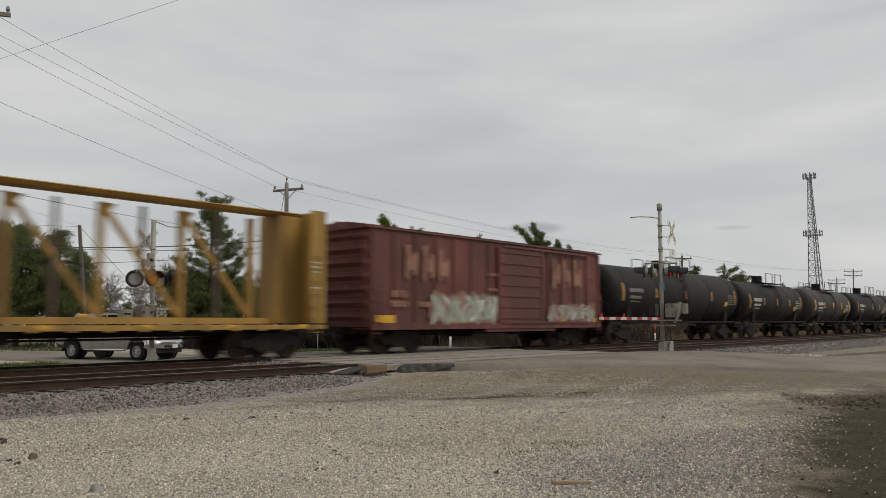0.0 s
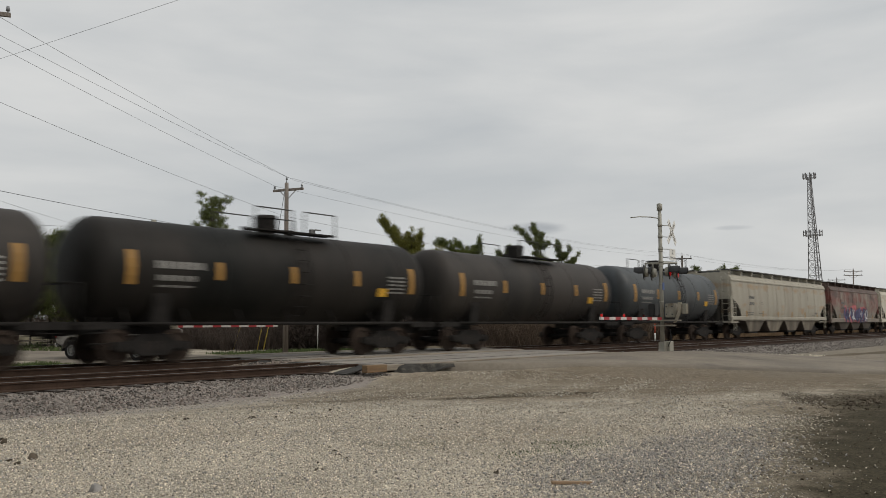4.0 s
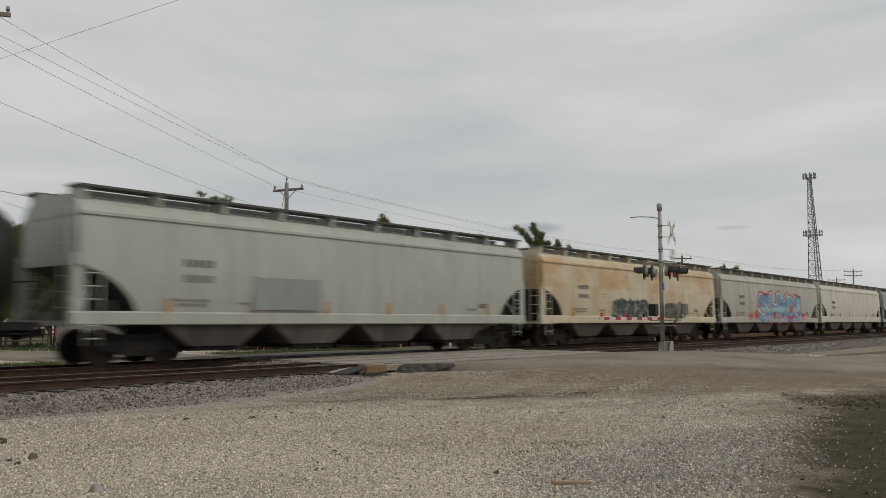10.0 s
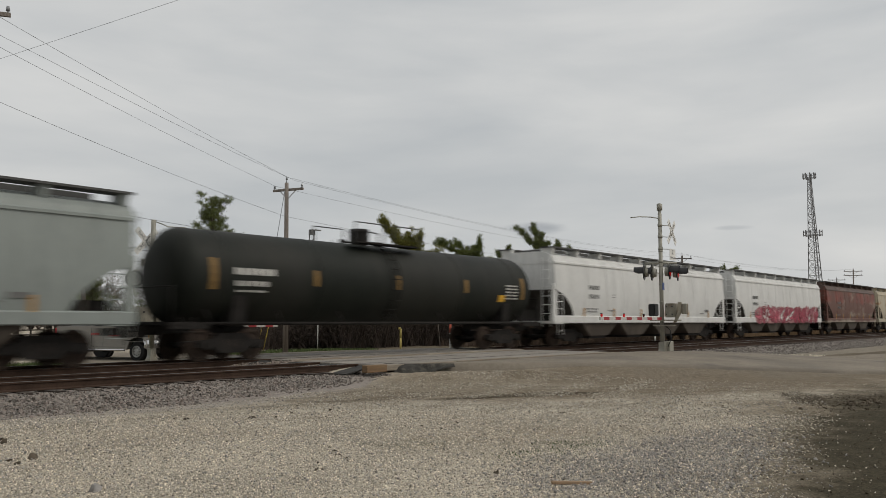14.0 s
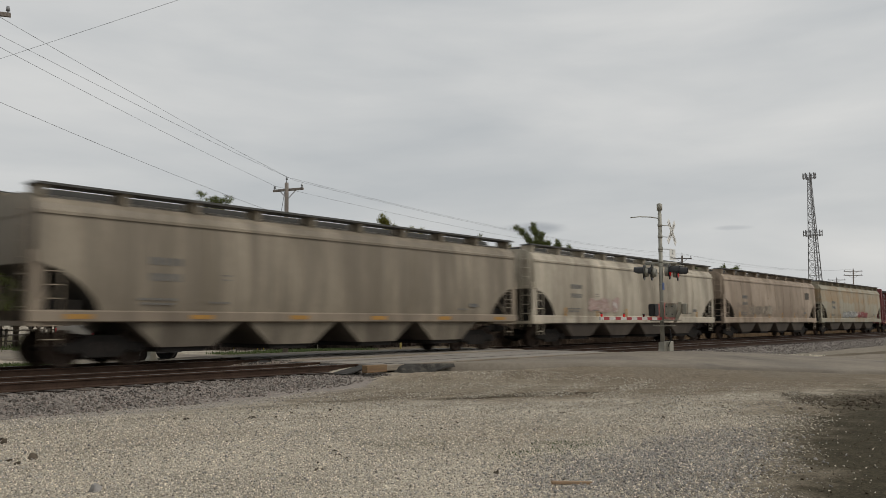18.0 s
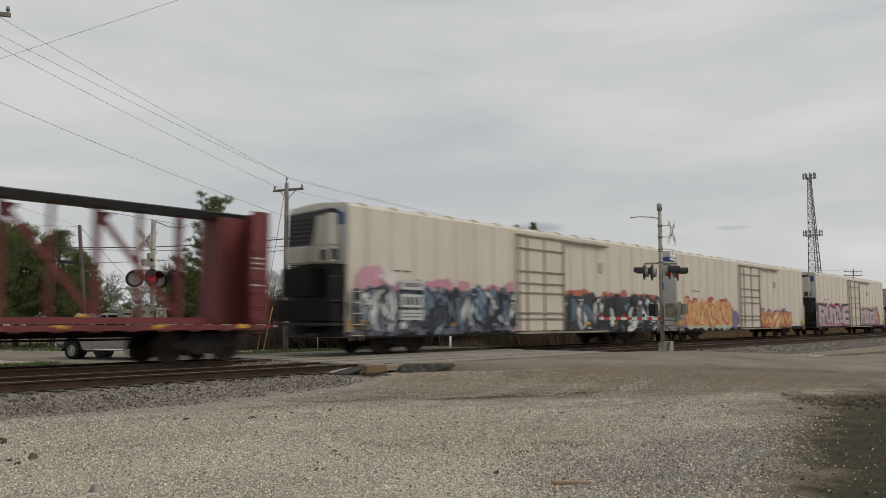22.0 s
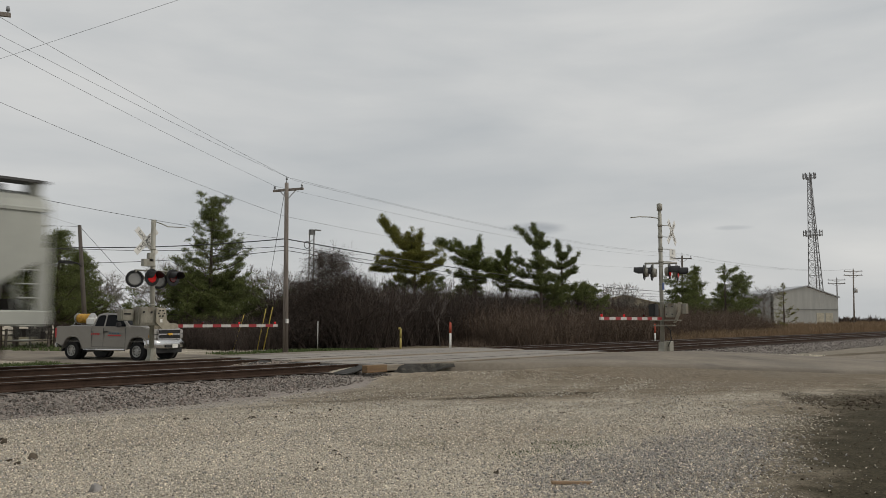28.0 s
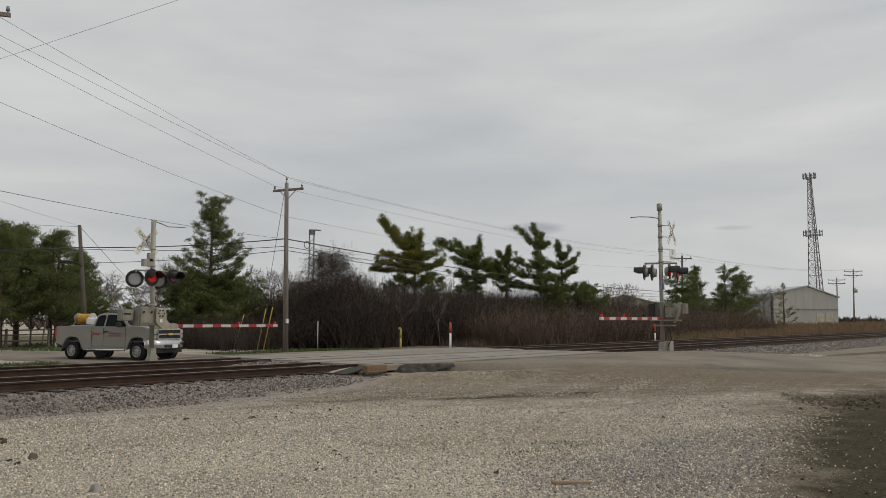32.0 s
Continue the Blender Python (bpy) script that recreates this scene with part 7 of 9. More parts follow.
tube(bm, (0, 0, 5.54), (0, 0, 5.79), 0.105, 0.11, 16)
tube(bm, (0, 0, 5.79), (0, 0, 5.82), 0.095, 0.06, 16)
part("bell", bm, M_GREYMETAL, sg)
bm = B()
chain(bm, [(0, 0, 5.22), (-0.3, 0.25, 5.27), (-0.75, 0.5, 5.26), (-1.0, 0.75, 5.22)], 0.02)
part("top_bracket", bm, M_GREYMETAL, sg)
bm = B()
tube(bm, (-0.27, 0.56, 3.45), (0.30, -0.54, 3.45), 0.04, 0.04, 10)
for x, y in ((-0.25, 0.52), (-0.13, 0.27), (0.13, -0.25), (0.29, -0.50)):
    tube(bm, (x, y, 3.45), (x, y, 3.2), 0.025, 0.025, 8)
tube(bm, (0, 0, 3.45), (0.2, 0.0, 3.45), 0.05, 0.05, 10)
part("light_bracket", bm, M_GREYMETAL, sg)
for c, face, lit in (((-0.27, 0.56, 3.10), 108, False), ((-0.14, 0.30, 3.08), 106, False), ((0.15, -0.28, 3.12), -74, True), ((0.30, -0.54, 3.06), -72, True)):
    flasher(sg, c, face, lit)
crossbuck(sg, (0.50, -0.26, 4.70), -84)
bm = B()
for z in (4.95, 4.50, 4.02, 3.52):
    tube(bm, (0, 0, z), (0.50, -0.24, z), 0.015, 0.015, 6)
    tube(bm, (0, 0, z - 0.05), (0, 0, z + 0.05), 0.092, 0.092, 14)
part("sign_bracket", bm, M_GREYMETAL, sg)
m = pose(0.50, -0.27, 3.80, 0, 0, -96)
plate = part("track_sign", box(B(), (0, 0, 0), (0.012, 0.42, 0.44), m), M_WHITE, sg)
face = Matrix(((0, 0, 1, 0.008), (1, 0, 0, 0), (0, 1, 0, 0), (0, 0, 0, 1)))
words(plate, "2", 0.26, m @ Matrix.Translation((0, 0, 0.1)) @ face, M_LETTER_K)
words(plate, "TRACKS", 0.11, m @ Matrix.Translation((0, 0, -0.12)) @ face, M_LETTER_K)
part("blue_sign", box(B(), (0.02, -0.08, 2.55), (0.14, 0.02, 0.28)), material("blue_notice_sheet", (0.08, 0.14, 0.36), 0.5), sg, "small blue notice plate")
bm = box(B(), (0.28, -0.1, 0.2), (0.36, 0.3, 0.42))
bmesh.ops.bevel(bm, geom=bm.edges[:], offset=0.02, segments=1, affect="EDGES")
part("junction_box", bm, M_GREYMETAL, sg)


# ---- posts beside the line ----
def marker(label, at, height, lower, upper, split, r=0.045, hook=False):
    p = thing("marker_post", label, "marker post", at, "posts beside the line")
    bm = B()
    tube(bm, (0, 0, -0.1), (0, 0, height * split), r, r, 12)
    part("post", bm, lower, p)
    bm = B()
    tube(bm, (0, 0, height * split), (0, 0, height - r), r * 1.05, r * 1.05, 12)
    tube(bm, (0, 0, height - r), (0, 0, height), r * 1.05, r * 0.5, 12)
    if hook:
        chain(bm, [(0, 0, height - 0.1), (-0.05, 0, height), (-0.12, 0, height + 0.02), (-0.16, 0, height - 0.06)], r * 0.9, 8)
    part("cap", bm, upper, p)


M_POSTYEL = material("dull_yellow_plastic", (0.42, 0.33, 0.09), 0.6, 0, 0.2, 6.0)
M_POSTRED = material("orange_red_plastic", (0.42, 0.07, 0.035), 0.6, 0, 0.2, 6.0)
marker("dull yellow vent pipe with a bent top", (33.0, 30.99, -0.56), 1.32, M_POSTYEL, M_POSTYEL, 0.6, 0.05, True)
marker("white marker post with red top", (36.11, 30.03, -0.56), 1.66, M_WHITE, M_POSTRED, 0.62, 0.065)
marker("white marker post with red top", (61.5, 29.76, -0.56), 1.5, M_WHITE, M_POSTRED, 0.5, 0.06)
marker("thin weathered white marker post", (32.17, 36.88, -0.56), 1.7, M_LETTER_W, M_WHITE, 0.93, 0.03)
marker("thin weathered white marker post", (31.9, 42.0, -0.56), 1.6, M_LETTER_W, M_LETTER_W, 0.93, 0.03)


# ---- poles and wires ----
M_POLE = material("weathered_pole_wood", (0.22, 0.19, 0.165), 0.9, 0, 0.25, 3.0, (6, 6, 0.5), (0.12, 0.10, 0.085), 0.3, 1.0, 0.4, 20.0)
M_POLEDARK = material("dark_pole_wood", (0.10, 0.085, 0.072), 0.9, 0, 0.25, 3.0, (6, 6, 0.5))
M_WIRE = material("dull_wire", (0.06, 0.06, 0.06), 0.6, 0.4, 0.1, 3.0)
M_GALV = material("dull_galvanised_steel", (0.17, 0.168, 0.16), 0.6, 0.3, 0.2, 4.0)
M_GLASSY = material("glazed_insulator", (0.22, 0.23, 0.24), 0.2, 0, 0.1, 8.0)


def pole(label, at, height, lean=(0, 0), arm=1.5, arm_turn=90, mat=None, arms=1, cans=0):
    p = thing("utility_pole", label, "utility pole", at, "utility poles")
    mat = mat or M_POLE
    top = Vector((lean[0], lean[1], height))
    bm = B()
    tube(bm, (0, 0, -0.3), top, 0.15, 0.10, 14)
    part("pole", bm, mat, p)
    for k in range(arms if arm else 0):
        c = top * (1 - (0.35 + 0.75 * k) / height)
        m = Matrix.Translation(c) @ pose(0, 0, 0, 0, 0, arm_turn)
        bm = box(B(), (0, 0.14, 0), (2 * arm * 0.5, 0.1, 0.12), m)
        tube(bm, m @ Vector((-arm * 0.3, 0.12, 0)), m @ Vector((0, 0.1, -0.5)), 0.02, 0.02, 6)
        tube(bm, m @ Vector((arm * 0.3, 0.12, 0)), m @ Vector((0, 0.1, -0.5)), 0.02, 0.02, 6)
        b = part("cross_arm", bm, mat, p)
        for x in (-arm * 0.46, arm * 0.46):
            bm = B()
            tube(bm, m @ Vector((x, 0.14, 0.05)), m @ Vector((x, 0.14, 0.14)), 0.02, 0.02, 6)
            tube(bm, m @ Vector((x, 0.14, 0.12)), m @ Vector((x, 0.14, 0.26)), 0.06, 0.045, 10)
            part("insulator", bm, M_GLASSY, b)
    if arm:
        bm = B()
        tube(bm, top, top + Vector((0, 0, 0.18)), 0.025, 0.025, 6)
        tube(bm, top + Vector((0, 0, 0.16)), top + Vector((0, 0, 0.30)), 0.055, 0.04, 10)
        part("top_insulator", bm, M_GLASSY, p)
    for k in range(cans):
        bm = B()
        a = radians(arm_turn + 60 * (k - 1))
        c = top * (0.62 if arm else 0.86) + Vector((math.cos(a), math.sin(a), 0)) * (0.45 if arm else 0.3)
        tube(bm, c, c + Vector((0, 0, 0.85 if arm else 0.55)), 0.24 if arm else 0.15, 0.24 if arm else 0.15, 14)
        part("transformer_can", bm, M_ALU, p)
    return p


def wire(points, sag, r=0.008, label="thin overhead wire between poles", name="overhead_wire"):
    bm = B()
    for a, b in zip(points, points[1:]):
        a, b = Vector(a), Vector(b)
        pts = [a.lerp(b, k / 14) - Vector((0, 0, sag * 4 * (k / 14) * (1 - k / 14))) for k in range(15)]
        chain(bm, pts, r, 5)
    w = part(name, bm, M_WIRE)
    return tagged(w, label, "wire", "overhead wires")
FAR_END = (15.07, -0.42, 10.41)
A_POLE = (27.55, 34.1, -0.56)
pole("weathered wooden utility pole with one cross arm", A_POLE, 8.95, (-0.35, -0.3), 1.9, -75)
pole("tall wooden utility pole beside the tracks", (8.9, 25.7, -0.56), 11.2, (0, 0), 2.0, -30)
pole("leaning dark wooden utility pole", (23.4, 47.15, -0.6), 7.35, (-0.75, -0.05), 0, mat=M_POLEDARK)
pole("distant wooden utility pole with one cross arm", (91.6, 40.8, -0.6), 9.4, (-0.4, -0.3), 2.2, -60, M_POLEDARK)
pole("distant wooden utility pole with one cross arm", (183.2, 47.8, -0.6), 10.6, (-0.5, -0.3), 3.4, -60, M_POLEDARK, 2)
pole("distant wooden utility pole with three grey transformers", (163.6, 39.9, -0.6), 11.2, (-0.6, -0.4), 3.2, -60, M_POLE, 2, 3)
mast = thing("service_mast", "grey lattice service mast rising behind the thicket", "mast", (37.5, 44.0, -0.6))
for x, y, hh in ((0.0, 0.0, 7.9), (0.24, -0.2, 7.9), (0.55, -0.42, 6.1), (0.75, -0.58, 6.1)):
    part("mast_leg", tube(B(), (x, y, -0.2), (x, y, hh), 0.045, 0.045, 8), M_GALV, mast)
for k in range(13):
    part("rung", tube(B(), (0.0, 0.0, 0.6 + 0.55 * k), (0.24, -0.2, 0.9 + 0.55 * k), 0.022, 0.022, 6), M_GALV, mast)
part("mast_head", box(B(), (0.14, -0.1, 7.95), (0.34, 0.3, 0.36)), M_GALV, mast)
part("head_arm", box(B(), (0.45, -0.35, 8.1), (0.5, 0.12, 0.08)), M_GALV, mast)
part("junction_can", tube(B(), (0.65, -0.5, 5.6), (0.65, -0.5, 6.25), 0.16, 0.16, 12), M_GALV, mast)
lampost = thing("street_lamp", "dark street lamp on a short arm", "street lamp", (22.95, 47.1, 4.3))
bm = B()
chain(bm, [(0, 0, 0), (-0.5, -0.3, 0.2), (-1.2, -0.6, 0.25)], 0.035, 8)
part("arm", bm, M_BLACK, lampost)
bm = box(B(), (-1.35, -0.68, 0.2), (0.75, 0.26, 0.16), None)
bmesh.ops.bevel(bm, geom=bm.edges[:], offset=0.04, segments=2, affect="EDGES")
part("lamp_head", bm, M_BLACK, lampost)
bm = B()
chain(bm, [(28.9 + 0.20 * math.cos(2 * math.pi * k / 20), 34.1, 5.25 + 0.19 * math.sin(2 * math.pi * k / 20)) for k in range(21)], 0.022, 6)
tagged(part("cable_coil", bm, M_WIRE), "coil of spare cable hung on the service line", "cable")
# the wires between them
for a, b, c in (((9.3, 25.9, 10.5), (27.19, 33.67, 8.66), (91.2, 40.4, 9.0)), ((9.0, 26.1, 10.1), (27.1, 33.05, 8.42), (91.0, 39.6, 8.75)), ((9.1, 26.4, 9.85), (27.1, 34.6, 8.28), (91.3, 41.3, 8.7))):
    wire((a, b), 0.10, 0.0062)
    wire((b, c), 0.75, 0.0055)
    wire((c, (162.9, 39.3, 10.6)), 0.8, 0.006)
wire(((9.4, 25.6, 7.75), (27.25, 33.9, 6.62)), 0.12, 0.0062)
wire(((27.25, 33.9, 6.62), (91.3, 40.5, 7.4)), 0.9, 0.0055)
wire(((9.4, 25.6, 5.05), (27.3, 33.95, 5.45)), 0.15)
wire(((6.0, 28.0, 6.3), (22.62, 47.09, 6.72)), 0.1, 0.006)
wire(((6.0, 45.2, 6.5), (22.62, 47.09, 6.66)), 0.25)
for z0, z1, z2, r in ((5.45, 5.45, 4.5, 0.028), (5.36, 5.05, 4.2, 0.016), (4.53, 4.85, 3.9, 0.016)):
    wire(((-4.0, 56.0, z0 - 0.6), (22.75, 47.15, z0)), 0.6, r, "dark service cable between poles", "service_cable")
    wire(((22.75, 47.15, z0), (27.3, 33.98, z1)), 0.15, r, "dark service cable between poles", "service_cable")
    wire(((27.3, 33.98, z1), (91.3, 40.6, z2)), 0.55, r, "dark service cable between poles", "service_cable")
wire(((9.0, 25.7, 8.55), FAR_END), 0.0, 0.0045, "single wire crossing overhead")
pole("wooden utility pole beside the lot", (FAR_END[0], FAR_END[1], -0.5), FAR_END[2] + 0.6, (0, 0), 0)
wire(((27.25, 34.0, 8.0), (29.95, 39.6, -0.55)), 0, 0.012, "steel guy wire from the pole", "guy_wire")
wire(((22.65, 47.1, 6.7), (29.0, 45.2, -0.55)), 0, 0.012, "steel guy wire from the pole", "guy_wire")
wire(((22.7, 47.1, 5.2), (28.4, 45.6, -0.55)), 0, 0.012, "steel guy wire from the pole", "guy_wire")
M_GUARD = material("yellow_guy_guard", (0.50, 0.38, 0.06), 0.6, 0, 0.15, 5.0)
for p, q in (((30.14, 42.29, -0.6), (30.6, 41.9, 1.55)), ((29.88, 39.6, -0.6), (29.7, 38.6, 1.85)), ((30.1, 39.3, -0.6), (29.95, 38.3, 1.95))):
    g = part("guy_guard", tube(B(), p, q, 0.028, 0.024, 8), M_GUARD)
    tagged(g, "yellow plastic guard on a guy wire", "guy guard", "guy guards")
g = part("pole_tag", box(B(), (27.42, 33.85, 1.15), (0.12, 0.10, 0.22)), M_WHITE)
tagged(g, "small white meter box on the utility pole", "meter box")


# ---- the pickup truck ----
def pickup(at, turn):
    t = thing("pickup_truck", "grey extended-cab pickup waiting at the gate, hose reel in bed", "pickup truck", at, "", "", turn)
    body = material("pewter_grey_car_paint", (0.255, 0.24, 0.215), 0.38, 0.3, 0.06, 2.0)
    dark = material("dark_window_glass", (0.010, 0.011, 0.012), 0.12, 0, 0.1, 2.0, spec=0.06)
    chrome = material("bumper_chrome", (0.62, 0.62, 0.62), 0.22, 0.9, 0.08, 4.0)
    trim = material("black_plastic_trim", (0.02, 0.02, 0.02), 0.6)
    tyre = material("tyre_rubber", (0.016, 0.016, 0.016), 0.9, spec=0.2)
    clear = material("headlight_lens", (0.42, 0.41, 0.39), 0.12, 0.3)
    decal = material("blue_door_decal", (0.06, 0.17, 0.26), 0.5)
    alloy = material("dull_alloy_rim", (0.34, 0.34, 0.33), 0.35, 0.8, 0.1, 6.0)
    W = 1.0

    def arch(cx, r=0.53, n=11):
        return [(cx + r * math.copysign(abs(math.cos(a)) ** 0.8, math.cos(a)), 0.46 + (r + 0.02) * math.sin(a) ** 0.8) for a in [math.pi - math.pi * k / (n - 1) for k in range(n)]]

    # lower body, with wheel arches cut out; x forward, rear axle at 0, front axle at 3.645
    low = [(-0.98, 0.72), (-1.02, 1.02), (-1.00, 1.40), (-0.96, 1.43), (1.02, 1.43), (1.06, 1.40), (2.95, 1.38), (3.20, 1.43), (3.8, 1.42), (4.15, 1.385), (4.36, 1.32), (4.44, 1.20), (4.46, 0.66)]
    under = [(4.22, 0.55)] + arch(3.645)[::-1] + [(3.06, 0.50), (0.62, 0.50)] + arch(0.0)[::-1] + [(-0.62, 0.62)]
    bm = slab(B(), low + under, "y", -W, W)
    bmesh.ops.bevel(bm, geom=[e for e in bm.edges if abs(e.verts[0].co.y) > 0.99 and abs(e.verts[1].co.y) > 0.99], offset=0.035, segments=3, affect="EDGES")
    for v in bm.verts:
        if v.co.x > 4.0:
            v.co.y *= 1 - 0.14 * ((v.co.x - 4.0) / 0.46) ** 1.5
            v.co.x -= 0.10 * (abs(v.co.y) > 0.5)
    part("body", bm, body, t, "", True)
    wy, ry = 0.955, 0.79

    def half(z):
        return wy + (ry - wy) * max(0.0, (z - 1.36) / 0.62)

    # cab: roof outline in side view, leaning inwards
    outline = [(1.05, 1.36), (1.10, 1.52), (1.21, 1.88), (1.28, 1.945), (1.50, 1.985), (2.25, 1.985), (2.46, 1.955), (2.58, 1.90), (3.22, 1.37)]
    bm = B()
    ends = [[bm.verts.new((x, q * half(z), z)) for x, z in outline] for q in (-1, 1)]
    for e in ends:
        bm.faces.new(e)
    for k in range(len(outline)):
        j = (k + 1) % len(outline)
        bm.faces.new((ends[0][k], ends[0][j], ends[1][j], ends[1][k]))
    bmesh.ops.bevel(bm, geom=[e for e in bm.edges if e.verts[0].co.y * e.verts[1].co.y > 0 and min(v.co.z for v in e.verts) > 1.4], offset=0.045, segments=3, affect="EDGES")
    part("cab", bm, body, t, "", True)
    for q in (-1, 1):
        for pts in ([(1.20, 1.43), (1.70, 1.43), (1.72, 1.87), (1.62, 1.895), (1.40, 1.885), (1.31, 1.82)], [(1.82, 1.42), (2.93, 1.42), (2.90, 1.49), (2.52, 1.85), (2.43, 1.895), (1.84, 1.90)]):
            for grow, out, m in ((1.06, 0.006, trim), (1.0, 0.012, dark)):
                cx, cz = sum(p[0] for p in pts) / len(pts), sum(p[1] for p in pts) / len(pts)
                bm = B()
                rings = [[bm.verts.new((cx + (x - cx) * grow, q * (half(z) + o), cz + (z - cz) * grow)) for x, z in pts] for o in (out, -0.01)]
                bm.faces.new(rings[0]), bm.faces.new(rings[1])
                for k in range(len(pts)):
                    j = (k + 1) % len(pts)
                    bm.faces.new((rings[0][k], rings[0][j], rings[1][j], rings[1][k]))
                part("side_window" if m is dark else "window_seal", bm, m, t)
        for x in (1.10, 1.76, 2.98):
            part("door_seam", box(B(), (x, q * (W + 0.001), 0.96), (0.014, 0.01, 0.80)), trim, t)
        part("door_seam", box(B(), (2.04, q * (W + 0.001), 0.56), (1.88, 0.01, 0.014)), trim, t)
        part("body_crease", box(B(), (1.55, q * (W + 0.001), 0.79), (5.0, 0.012, 0.02)), body, t)
        part("door_handle", box(B(), (1.90, q * (W + 0.02), 1.20), (0.20, 0.035, 0.05)), trim, t)
        bm = box(B(), (2.72, q * (W + 0.13), 1.50), (0.15, 0.25, 0.23))
        bmesh.ops.bevel(bm, geom=bm.edges[:], offset=0.045, segments=2, affect="EDGES")
        part("mirror", bm, trim, t)
        part("running_board", tube(B(), (0.72, q * (W + 0.02), 0.44), (2.98, q * (W + 0.02), 0.44), 0.045, 0.045, 10), chrome, t)
        bm = box(B(), (4.29, q * 0.79, 1.10), (0.16, 0.26, 0.40))
        bmesh.ops.bevel(bm, geom=bm.edges[:], offset=0.03, segments=2, affect="EDGES")
        lamp = part("headlight", bm, clear, t)
        part("lamp_divider", box(B(), (4.375, q * 0.79, 1.10), (0.012, 0.24, 0.03)), trim, lamp)
        part("turn_signal", box(B(), (4.22, q * 0.915, 1.02), (0.16, 0.05, 0.13)), M_AMBER, t)
        part("tail_light", box(B(), (-0.985, q * 0.965, 1.14), (0.09, 0.085, 0.40)), M_RED, t)
        bars(t, M_RED, q * (W + 0.008), [(1.32, 1.10, 0.5, 0.07, 5)], "door_lettering")
        bars(t, decal, q * (W + 0.008), [(2.36, 1.14, 0.62, 0.05, 4)], "door_lettering")
        bars(t, M_RED, q * (W + 0.008), [(2.38, 1.045, 0.70, 0.06, 1)], "door_lettering")
        part("splash_guard", box(B(), (-0.58, q * 0.90, 0.50), (0.03, 0.24, 0.30)), trim, t)
    bm = B()
    for o in (0.0, -0.02):
        bm.faces.new([bm.verts.new((x + 0.02 + o, y, z + 0.02 + o)) for x, y, z in ((3.10, -0.86, 1.47), (3.10, 0.86, 1.47), (2.64, 0.77, 1.85), (2.64, -0.77, 1.85))])
    part("windscreen", bm, dark, t)
    part("cowl", box(B(), (3.16, 0, 1.415), (0.16, 1.7, 0.05)), trim, t)
    bm = box(B(), (4.41, 0, 1.10), (0.08, 1.34, 0.46))
    bmesh.ops.bevel(bm, geom=bm.edges[:], offset=0.02, segments=2, affect="EDGES")
    grille = part("grille", bm, chrome, t, "chrome grille frame with black mesh")
    for z in (1.20, 1.00):
        part("grille_mesh", box(B(), (4.455, 0, z), (0.02, 1.24, 0.145)), trim, grille)
        for k in range(3):
            part("grille_bar", box(B(), (4.468, 0, z - 0.045 + 0.045 * k), (0.008, 1.22, 0.010)), M_STEEL_DARK, grille)
    part("badge", box(B(), (4.48, 0, 1.10), (0.03, 0.24, 0.085)), M_YELLOW, t)
    bm = B()
    curve = [(4.02, 1.01), (4.30, 0.97), (4.50, 0.80), (4.60, 0.45), (4.63, 0.0)]
    curve = curve + [(x, -y) for x, y in curve[-2::-1]]
    rings = [[bm.verts.new((x - dx, y * (1 - 0.25 * dx), z)) for x, y in curve] for z, dx in ((0.48, 0.14), (0.54, 0.03), (0.66, 0.0), (0.78, 0.02), (0.86, 0.10))]
    for p, q in zip(rings, rings[1:]):
        for k in range(len(curve) - 1):
            bm.faces.new((p[k], p[k + 1], q[k + 1], q[k]))
    bumper = part("front_bumper", bm, chrome, t, "", True)
    part("bumper_slot", box(B(), (4.625, 0, 0.60), (0.02, 0.85, 0.10)), trim, bumper)
    bm = box(B(), (-1.06, 0, 0.64), (0.16, 1.9, 0.22))
    bmesh.ops.bevel(bm, geom=bm.edges[:], offset=0.05, segments=2, affect="EDGES")
    part("rear_bumper", bm, chrome, t, "", True)
    part("tailgate", box(B(), (-1.02, 0, 1.16), (0.03, 1.56, 0.48)), body, t)
    part("air_dam", box(B(), (4.36, 0, 0.42), (0.12, 1.6, 0.2)), trim, t)
    part("number_plate", box(B(), (4.66, 0.1, 0.61), (0.02, 0.32, 0.16)), M_WHITE, t)
    part("bed_liner", box(B(), (0.0, 0, 1.42), (1.85, 1.66, 0.03)), trim, t)
    for x in (0, 3.645):
        for q in (-1, 1):
            part("wheel_well", tube(B(), (x, q * 0.60, 0.50), (x, q * 0.80, 0.50), 0.51, 0.51, 24), trim, t)
            bm = B()
            chain(bm, [(u, q * (W + 0.0), z) for u, z in arch(x, 0.535, 17)], 0.020, 6)
            part("arch_lip", bm, body, t)
    # wheels
    bm = B()
    prof = [(0.235, -0.11), (0.25, -0.13), (0.365, -0.13), (0.395, -0.09), (0.395, 0.09), (0.365, 0.13), (0.25, 0.13), (0.235, 0.11)]
    ring = [[bm.verts.new((r * math.cos(a), y, r * math.sin(a))) for r, y in prof] for a in [2 * math.pi * k / 28 for k in range(28)]]
    for k in range(28):
        for i in range(7):
            bm.faces.new((ring[k][i], ring[k][i + 1], ring[(k + 1) % 28][i + 1], ring[(k + 1) % 28][i]))
    tm = mesh_of("tyre", bm, tyre, True)
    bm = B()
    tube(bm, (0, -0.09, 0), (0, 0.09, 0), 0.238, 0.238, 28)
    for s in (-1, 1):
        chain(bm, [(0.225 * math.cos(2 * math.pi * k / 24), s * 0.12, 0.225 * math.sin(2 * math.pi * k / 24)) for k in range(25)], 0.016, 6)
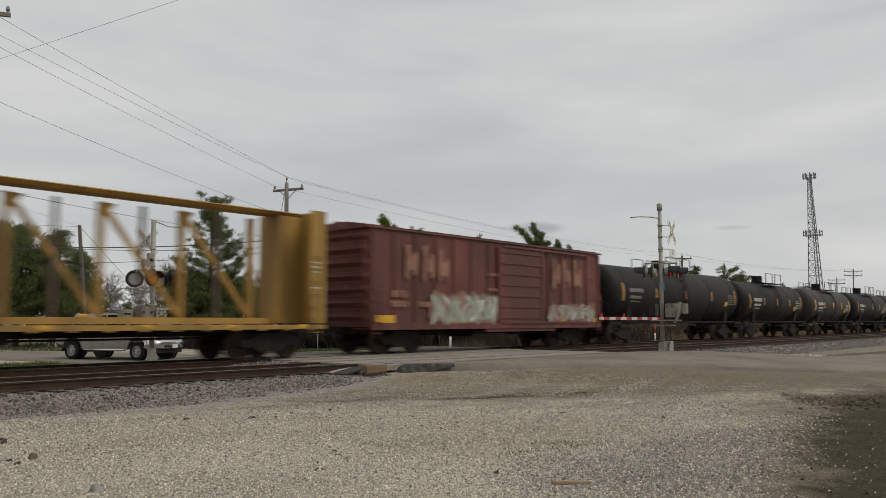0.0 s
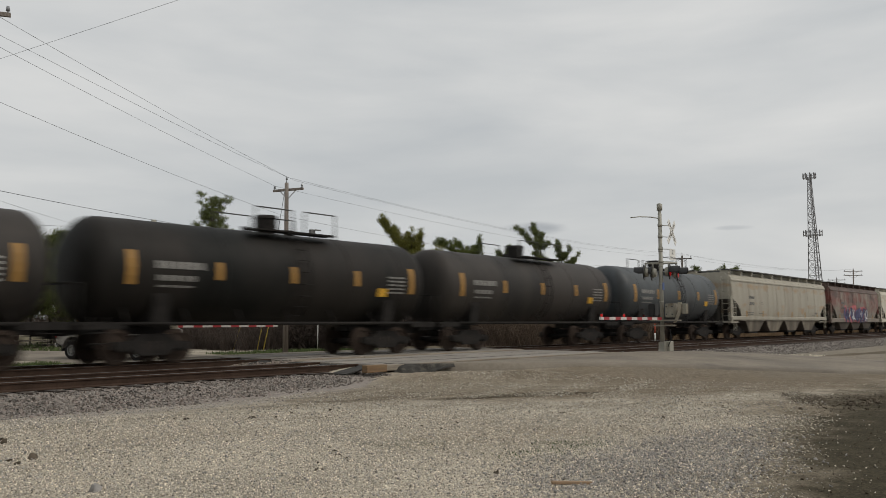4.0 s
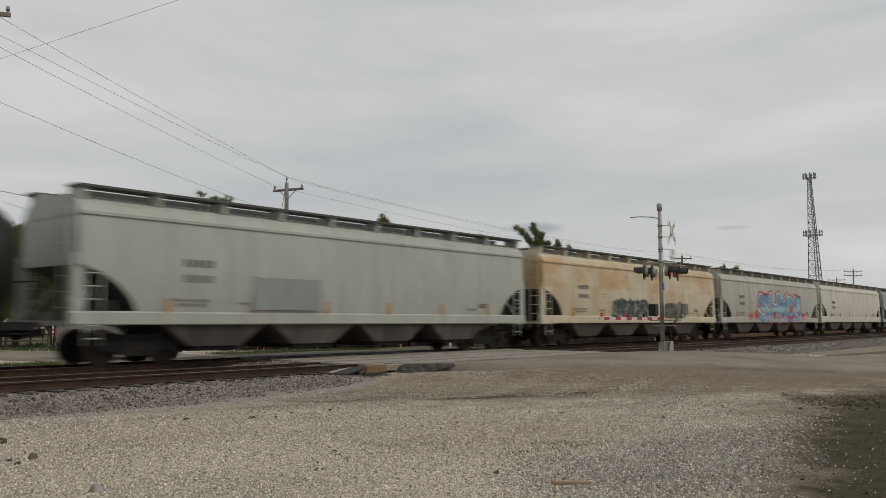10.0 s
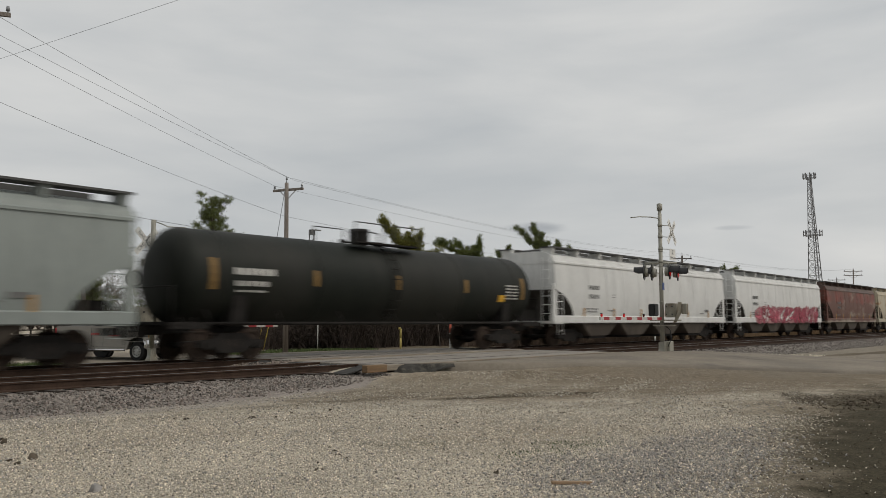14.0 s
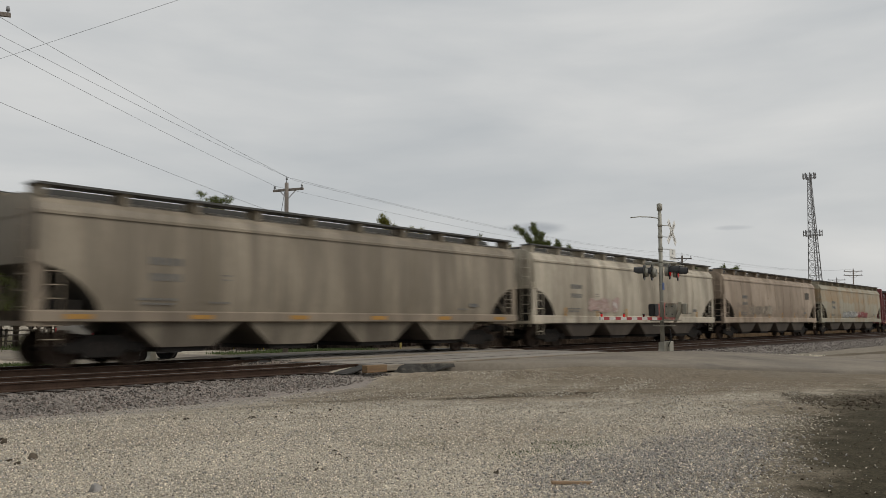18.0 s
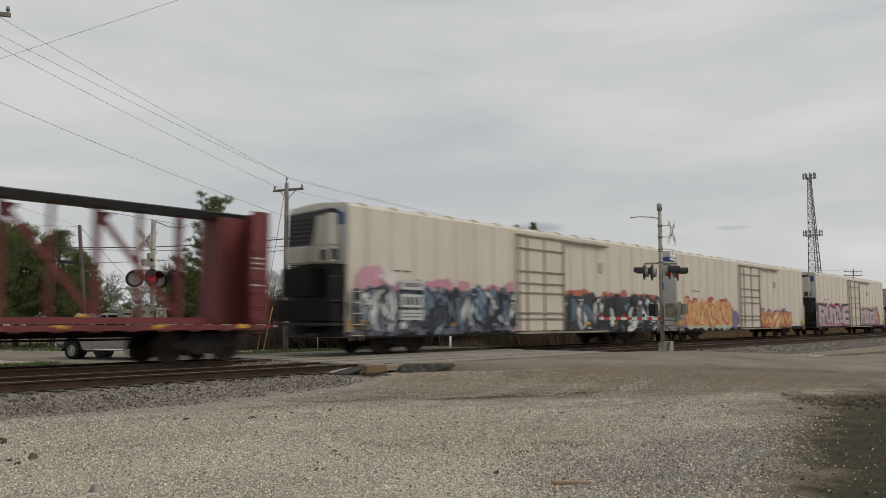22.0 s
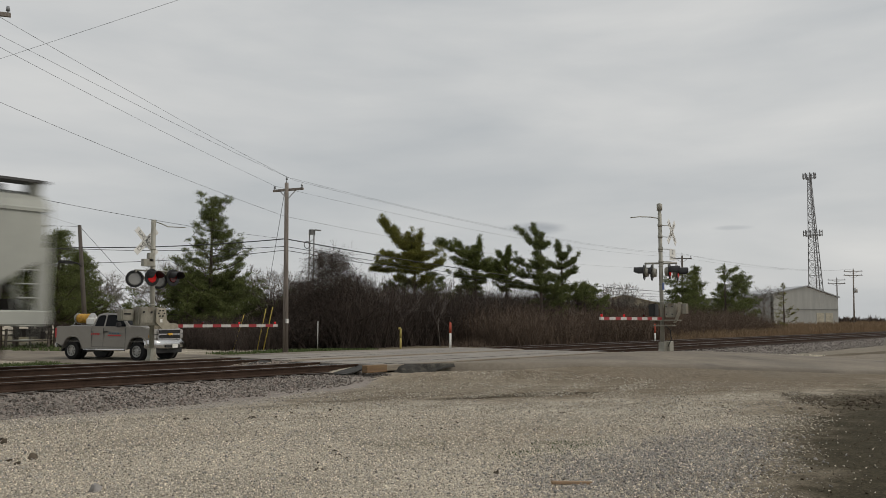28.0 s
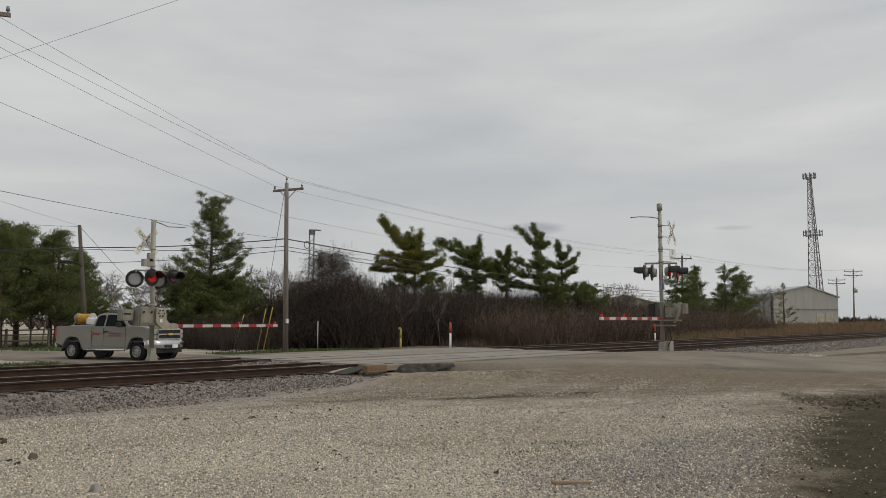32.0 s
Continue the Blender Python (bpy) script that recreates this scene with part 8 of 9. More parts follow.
    for k in range(8):
        a = 2 * math.pi * k / 8
        tube(bm, (0.155 * math.cos(a), -0.095, 0.155 * math.sin(a)), (0.155 * math.cos(a), 0.095, 0.155 * math.sin(a)), 0.03, 0.03, 8, True, 1)
    tube(bm, (0, -0.13, 0), (0, 0.13, 0), 0.075, 0.075, 14)
    rim = mesh_of("rim", bm, [alloy, trim])
    for x in (0, 3.645):
        for y in (-0.915, 0.915):
            w = part("wheel", tm, None, t, "", at=(x, y, 0.388))
            part("rim", rim, None, w)
    part("axle", tube(tube(B(), (0, -0.8, 0.388), (0, 0.8, 0.388), 0.06, 0.06, 8), (3.645, -0.8, 0.388), (3.645, 0.8, 0.388), 0.05, 0.05, 8), trim, t)
    part("chassis", box(B(), (1.75, 0, 0.56), (4.9, 0.9, 0.14)), trim, t)
    part("fuel_tank", box(B(), (1.1, -0.62, 0.46), (0.9, 0.5, 0.24)), trim, t)
    return t


TRUCK = pose(18.32, 33.80, 0, 0, 0, -73) @ Vector((-1.82, 0, 0))
pickup((TRUCK.x, TRUCK.y, -0.50), -73)
bed = pose(TRUCK.x, TRUCK.y, -0.50, 0, 0, -73)
reel = thing("hose_reel", "yellow hose wound on a steel reel", "hose reel", bed @ Vector((0.05, -0.35, 1.435)), turn=-73)
bm = B()
for k in range(7):
    tube(bm, (-0.36 + 0.1 * k, 0, 0.33), (-0.28 + 0.1 * k, 0, 0.33), 0.20 + 0.012 * (k % 2), 0.20, 20)
part("hose", bm, material("yellow_hose", (0.55, 0.30, 0.04), 0.6, 0, 0.2, 8.0), reel)
for x in (-0.42, 0.40):
    part("flange", tube(B(), (x - 0.02, 0, 0.33), (x + 0.02, 0, 0.33), 0.235, 0.235, 24), M_ALU, reel)
bm = B()
for y in (-0.25, 0.25):
    box(bm, (0, y, 0.02), (1.15, 0.05, 0.05))
    for x in (-0.48, 0.48):
        tube(bm, (x, y, 0.02), (x, 0, 0.33), 0.02, 0.02, 6)
part("stand", bm, M_ALU, reel)
tankbox = thing("spray_tank", "white plastic spray tank standing in the truck bed", "tank", bed @ Vector((0.68, -0.2, 1.435)), turn=-73)
bm = box(B(), (0, 0, 0.2), (0.62, 1.0, 0.40))
bmesh.ops.bevel(bm, geom=bm.edges[:], offset=0.08, segments=3, affect="EDGES")
part("tank", bm, M_WHITE, tankbox, "", True)


# ---- trees ----
M_BARK = material("pine_bark", (0.09, 0.07, 0.055), 0.95, 0, 0.3, 6.0, bump=0.5)
M_TWIG = material("bare_brown_twig", (0.064, 0.048, 0.039), 0.95, 0, 0.1, 6.0, island=0.5)
M_TWIG2 = material("grey_bare_branch", (0.17, 0.15, 0.13), 0.95, 0, 0.1, 6.0, island=0.4)
M_SAPLING = material("grey_brown_sapling", (0.125, 0.105, 0.09), 0.95, 0, 0.1, 6.0, island=0.4)
M_REED = material("dry_tan_grass", (0.225, 0.155, 0.092), 0.95, 0, 0.1, 6.0, island=0.45)
M_RUSSET = material("russet_brush_stem", (0.115, 0.082, 0.059), 0.95, 0, 0.1, 6.0, island=0.45)
M_GREEN = material("green_grass_blade", (0.075, 0.105, 0.032), 0.9, 0, 0.1, 6.0, island=0.4)


def needle_mat(name, col):
    m = material(name, col, 0.85, 0, 0.1, 3.0, island=0.5, spec=0.05)
    n, l = m.node_tree.nodes, m.node_tree.links
    b = n["Principled BSDF"]
    thin = n.new("ShaderNodeBsdfTranslucent")
    l.new(b.inputs["Base Color"].links[0].from_socket, thin.inputs["Color"])
    mix = n.new("ShaderNodeMixShader")
    mix.inputs["Fac"].default_value = 0.4
    l.new(b.outputs["BSDF"], mix.inputs[1]), l.new(thin.outputs["BSDF"], mix.inputs[2])
    l.new(mix.outputs["Shader"], n["Material Output"].inputs["Surface"])
    return m


M_NEEDLE = needle_mat("dark_green_needle", (0.138, 0.158, 0.062))
M_NEEDLE3 = needle_mat("mid_green_needle", (0.125, 0.145, 0.048))
M_NEEDLE2 = needle_mat("yellow_green_needle", (0.175, 0.172, 0.047))


def tufts(centres, spread, per, length, rng, up=0.35):
    """Sprays of thin needles about each centre: triangles."""
    n = len(centres) * per
    c = np.repeat(centres, per, axis=0) + rng.normal(size=(n, 3)) * np.repeat(spread, per, axis=0)
    d = rng.normal(size=(n, 3))
    d[:, 2] = np.abs(d[:, 2]) * 0.6 + up
    d /= np.linalg.norm(d, axis=1)[:, None]
    s = np.cross(d, rng.normal(size=(n, 3)))
    s /= np.linalg.norm(s, axis=1)[:, None]
    L = length * rng.uniform(0.6, 1.3, (n, 1))
    v = np.stack([c - s * L * 0.12, c + s * L * 0.12, c + d * L], 1)
    return v.reshape(-1, 3), np.arange(3 * n).reshape(-1, 3)


def conifer(label, at, height, width, seed, clear=0.12, limbs=60, clump=0.34, pads=False, mat=None, lean=(0, 0), gap=0.0, tip=0.12, per=26, cone=0.95):
    """A pine: tapered trunk, drooping limbs, needle sprays towards the limb ends."""
    rng = np.random.RandomState(seed)
    t = thing("pine_tree", label, "tree", at, "pine trees")
    top = np.array([lean[0], lean[1], height])
    bm = B()
    n = 6
    for k in range(n):
        a, b = k / n, (k + 1) / n
        tube(bm, top * a + (0, 0, -0.2 if k == 0 else 0), top * b, 0.025 * height * (1 - a) * 0.8 + 0.02, 0.025 * height * (1 - b) * 0.8 + 0.02, 8, False)
    part("trunk", bm, M_BARK, t)
    p0, p1, r0, cen, spr = [], [], [], [], []
    side_bias = rng.uniform(0, 6.28)
    for k in range(limbs):
        u = clear + (1 - clear) * ((k + rng.uniform(0, 1)) / limbs) ** 0.9
        if pads:
            u = clear + (1 - clear) * (round((u - clear) / (1 - clear) * 7) + rng.normal() * 0.16) / 7.6
        if gap and rng.uniform() < gap:
            continue
        env = (1 - u) ** cone + 0.04 if not pads else 0.22 + 0.78 * (1 - u) ** 0.6
        L = width * 0.5 * max(tip, env) * rng.choice((0.5, 0.75, 0.95, 1.15)) * rng.uniform(0.9, 1.1)
        a = rng.uniform(0, 6.283)
        if pads and rng.uniform() < 0.4:
            a = side_bias + rng.normal() * 0.6
            L *= 1.25
        b = top * u
        rise = L * (0.10 + 0.45 * u) if not pads else rng.uniform(0.05, 0.35) * L
        e = b + np.array([math.cos(a) * L, math.sin(a) * L, rise])
        mid = (b + e) / 2 - (0, 0, 0.10 * L)
        p0 += [b, mid]
        p1 += [mid, e]
        r0 += [0.012 * height * (1 - u) * 0.5 + 0.012] * 2
        side = np.array([-math.sin(a), math.cos(a), 0])
        m = max(3, int(L / clump * 2.7))
        for j in range(m):
            f = 0.30 + 0.74 * rng.uniform() ** 0.75
            lateral = rng.uniform(-1, 1) * (0.34 * L * (1.12 - f) + 0.10)
            q = b + (e - b) * f + side * lateral + (0, 0, -0.16 * L * f * (1 - f) * 2 + 0.14 * L * f ** 3 + rng.normal() * 0.05)
            cen.append(q)
            spr.append([clump * 0.29, clump * 0.29, clump * (0.13 if pads else 0.16)])
    for j in range(8):
        cen.append(top - (0, 0, 0.09 * j * height * 0.12))
        spr.append([0.05 + 0.02 * j] * 2 + [0.12])
    r0 = np.array(r0)
    v, f = cones(np.array(p0), np.array(p1), r0, r0 * 0.6)
    mass("branchwork", v, f, M_BARK, t, kind="stuff")
    v, f = tufts(np.array(cen), np.array(spr), int(per * 2.1), 0.155, rng)
    mass("crown", v, f, mat or M_NEEDLE, t)
    return t


def bare_tree(label, at, height, seed, spread=0.55, depth=6, r=0.09, mat=None, name="bare_tree", start=0.25):
    rng = np.random.RandomState(seed)
    t = thing(name, label, "tree", at, "bare trees")
    seg = []

    def grow(p, d, L, rad, level):
        e = p + d * L
        seg.append((p, e, rad, rad * 0.72, level))
        if level == 0 or rad < 0.004:
            return
        for k in range(rng.randint(2, 4)):
            nd = d + rng.normal(size=3) * spread
            nd[2] += 0.12
            nd /= np.linalg.norm(nd)
            q = p + (e - p) * rng.uniform(0.6, 1.0)
            grow(q, nd, L * rng.uniform(0.62, 0.88), rad * 0.66, level - 1)

    grow(np.array([0, 0, -0.2]), np.array([rng.normal() * 0.06, rng.normal() * 0.06, 1.0]), height * start, r, depth)
    thick = [s for s in seg if s[4] >= depth - 1]
    thin = [s for s in seg if s[4] < depth - 1]
    bm = B()
    for a, b, ra, rb, _ in thick:
        tube(bm, a, b, ra, rb, 7, False)
    part("trunk", bm, mat or M_TWIG2, t)
    v, f = cones(np.array([s[0] for s in thin]), np.array([s[1] for s in thin]), np.maximum(0.011, np.array([s[2] for s in thin])), np.maximum(0.007, np.array([s[3] for s in thin])))
    mass("branchwork", v, f, mat or M_TWIG2, t, kind="stuff")
    return t


def gz(x, y):
    return ground_z(x, y) - 0.02


def stand(x, y):
    return (x, y, gz(x, y))


conifer("tall dark green pine with upswept boughs", stand(32.6, 48.5), 9.9, 7.4, 11, 0.30, 92, 0.46, tip=0.27, per=24, cone=0.8)
conifer("low spreading dark green pine behind the road", stand(31.4, 49.4), 4.8, 8.4, 12, 0.10, 84, 0.5, True, per=26)
conifer("low spreading dark green pine behind the road", stand(33.4, 48.0), 4.7, 8.0, 13, 0.10, 84, 0.5, True, per=26)
for k, (x, y, hh, w) in enumerate(((23.2, 56.4, 8.9, 7.4), (20.9, 53.4, 8.2, 7.2), (24.6, 53.8, 8.6, 6.8), (27.4, 57.0, 7.4, 5.6), (29.8, 61.2, 7.8, 4.6), (19.0, 57.8, 9.6, 7.5), (24.6, 60.0, 9.6, 6.6), (22.0, 56.0, 9.2, 7.0), (27.0, 60.0, 9.0, 6.0))):
    conifer("dense dark green pine with bare lower trunk", stand(x, y), hh * 0.87, w, 20 + k, 0.22, 84, 0.55, False, per=20, tip=0.12, cone=0.68)
ALONG, ACROSS = np.array([0.64, -0.77, 0.0]), np.array([0.77, 0.64, 0.0])


def bough_pine(label, at, height, boughs, seed, mat, lean=0.0):
    """An old pine: a bare trunk that carries flat pads of needles on a few long boughs (start, reach along the line, end height, thickness)."""
    rng = np.random.RandomState(seed)
    t = thing("pine_tree", label, "tree", at, "pine trees")
    bm = B()
    for k in range(6):
        a, b = k / 6, (k + 1) / 6
        tube(bm, Vector(ALONG * lean * a * a) + Vector((0, 0, height * a - (0.2 if k == 0 else 0))), Vector(ALONG * lean * b * b) + Vector((0, 0, height * b)), 0.17 * (1 - a) + 0.03, 0.17 * (1 - b) + 0.03, 8, False)
    part("trunk", bm, M_BARK, t)
    p0, p1, r0, cen, spr = [], [], [], [], []
    for z0, reach, z1, fat in boughs:
        turns = [(1.0, rng.normal() * 0.35)] + [(rng.uniform(0.3, 0.6), rng.choice((-1, 1)) * rng.uniform(0.9, 1.4)) for _ in range(2)]
        for size, swing in turns:
            b = ALONG * lean * (z0 / height) ** 2 + np.array([0, 0, z0])
            d = ALONG * reach * math.cos(swing) * size + ACROSS * abs(reach) * math.sin(swing) * size
            e = b + d + np.array([0, 0, (z1 - z0) * size])
            L = float(np.linalg.norm(e - b))
            fat = fat * 1.15 if size == 1.0 else fat * 0.9
            c = (b + e) / 2 + np.array([0, 0, -0.02 * L + rng.normal() * 0.08 * L])
            pts = [(1 - u) ** 2 * b + 2 * u * (1 - u) * c + u * u * e for u in np.linspace(0, 1, 7)]
            p0 += pts[:-1]
            p1 += pts[1:]
            r0 += list(np.linspace(0.06, 0.02, 6))
            side = np.cross((e - b) / L, (0, 0, 1.0))
            for j in range(max(8, int(L * 12 * fat / 0.4))):
                u = 0.22 + 0.80 * rng.uniform() ** 0.9
                q = (1 - u) ** 2 * b + 2 * u * (1 - u) * c + u * u * e
                lump = fat * (0.8 + 0.2 * math.sin(9 * u + seed + z0 * 3)) * (1.15 - 0.5 * u) * rng.uniform(0.6, 1.2)
                q = q + side * rng.normal() * lump * 1.0 + np.array([0, 0, abs(rng.normal()) * lump * 0.34 - 0.06])
                cen.append(q)
                spr.append([0.16, 0.16, 0.06])
            for j in range(int(L * 5)):
                u = rng.uniform(0.3, 1.0)
                q = (1 - u) ** 2 * b + 2 * u * (1 - u) * c + u * u * e
                way = (e - b) / L * rng.uniform(0.2, 1.0) + side * rng.normal() * 0.8 + np.array([0, 0, rng.uniform(-0.15, 0.8)])
                tip = q + way / np.linalg.norm(way) * rng.uniform(0.3, 0.8) * (0.7 + fat)
                p0.append(q), p1.append(tip), r0.append(0.018)
                for f in (0.55, 0.75, 0.9, 1.0):
                    cen.append(q + (tip - q) * f + rng.normal(size=3) * 0.05)
                    spr.append([0.10, 0.10, 0.08])
    r0 = np.array(r0)
    v, f = cones(np.array(p0), np.array(p1), r0, r0 * 0.75)
    mass("branchwork", v, f, M_BARK, t, kind="stuff")
    v, f = tufts(np.array(cen), np.array(spr), 40, 0.16, rng, 0.5)
    mass("crown", v, f, mat, t)
    return t


bough_pine("yellow-green pine with a bough swept upward", stand(46.6, 42.3), 7.7, ((6.1, -2.5, 9.4, 0.40), (6.6, -1.6, 8.7, 0.36), (6.4, 0.4, 8.3, 0.45), (6.2, 1.6, 6.9, 0.42), (6.1, -3.3, 7.1, 0.30), (5.8, -2.9, 6.3, 0.30), (5.5, -3.2, 5.7, 0.30), (5.5, -1.0, 5.8, 0.40), (5.4, 2.2, 6.4, 0.40), (4.6, -1.4, 5.0, 0.35), (4.4, 1.0, 4.9, 0.4)), 31, M_NEEDLE2)
bough_pine("green pine with level boughs and ragged top", stand(51.8, 40.4), 7.4, ((6.3, -2.9, 7.8, 0.36), (6.5, -1.6, 7.9, 0.34), (6.4, 0.3, 7.8, 0.45), (5.9, -1.6, 6.3, 0.4), (5.8, 0.9, 6.4, 0.4), (5.2, 1.5, 5.3, 0.42), (5.0, -1.8, 5.3, 0.4), (4.7, 0.6, 4.9, 0.45), (4.2, -0.9, 4.4, 0.4)), 32, M_NEEDLE3)
bough_pine("green pine with one long bough to the side", stand(56.8, 41.0), 7.3, ((5.5, -3.3, 7.6, 0.30), (5.2, -2.4, 6.2, 0.28), (6.5, 0.2, 7.7, 0.42), (6.2, -0.6, 7.4, 0.35), (5.8, 0.9, 6.2, 0.35), (5.0, -1.0, 5.3, 0.35), (4.6, 0.8, 4.9, 0.35), (4.3, -0.5, 4.5, 0.35)), 33, M_NEEDLE3)
bough_pine("tall ragged green pine above the thicket", stand(55.9, 36.9), 8.8, ((7.5, -1.6, 9.0, 0.34), (8.0, -0.7, 9.4, 0.36), (7.6, 0.5, 8.0, 0.35), (6.6, -0.6, 7.2, 0.3), (6.0, -1.9, 6.6, 0.34), (5.7, 0.6, 6.2, 0.34), (5.2, -2.1, 5.5, 0.38), (4.8, 0.8, 5.2, 0.4), (4.3, -2.7, 4.6, 0.42), (4.1, 1.2, 4.4, 0.42)), 34, M_NEEDLE)
bough_pine("green pine with spreading lower boughs", stand(60.2, 37.6), 7.6, ((7.0, -0.5, 8.0, 0.34), (6.8, 0.5, 7.6, 0.34), (6.2, 1.1, 6.9, 0.34), (6.1, -1.5, 6.7, 0.34), (5.3, 1.1, 5.9, 0.36), (5.0, -1.4, 5.3, 0.38), (4.3, 2.6, 4.5, 0.40), (4.1, -1.5, 4.4, 0.42), (3.6, 1.5, 3.7, 0.45)), 35, M_NEEDLE)
for k, (x, y, hh, w) in enumerate(((57.4, 37.8, 4.4, 5.0), (62.6, 36.8, 4.6, 5.4), (49.3, 43.4, 5.6, 5.0), (53.6, 42.8, 5.2, 4.6), (65.6, 38.4, 5.0, 5.0), (46.2, 43.6, 5.2, 4.4))):
    conifer("low dark green pine in the thicket", stand(x, y), hh, w, 44 + k, 0.2, 46, 0.44, True, None, per=22)
for k, (x, y, hh, w) in enumerate(((88.0, 39.9, 7.6, 6.4), (91.8, 39.2, 8.2, 6.2), (98.9, 38.5, 8.8, 6.4), (105.3, 38.8, 7.8, 5.8), (95.4, 41.0, 6.4, 6.0), (102.5, 40.4, 6.6, 5.5))):
    conifer("dark pine beyond the field", stand(x, y), hh * 0.96, w, 51 + k, 0.08, 66, 0.62, k % 2 == 0, None, per=32)
conifer("thin scraggly pine in the dry grass", stand(113.9, 36.4), 6.8, 4.6, 61, 0.1, 38, 0.35, False, M_NEEDLE2, (0, 0), 0.3, per=9)


def tangle(label, at, height, width, seed, n=1500):
    """A tree overgrown by leafless vines: crooked limbs in a dense dark net of twigs."""
    rng = np.random.RandomState(seed)
    t = thing("vine_tree", label, "tree", at, "bare trees")
    bm = B()
    for k in range(5):
        p = Vector((rng.normal() * 0.25, rng.normal() * 0.25, -0.2))
        d = Vector((rng.normal() * 0.35, rng.normal() * 0.35, 1)).normalized()
        r = 0.11
        for i in range(7):
            q = p + d * height / 7.5
            tube(bm, p, q, r, r * 0.78, 6, False)
            p, r = q, r * 0.78
            d = (d + Vector((rng.normal(), rng.normal(), rng.normal() * 0.4)) * 0.35).normalized()
            d.z = max(d.z, 0.35)
    part("trunk", bm, M_TWIG, t)
    p0, p1 = [], []
    for k in range(n):
        u = rng.uniform() ** 0.8
        z = height * (0.12 + 0.85 * u)
        rad = width * 0.5 * (1.0 - 0.62 * u) * math.sqrt(rng.uniform())
        a = rng.uniform(0, 6.283)
        p = np.array([rad * math.cos(a), rad * math.sin(a), z])
        d = rng.normal(size=3)
        d[2] = d[2] * 0.6 - 0.1
        for i in range(4):
            d /= np.linalg.norm(d)
            q = p + d * rng.uniform(0.15, 0.4)
            p0.append(p), p1.append(q)
            p = q
            d = d + rng.normal(size=3) * 0.5 - (0, 0, 0.22)
    p0, p1 = np.array(p0), np.array(p1)
    r = np.full(len(p0), 0.0072)
    v, f = blades(p0, p1, r, r * 0.8)
    mass("vine_net", v, f, M_TWIG, t, kind="stuff")


tangle("dark bare tree overgrown with leafless vines", stand(35.4, 39.4), 6.3, 5.4, 71, 4200)
tangle("dark bare tree overgrown with leafless vines", stand(33.4, 39.8), 4.4, 4.0, 72, 2200)
tangle("dark bare tree overgrown with leafless vines", stand(37.6, 39.8), 4.9, 4.2, 73, 2500)
for k, (x, y, hh) in enumerate(((30.0, 68.0, 8.0), (34.0, 66.0, 7.0), (38.5, 62.0, 9.0), (37.0, 52.0, 7.0), (39.0, 50.0, 7.5), (35.5, 50.5, 6.5), (76.0, 41.0, 6.5), (72.0, 42.0, 6.0), (69.0, 44.0, 6.8), (80.0, 41.5, 5.5), (108.0, 37.5, 7.6), (34.0, 57.0, 7.5), (26.5, 62.0, 7.0), (28.0, 58.0, 6.5), (31.5, 55.0, 6.0), (36.0, 58.0, 7.5), (41.0, 56.0, 8.0), (74.0, 39.5, 6.6), (66.0, 40.0, 6.2), (42.5, 47.0, 6.4), (45.0, 46.0, 6.2), (49.0, 45.5, 6.0), (52.5, 45.0, 6.2), (56.0, 44.0, 5.8), (59.5, 43.0, 6.0), (63.5, 41.0, 5.6))):
    bare_tree("grey bare leafless tree", stand(x, y), hh, 80 + k, 0.42, 7, 0.075, None, "bare_tree", 0.27)
for k, (x, y, hh) in enumerate(((42.0, 35.8, 4.2), (39.2, 37.0, 4.0), (58.5, 35.6, 4.0))):
    bare_tree("thin grey-brown sapling at the thicket's edge", stand(x, y), hh, 120 + k, 0.36, 7, 0.035, M_SAPLING, "bare_tree", 0.3)


# thickets and dry grass
def thicket(name, n, region, hmin, hmax, per, mat, seed, label, r=0.011, category="thicket", splay=0.7, twigs=3):
    rng = np.random.RandomState(seed)
    base = np.array([region(rng) for _ in range(n)])
    p0s, p1s, r0s, r1s = [], [], [], []
    for x, y, k in base:
        z = gz(x, y)
        H = (hmin + (hmax - hmin) * rng.uniform()) * k
        m = per
        a = rng.uniform(0, 6.283, m)
        d = np.stack([np.cos(a) * splay * rng.uniform(0.1, 1, m), np.sin(a) * splay * rng.uniform(0.1, 1, m), np.ones(m)], 1)
        L = H * rng.uniform(0.55, 1.0, (m, 1))
        o = np.array([x, y, z]) + rng.normal(size=(m, 3)) * [0.12, 0.12, 0]
        e = o + d / np.linalg.norm(d, axis=1)[:, None] * L
        p0s.append(o), p1s.append(e), r0s.append(np.full(m, r * 1.5)), r1s.append(np.full(m, r * 0.7))
        for _ in range(twigs):
            f = rng.uniform(0.3, 0.95, (m, 1))
            q = o + (e - o) * f
            dd = rng.normal(size=(m, 3)) * 0.8 + d * 0.7
            p0s.append(q), p1s.append(q + dd / np.linalg.norm(dd, axis=1)[:, None] * L * rng.uniform(0.15, 0.45, (m, 1))), r0s.append(np.full(m, r)), r1s.append(np.full(m, r * 0.5))
    v, f = blades(np.concatenate(p0s), np.concatenate(p1s), 1.25 * np.concatenate(r0s), 1.25 * np.concatenate(r1s))
    return mass(name, v, f, mat, None, label, category, "stuff")


def hedge(x0, x1, y0, y1, k0=1.0, k1=1.0):
    def f(rng):
        u = rng.uniform()
        return x0 + (x1 - x0) * u, y0 + (y1 - y0) * rng.uniform() ** 0.8, k0 + (k1 - k0) * u
    return f


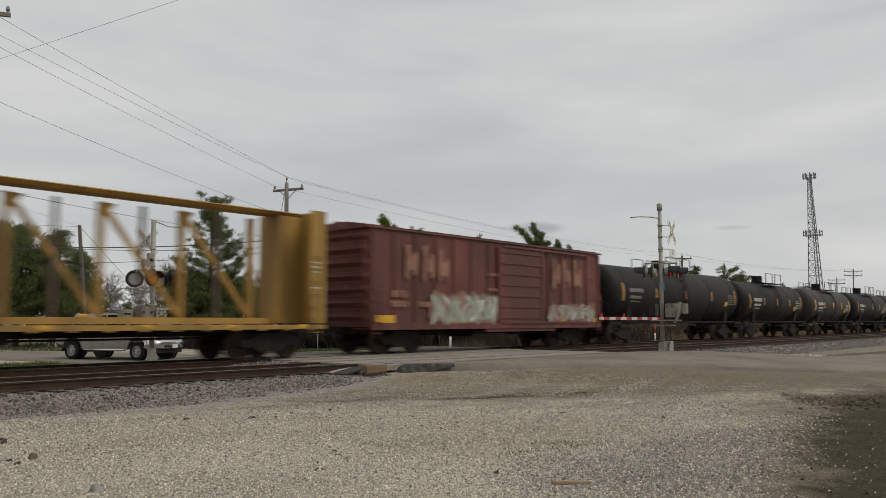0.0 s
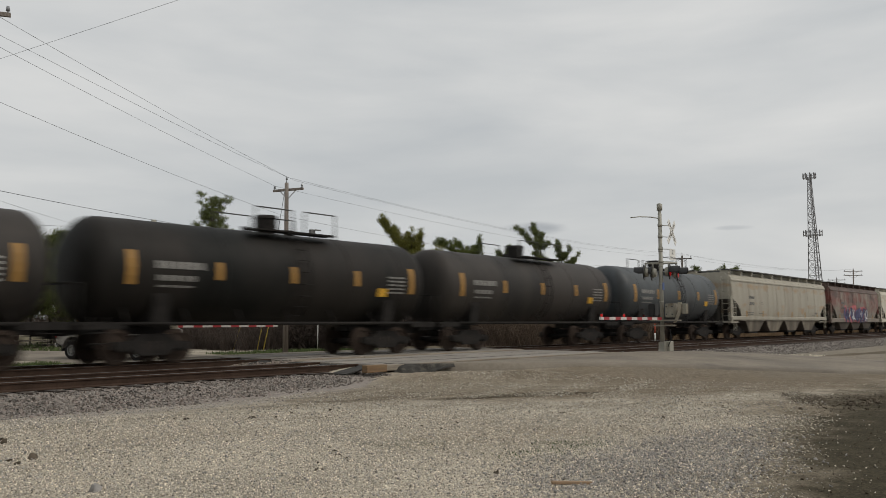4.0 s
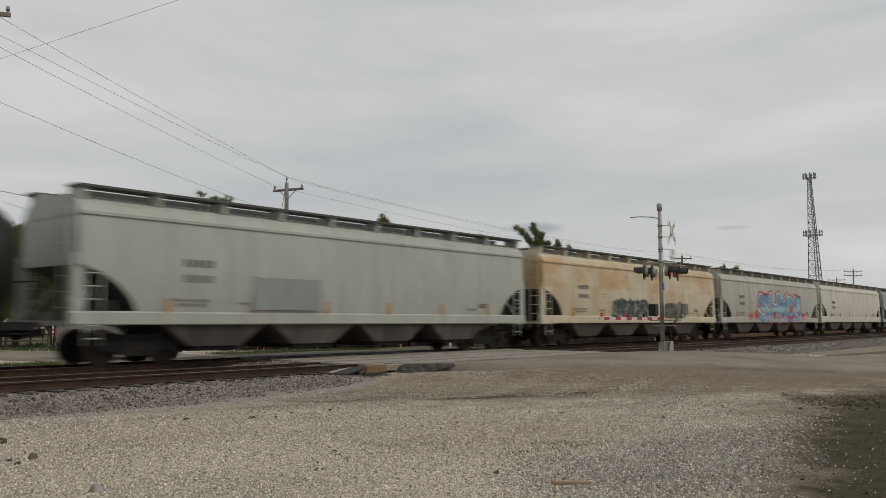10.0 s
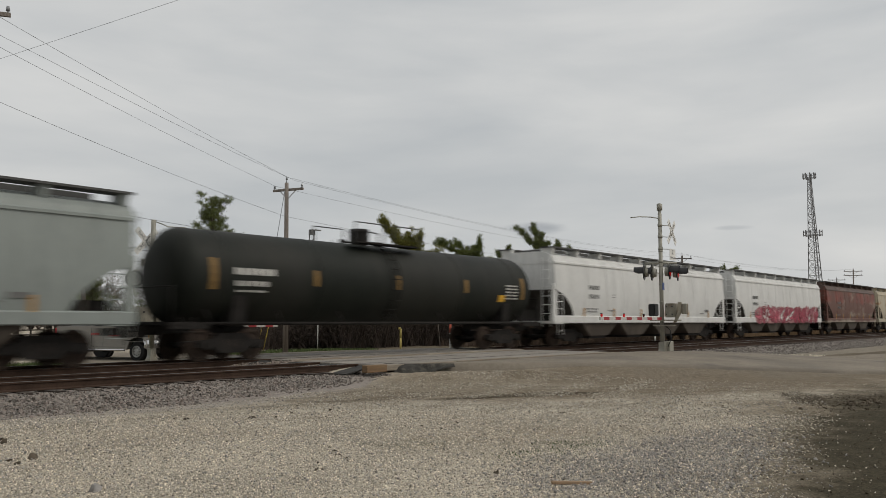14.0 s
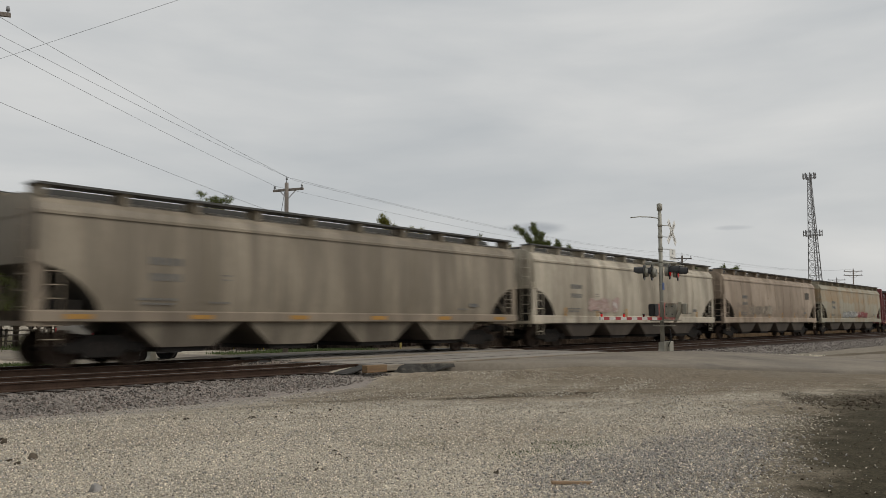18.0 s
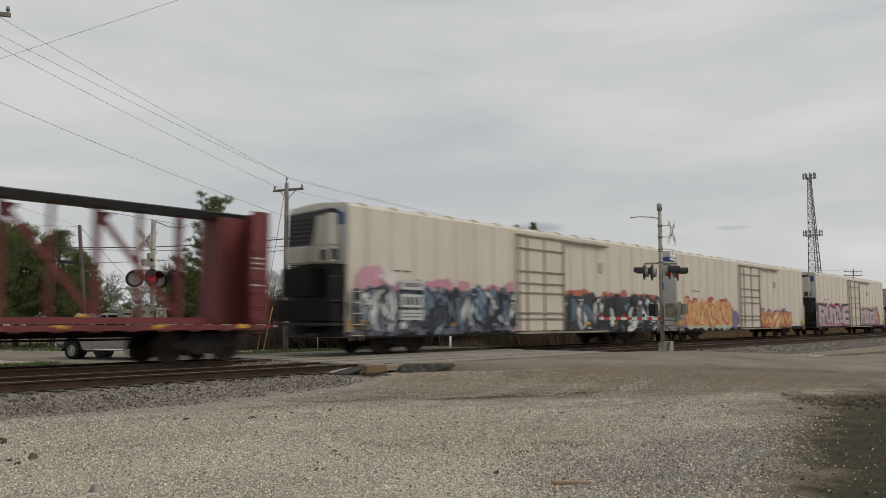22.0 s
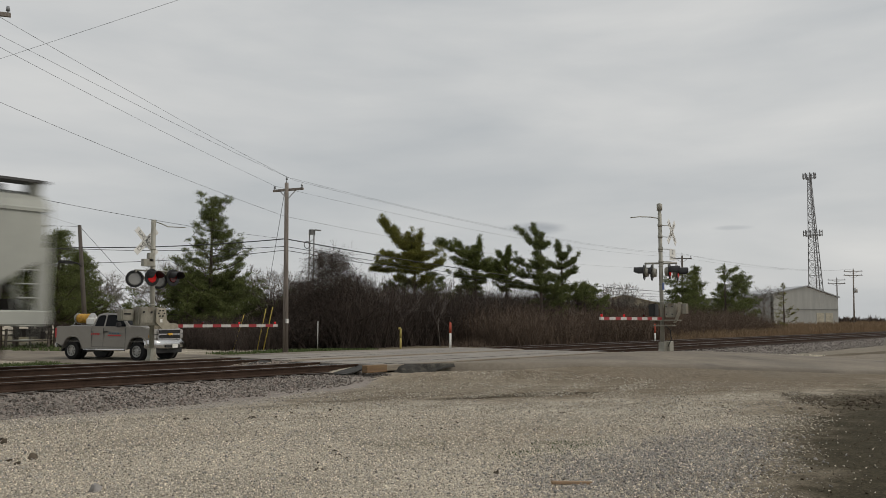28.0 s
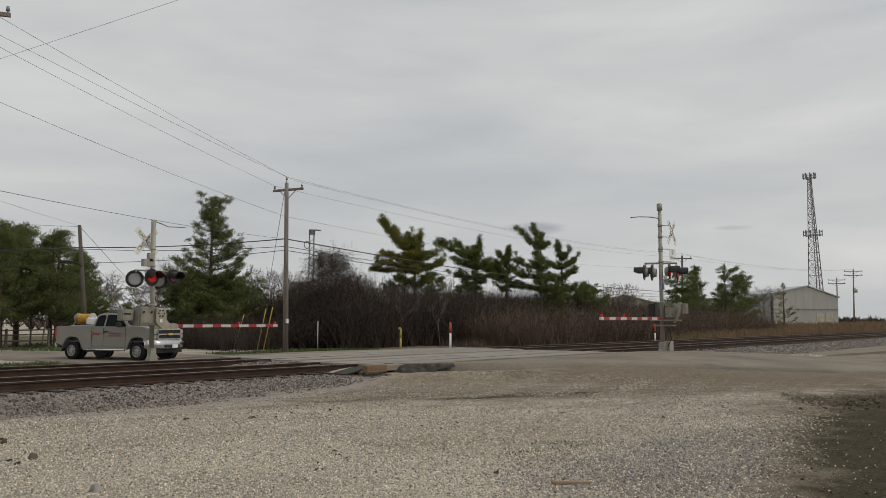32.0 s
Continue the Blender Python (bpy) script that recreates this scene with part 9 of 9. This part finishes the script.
thicket("brush_thicket", 3300, hedge(34.5, 64, 36.6, 46, 1.0, 0.95), 2.0, 4.9, 16, M_TWIG, 3, "dense brown leafless brush beyond the tracks", 0.0064)
thicket("brush_thicket", 700, hedge(28.5, 35.5, 39.5, 50, 0.7, 0.8), 1.6, 3.2, 12, M_TWIG, 5, "dense brown leafless brush beyond the tracks", 0.005)
thicket("brush_thicket", 1000, hedge(62, 98, 36.5, 50, 1.05, 0.85), 2.2, 4.6, 20, M_TWIG, 6, "brown leafless brush along the line", 0.0075)
thicket("dry_grass", 3400, hedge(66, 160, 28.5, 36.5, 0.6, 1.1), 0.7, 1.8, 12, M_REED, 7, "tall dry tan and russet grass", 0.0075, "grass", 0.5, 1)
thicket("brush_thicket", 2600, hedge(45, 96, 31.0, 38.5, 1.0, 0.95), 1.0, 3.5, 12, M_RUSSET, 16, "russet leafless brush and tall stems", 0.006)
thicket("dry_grass", 1600, hedge(95, 220, 30, 46, 1.0, 1.2), 0.9, 1.7, 8, M_REED, 8, "tall dry tan grass in the field", 0.02, "grass", 0.5, 1)
thicket("dry_grass", 700, hedge(43, 62, 33.0, 37.0, 0.5, 1.2), 0.4, 1.3, 10, M_RUSSET, 9, "dry grass at the thicket's foot", 0.006, "grass", 0.6, 1)


def verge(rng):
    x, y = rng.uniform(6, 15.2), rng.uniform(26.0, 33.5)
    return x, y, 1.0 if road_side(x, y) > 0.4 and math.atan2(y, x) > 1.13 + rng.normal() * 0.02 else 0.01


thicket("verge_grass", 3200, verge, 0.08, 0.22, 8, M_GREEN, 10, "short green grass between track and road", 0.008, "grass", 0.8, 0)
thicket("verge_grass", 900, lambda rng: (rng.uniform(25, 35), rng.uniform(34.2, 37.5), 1.0), 0.08, 0.2, 6, M_GREEN, 11, "short green grass before the thicket", 0.010, "grass", 0.8, 0)
thicket("verge_grass", 900, lambda rng: (rng.uniform(6, 30), rng.uniform(46, 60), 1.0), 0.1, 0.3, 6, M_GREEN, 12, "green grass beyond the road", 0.016, "grass", 0.8, 0)
thicket("dead_grass_tufts", 50, lambda rng: (rng.normal() * 1.3 + 19.6, rng.normal() * 0.35 + 4.8, 1.0), 0.02, 0.07, 10, M_SAPLING, 17, "dead brown grass tufts on the soil", 0.004, "grass", 1.2, 0)
thicket("weed_tufts", 260, lambda rng: (rng.normal() * 0.28 + rng.choice((8.05, 8.45, 9.15, 9.4)), rng.normal() * 0.2 + rng.choice((5.55, 5.75)), 1.0), 0.015, 0.05, 12, M_GREEN, 13, "low green weeds in the gravel", 0.005, "weeds", 1.5, 0)

# ---- fence beyond the road ----
M_FENCE = material("grey_fence_wood", (0.20, 0.17, 0.14), 0.9, 0, 0.3, 4.0, (1, 1, 3))
fence = thing("rail_fence", "grey wooden rail fence under the pines", "fence", (0, 0, 0))
fx = [(8 + 2.4 * k, 60.5 - 0.75 * k) for k in range(9)]
for x, y in fx:
    part("post", box(B(), (x, y, gz(x, y) + 0.6), (0.13, 0.13, 1.3)), M_FENCE, fence)
for (x0, y0), (x1, y1) in zip(fx, fx[1:]):
    for z in (0.45, 0.85, 1.15):
        part("rail", tube(B(), (x0, y0, gz(x0, y0) + z), (x1, y1, gz(x1, y1) + z), 0.045, 0.045, 6), M_FENCE, fence)

# ---- buildings and tower in the distance ----
M_CLAD = material("white_metal_cladding", (0.47, 0.465, 0.43), 0.5, 0.2, 0.08, 0.6, (3, 3, 0.3))
M_CLADGREY = material("grey_metal_cladding", (0.25, 0.25, 0.24), 0.5, 0.2, 0.1, 0.6, (3, 3, 0.3))
M_ROOFMETAL = material("galvanised_roof", (0.40, 0.41, 0.42), 0.45, 0.4, 0.1, 0.6)
shed = thing("metal_building", "white metal-clad warehouse with a low gable roof", "building", (154.0, 51.0, -0.6))
d1 = Vector((161.5 - 154.0, 42.0 - 51.0, 0))
W1 = d1.length
m = pose(0, 0, 0, 0, 0, math.degrees(math.atan2(d1.y, d1.x)))
bm = B()
face = [(0, 0), (W1, 0), (W1, 6.1), (W1 * 0.53, 8.05), (0, 6.75)]
slab(bm, face, "y", 0, 26)
bmesh.ops.transform(bm, matrix=m, verts=bm.verts)
part("wall", bm, M_CLAD, shed)
bm = B()
slab(bm, [(-0.3, 6.68), (W1 * 0.53, 8.08), (W1 + 0.3, 6.02), (W1 + 0.3, 6.2), (W1 * 0.53, 8.28), (-0.3, 6.88)], "y", -0.3, 26.3)
bmesh.ops.transform(bm, matrix=m, verts=bm.verts)
part("roof", bm, M_ROOFMETAL, shed)
for k in range(16):
    x = W1 * (k + 0.5) / 16
    zt = 6.6 + (1.3 * x / (W1 * 0.53) if x < W1 * 0.53 else 1.3 - 1.9 * (x - W1 * 0.53) / (W1 * 0.47))
    part("cladding_rib", box(B(), (x, -0.01, (zt - 0.2) / 2), (0.06, 0.02, zt - 0.2), m), M_CLAD, shed)
for x in (W1 * 0.72, W1 * 0.86):
    dr = part("door", box(B(), (x, -0.05, 1.9), (1.3, 0.1, 2.6), m), material("cream_door_paint", (0.55, 0.5, 0.38), 0.6), shed)
part("gutter", box(B(), (W1 * 0.5, -0.12, 3.9), (W1, 0.12, 0.12), m), M_CLADGREY, shed)
wing = thing("metal_building", "grey metal lean-to beside the warehouse", "building", (151.5, 54.0, -0.6))
bm = slab(B(), [(-9, 0), (W1 * 0.30, 0), (W1 * 0.30, 6.2), (-9, 5.7)], "y", 0.4, 14)
bmesh.ops.transform(bm, matrix=m, verts=bm.verts)
part("wall", bm, M_CLADGREY, wing)
bm = slab(B(), [(-9.3, 5.7), (W1 * 0.3, 6.25), (W1 * 0.3, 6.45), (-9.3, 5.9)], "y", 0.2, 14.2)
bmesh.ops.transform(bm, matrix=m, verts=bm.verts)
part("roof", bm, M_ROOFMETAL, wing)


def shed_low(at, turn, w, d, hh, label, wallm, roofm):
    s = thing("low_building", label, "building", at, "", "", turn)
    part("wall", slab(B(), [(-w / 2, 0), (w / 2, 0), (w / 2, hh), (0, hh + w * 0.12), (-w / 2, hh)], "y", 0, d), wallm, s)
    part("roof", slab(B(), [(-w / 2 - 0.4, hh - 0.1), (0, hh + w * 0.12 + 0.02), (w / 2 + 0.4, hh - 0.1), (w / 2 + 0.4, hh + 0.1), (0, hh + w * 0.12 + 0.25), (-w / 2 - 0.4, hh + 0.1)], "y", -0.4, d + 0.4), roofm, s)


M_BEIGE = material("beige_siding", (0.40, 0.36, 0.28), 0.7, 0, 0.1, 1.0)
M_SHINGLE = material("brown_roof_shingle", (0.17, 0.15, 0.13), 0.9, 0, 0.2, 2.0)
shed_low((108, 57, -0.6), -68, 16, 30, 3.4, "low beige building behind the brush", M_BEIGE, material("pale_brown_roof", (0.26, 0.22, 0.15), 0.8))
shed_low((58, 75, -0.6), -40, 9, 10, 3.0, "grey house with shingle roof beyond the brush", M_BEIGE, M_SHINGLE)
shed_low((66, 78, -0.6), -40, 9, 10, 3.2, "grey house with shingle roof beyond the brush", M_BEIGE, M_SHINGLE)

tower = thing("radio_tower", "grey steel lattice tower with antenna rings", "tower", (201.8, 56.8, -0.6))
M_LATTICE = material("galvanised_lattice", (0.20, 0.20, 0.205), 0.6, 0.3, 0.1, 3.0)
TOP = 35.2


def leg(k, z):
    r = 2.2 * (1 - 0.80 * z / TOP)
    a = radians(200 + 120 * k)
    return Vector((r * math.cos(a) - 2.7 * z / TOP, r * math.sin(a), z))


for k in range(3):
    part("leg", tube(B(), leg(k, 0), leg(k, TOP), 0.12, 0.08, 8), M_LATTICE, tower)
N = 20
for k in range(3):
    bm = B()
    for i in range(N):
        z0, z1 = TOP * i / N, TOP * (i + 1) / N
        tube(bm, leg(k, z0), leg((k + 1) % 3, z1), 0.04, 0.04, 5)
        tube(bm, leg((k + 1) % 3, z0), leg(k, z1), 0.04, 0.04, 5)
        tube(bm, leg(k, z1), leg((k + 1) % 3, z1), 0.04, 0.04, 5)
    part("bracing", bm, M_LATTICE, tower)
bm = B()
chain(bm, [(leg(0, z) + leg(1, z)) / 2 for z in (0, 10, 20, 30, TOP)], 0.12, 6)
part("cable_run", bm, M_LATTICE, tower)
for z, R, n in ((21.6, 1.9, 12), (34.9, 1.3, 9)):
    bm = B()
    c = Vector((-2.7 * z / TOP, 0, z))
    pts = [c + Vector((R * math.cos(2 * math.pi * k / 18), R * math.sin(2 * math.pi * k / 18), 0)) for k in range(19)]
    chain(bm, pts, 0.07, 6)
    chain(bm, [p + Vector((0, 0, 0.8)) for p in pts], 0.05, 6)
    for k in range(0, 18, 6):
        tube(bm, c, pts[k], 0.06, 0.06, 6)
    part("ring_platform", bm, M_LATTICE, tower)
    for k in range(n):
        a = 2 * math.pi * k / n
        q = c + Vector((R * 1.08 * math.cos(a), R * 1.08 * math.sin(a), 0.5))
        part("antenna", box(B(), (0, 0, 0), (0.14, 0.28, 1.3), Matrix.Translation(q) @ pose(0, 0, 0, 0, 0, math.degrees(a))), M_LATTICE, tower)
# far tree line on the horizon
thicket("far_woods", 700, lambda rng: (rng.uniform(300, 800), rng.uniform(50, 400), 1.0), 2.0, 4.5, 16, M_TWIG, 14, "far dark line of woods on the horizon", 0.11, "woods", 1.3, 5)
thicket("far_woods", 700, lambda rng: (rng.uniform(-60, 260), rng.uniform(150, 260), 1.0), 3, 7, 9, M_TWIG, 15, "far dark line of woods on the horizon", 0.07, "woods", 1.2, 4)


def motions():
    """The train rolls past at an even speed, towards lower x."""
    for car, u in CARS:
        walk(car, [(t, pose(u - SPEED * t, TRACK_Y, 0)) for t in (0, 8, 16, 24, SECONDS)])


motions()
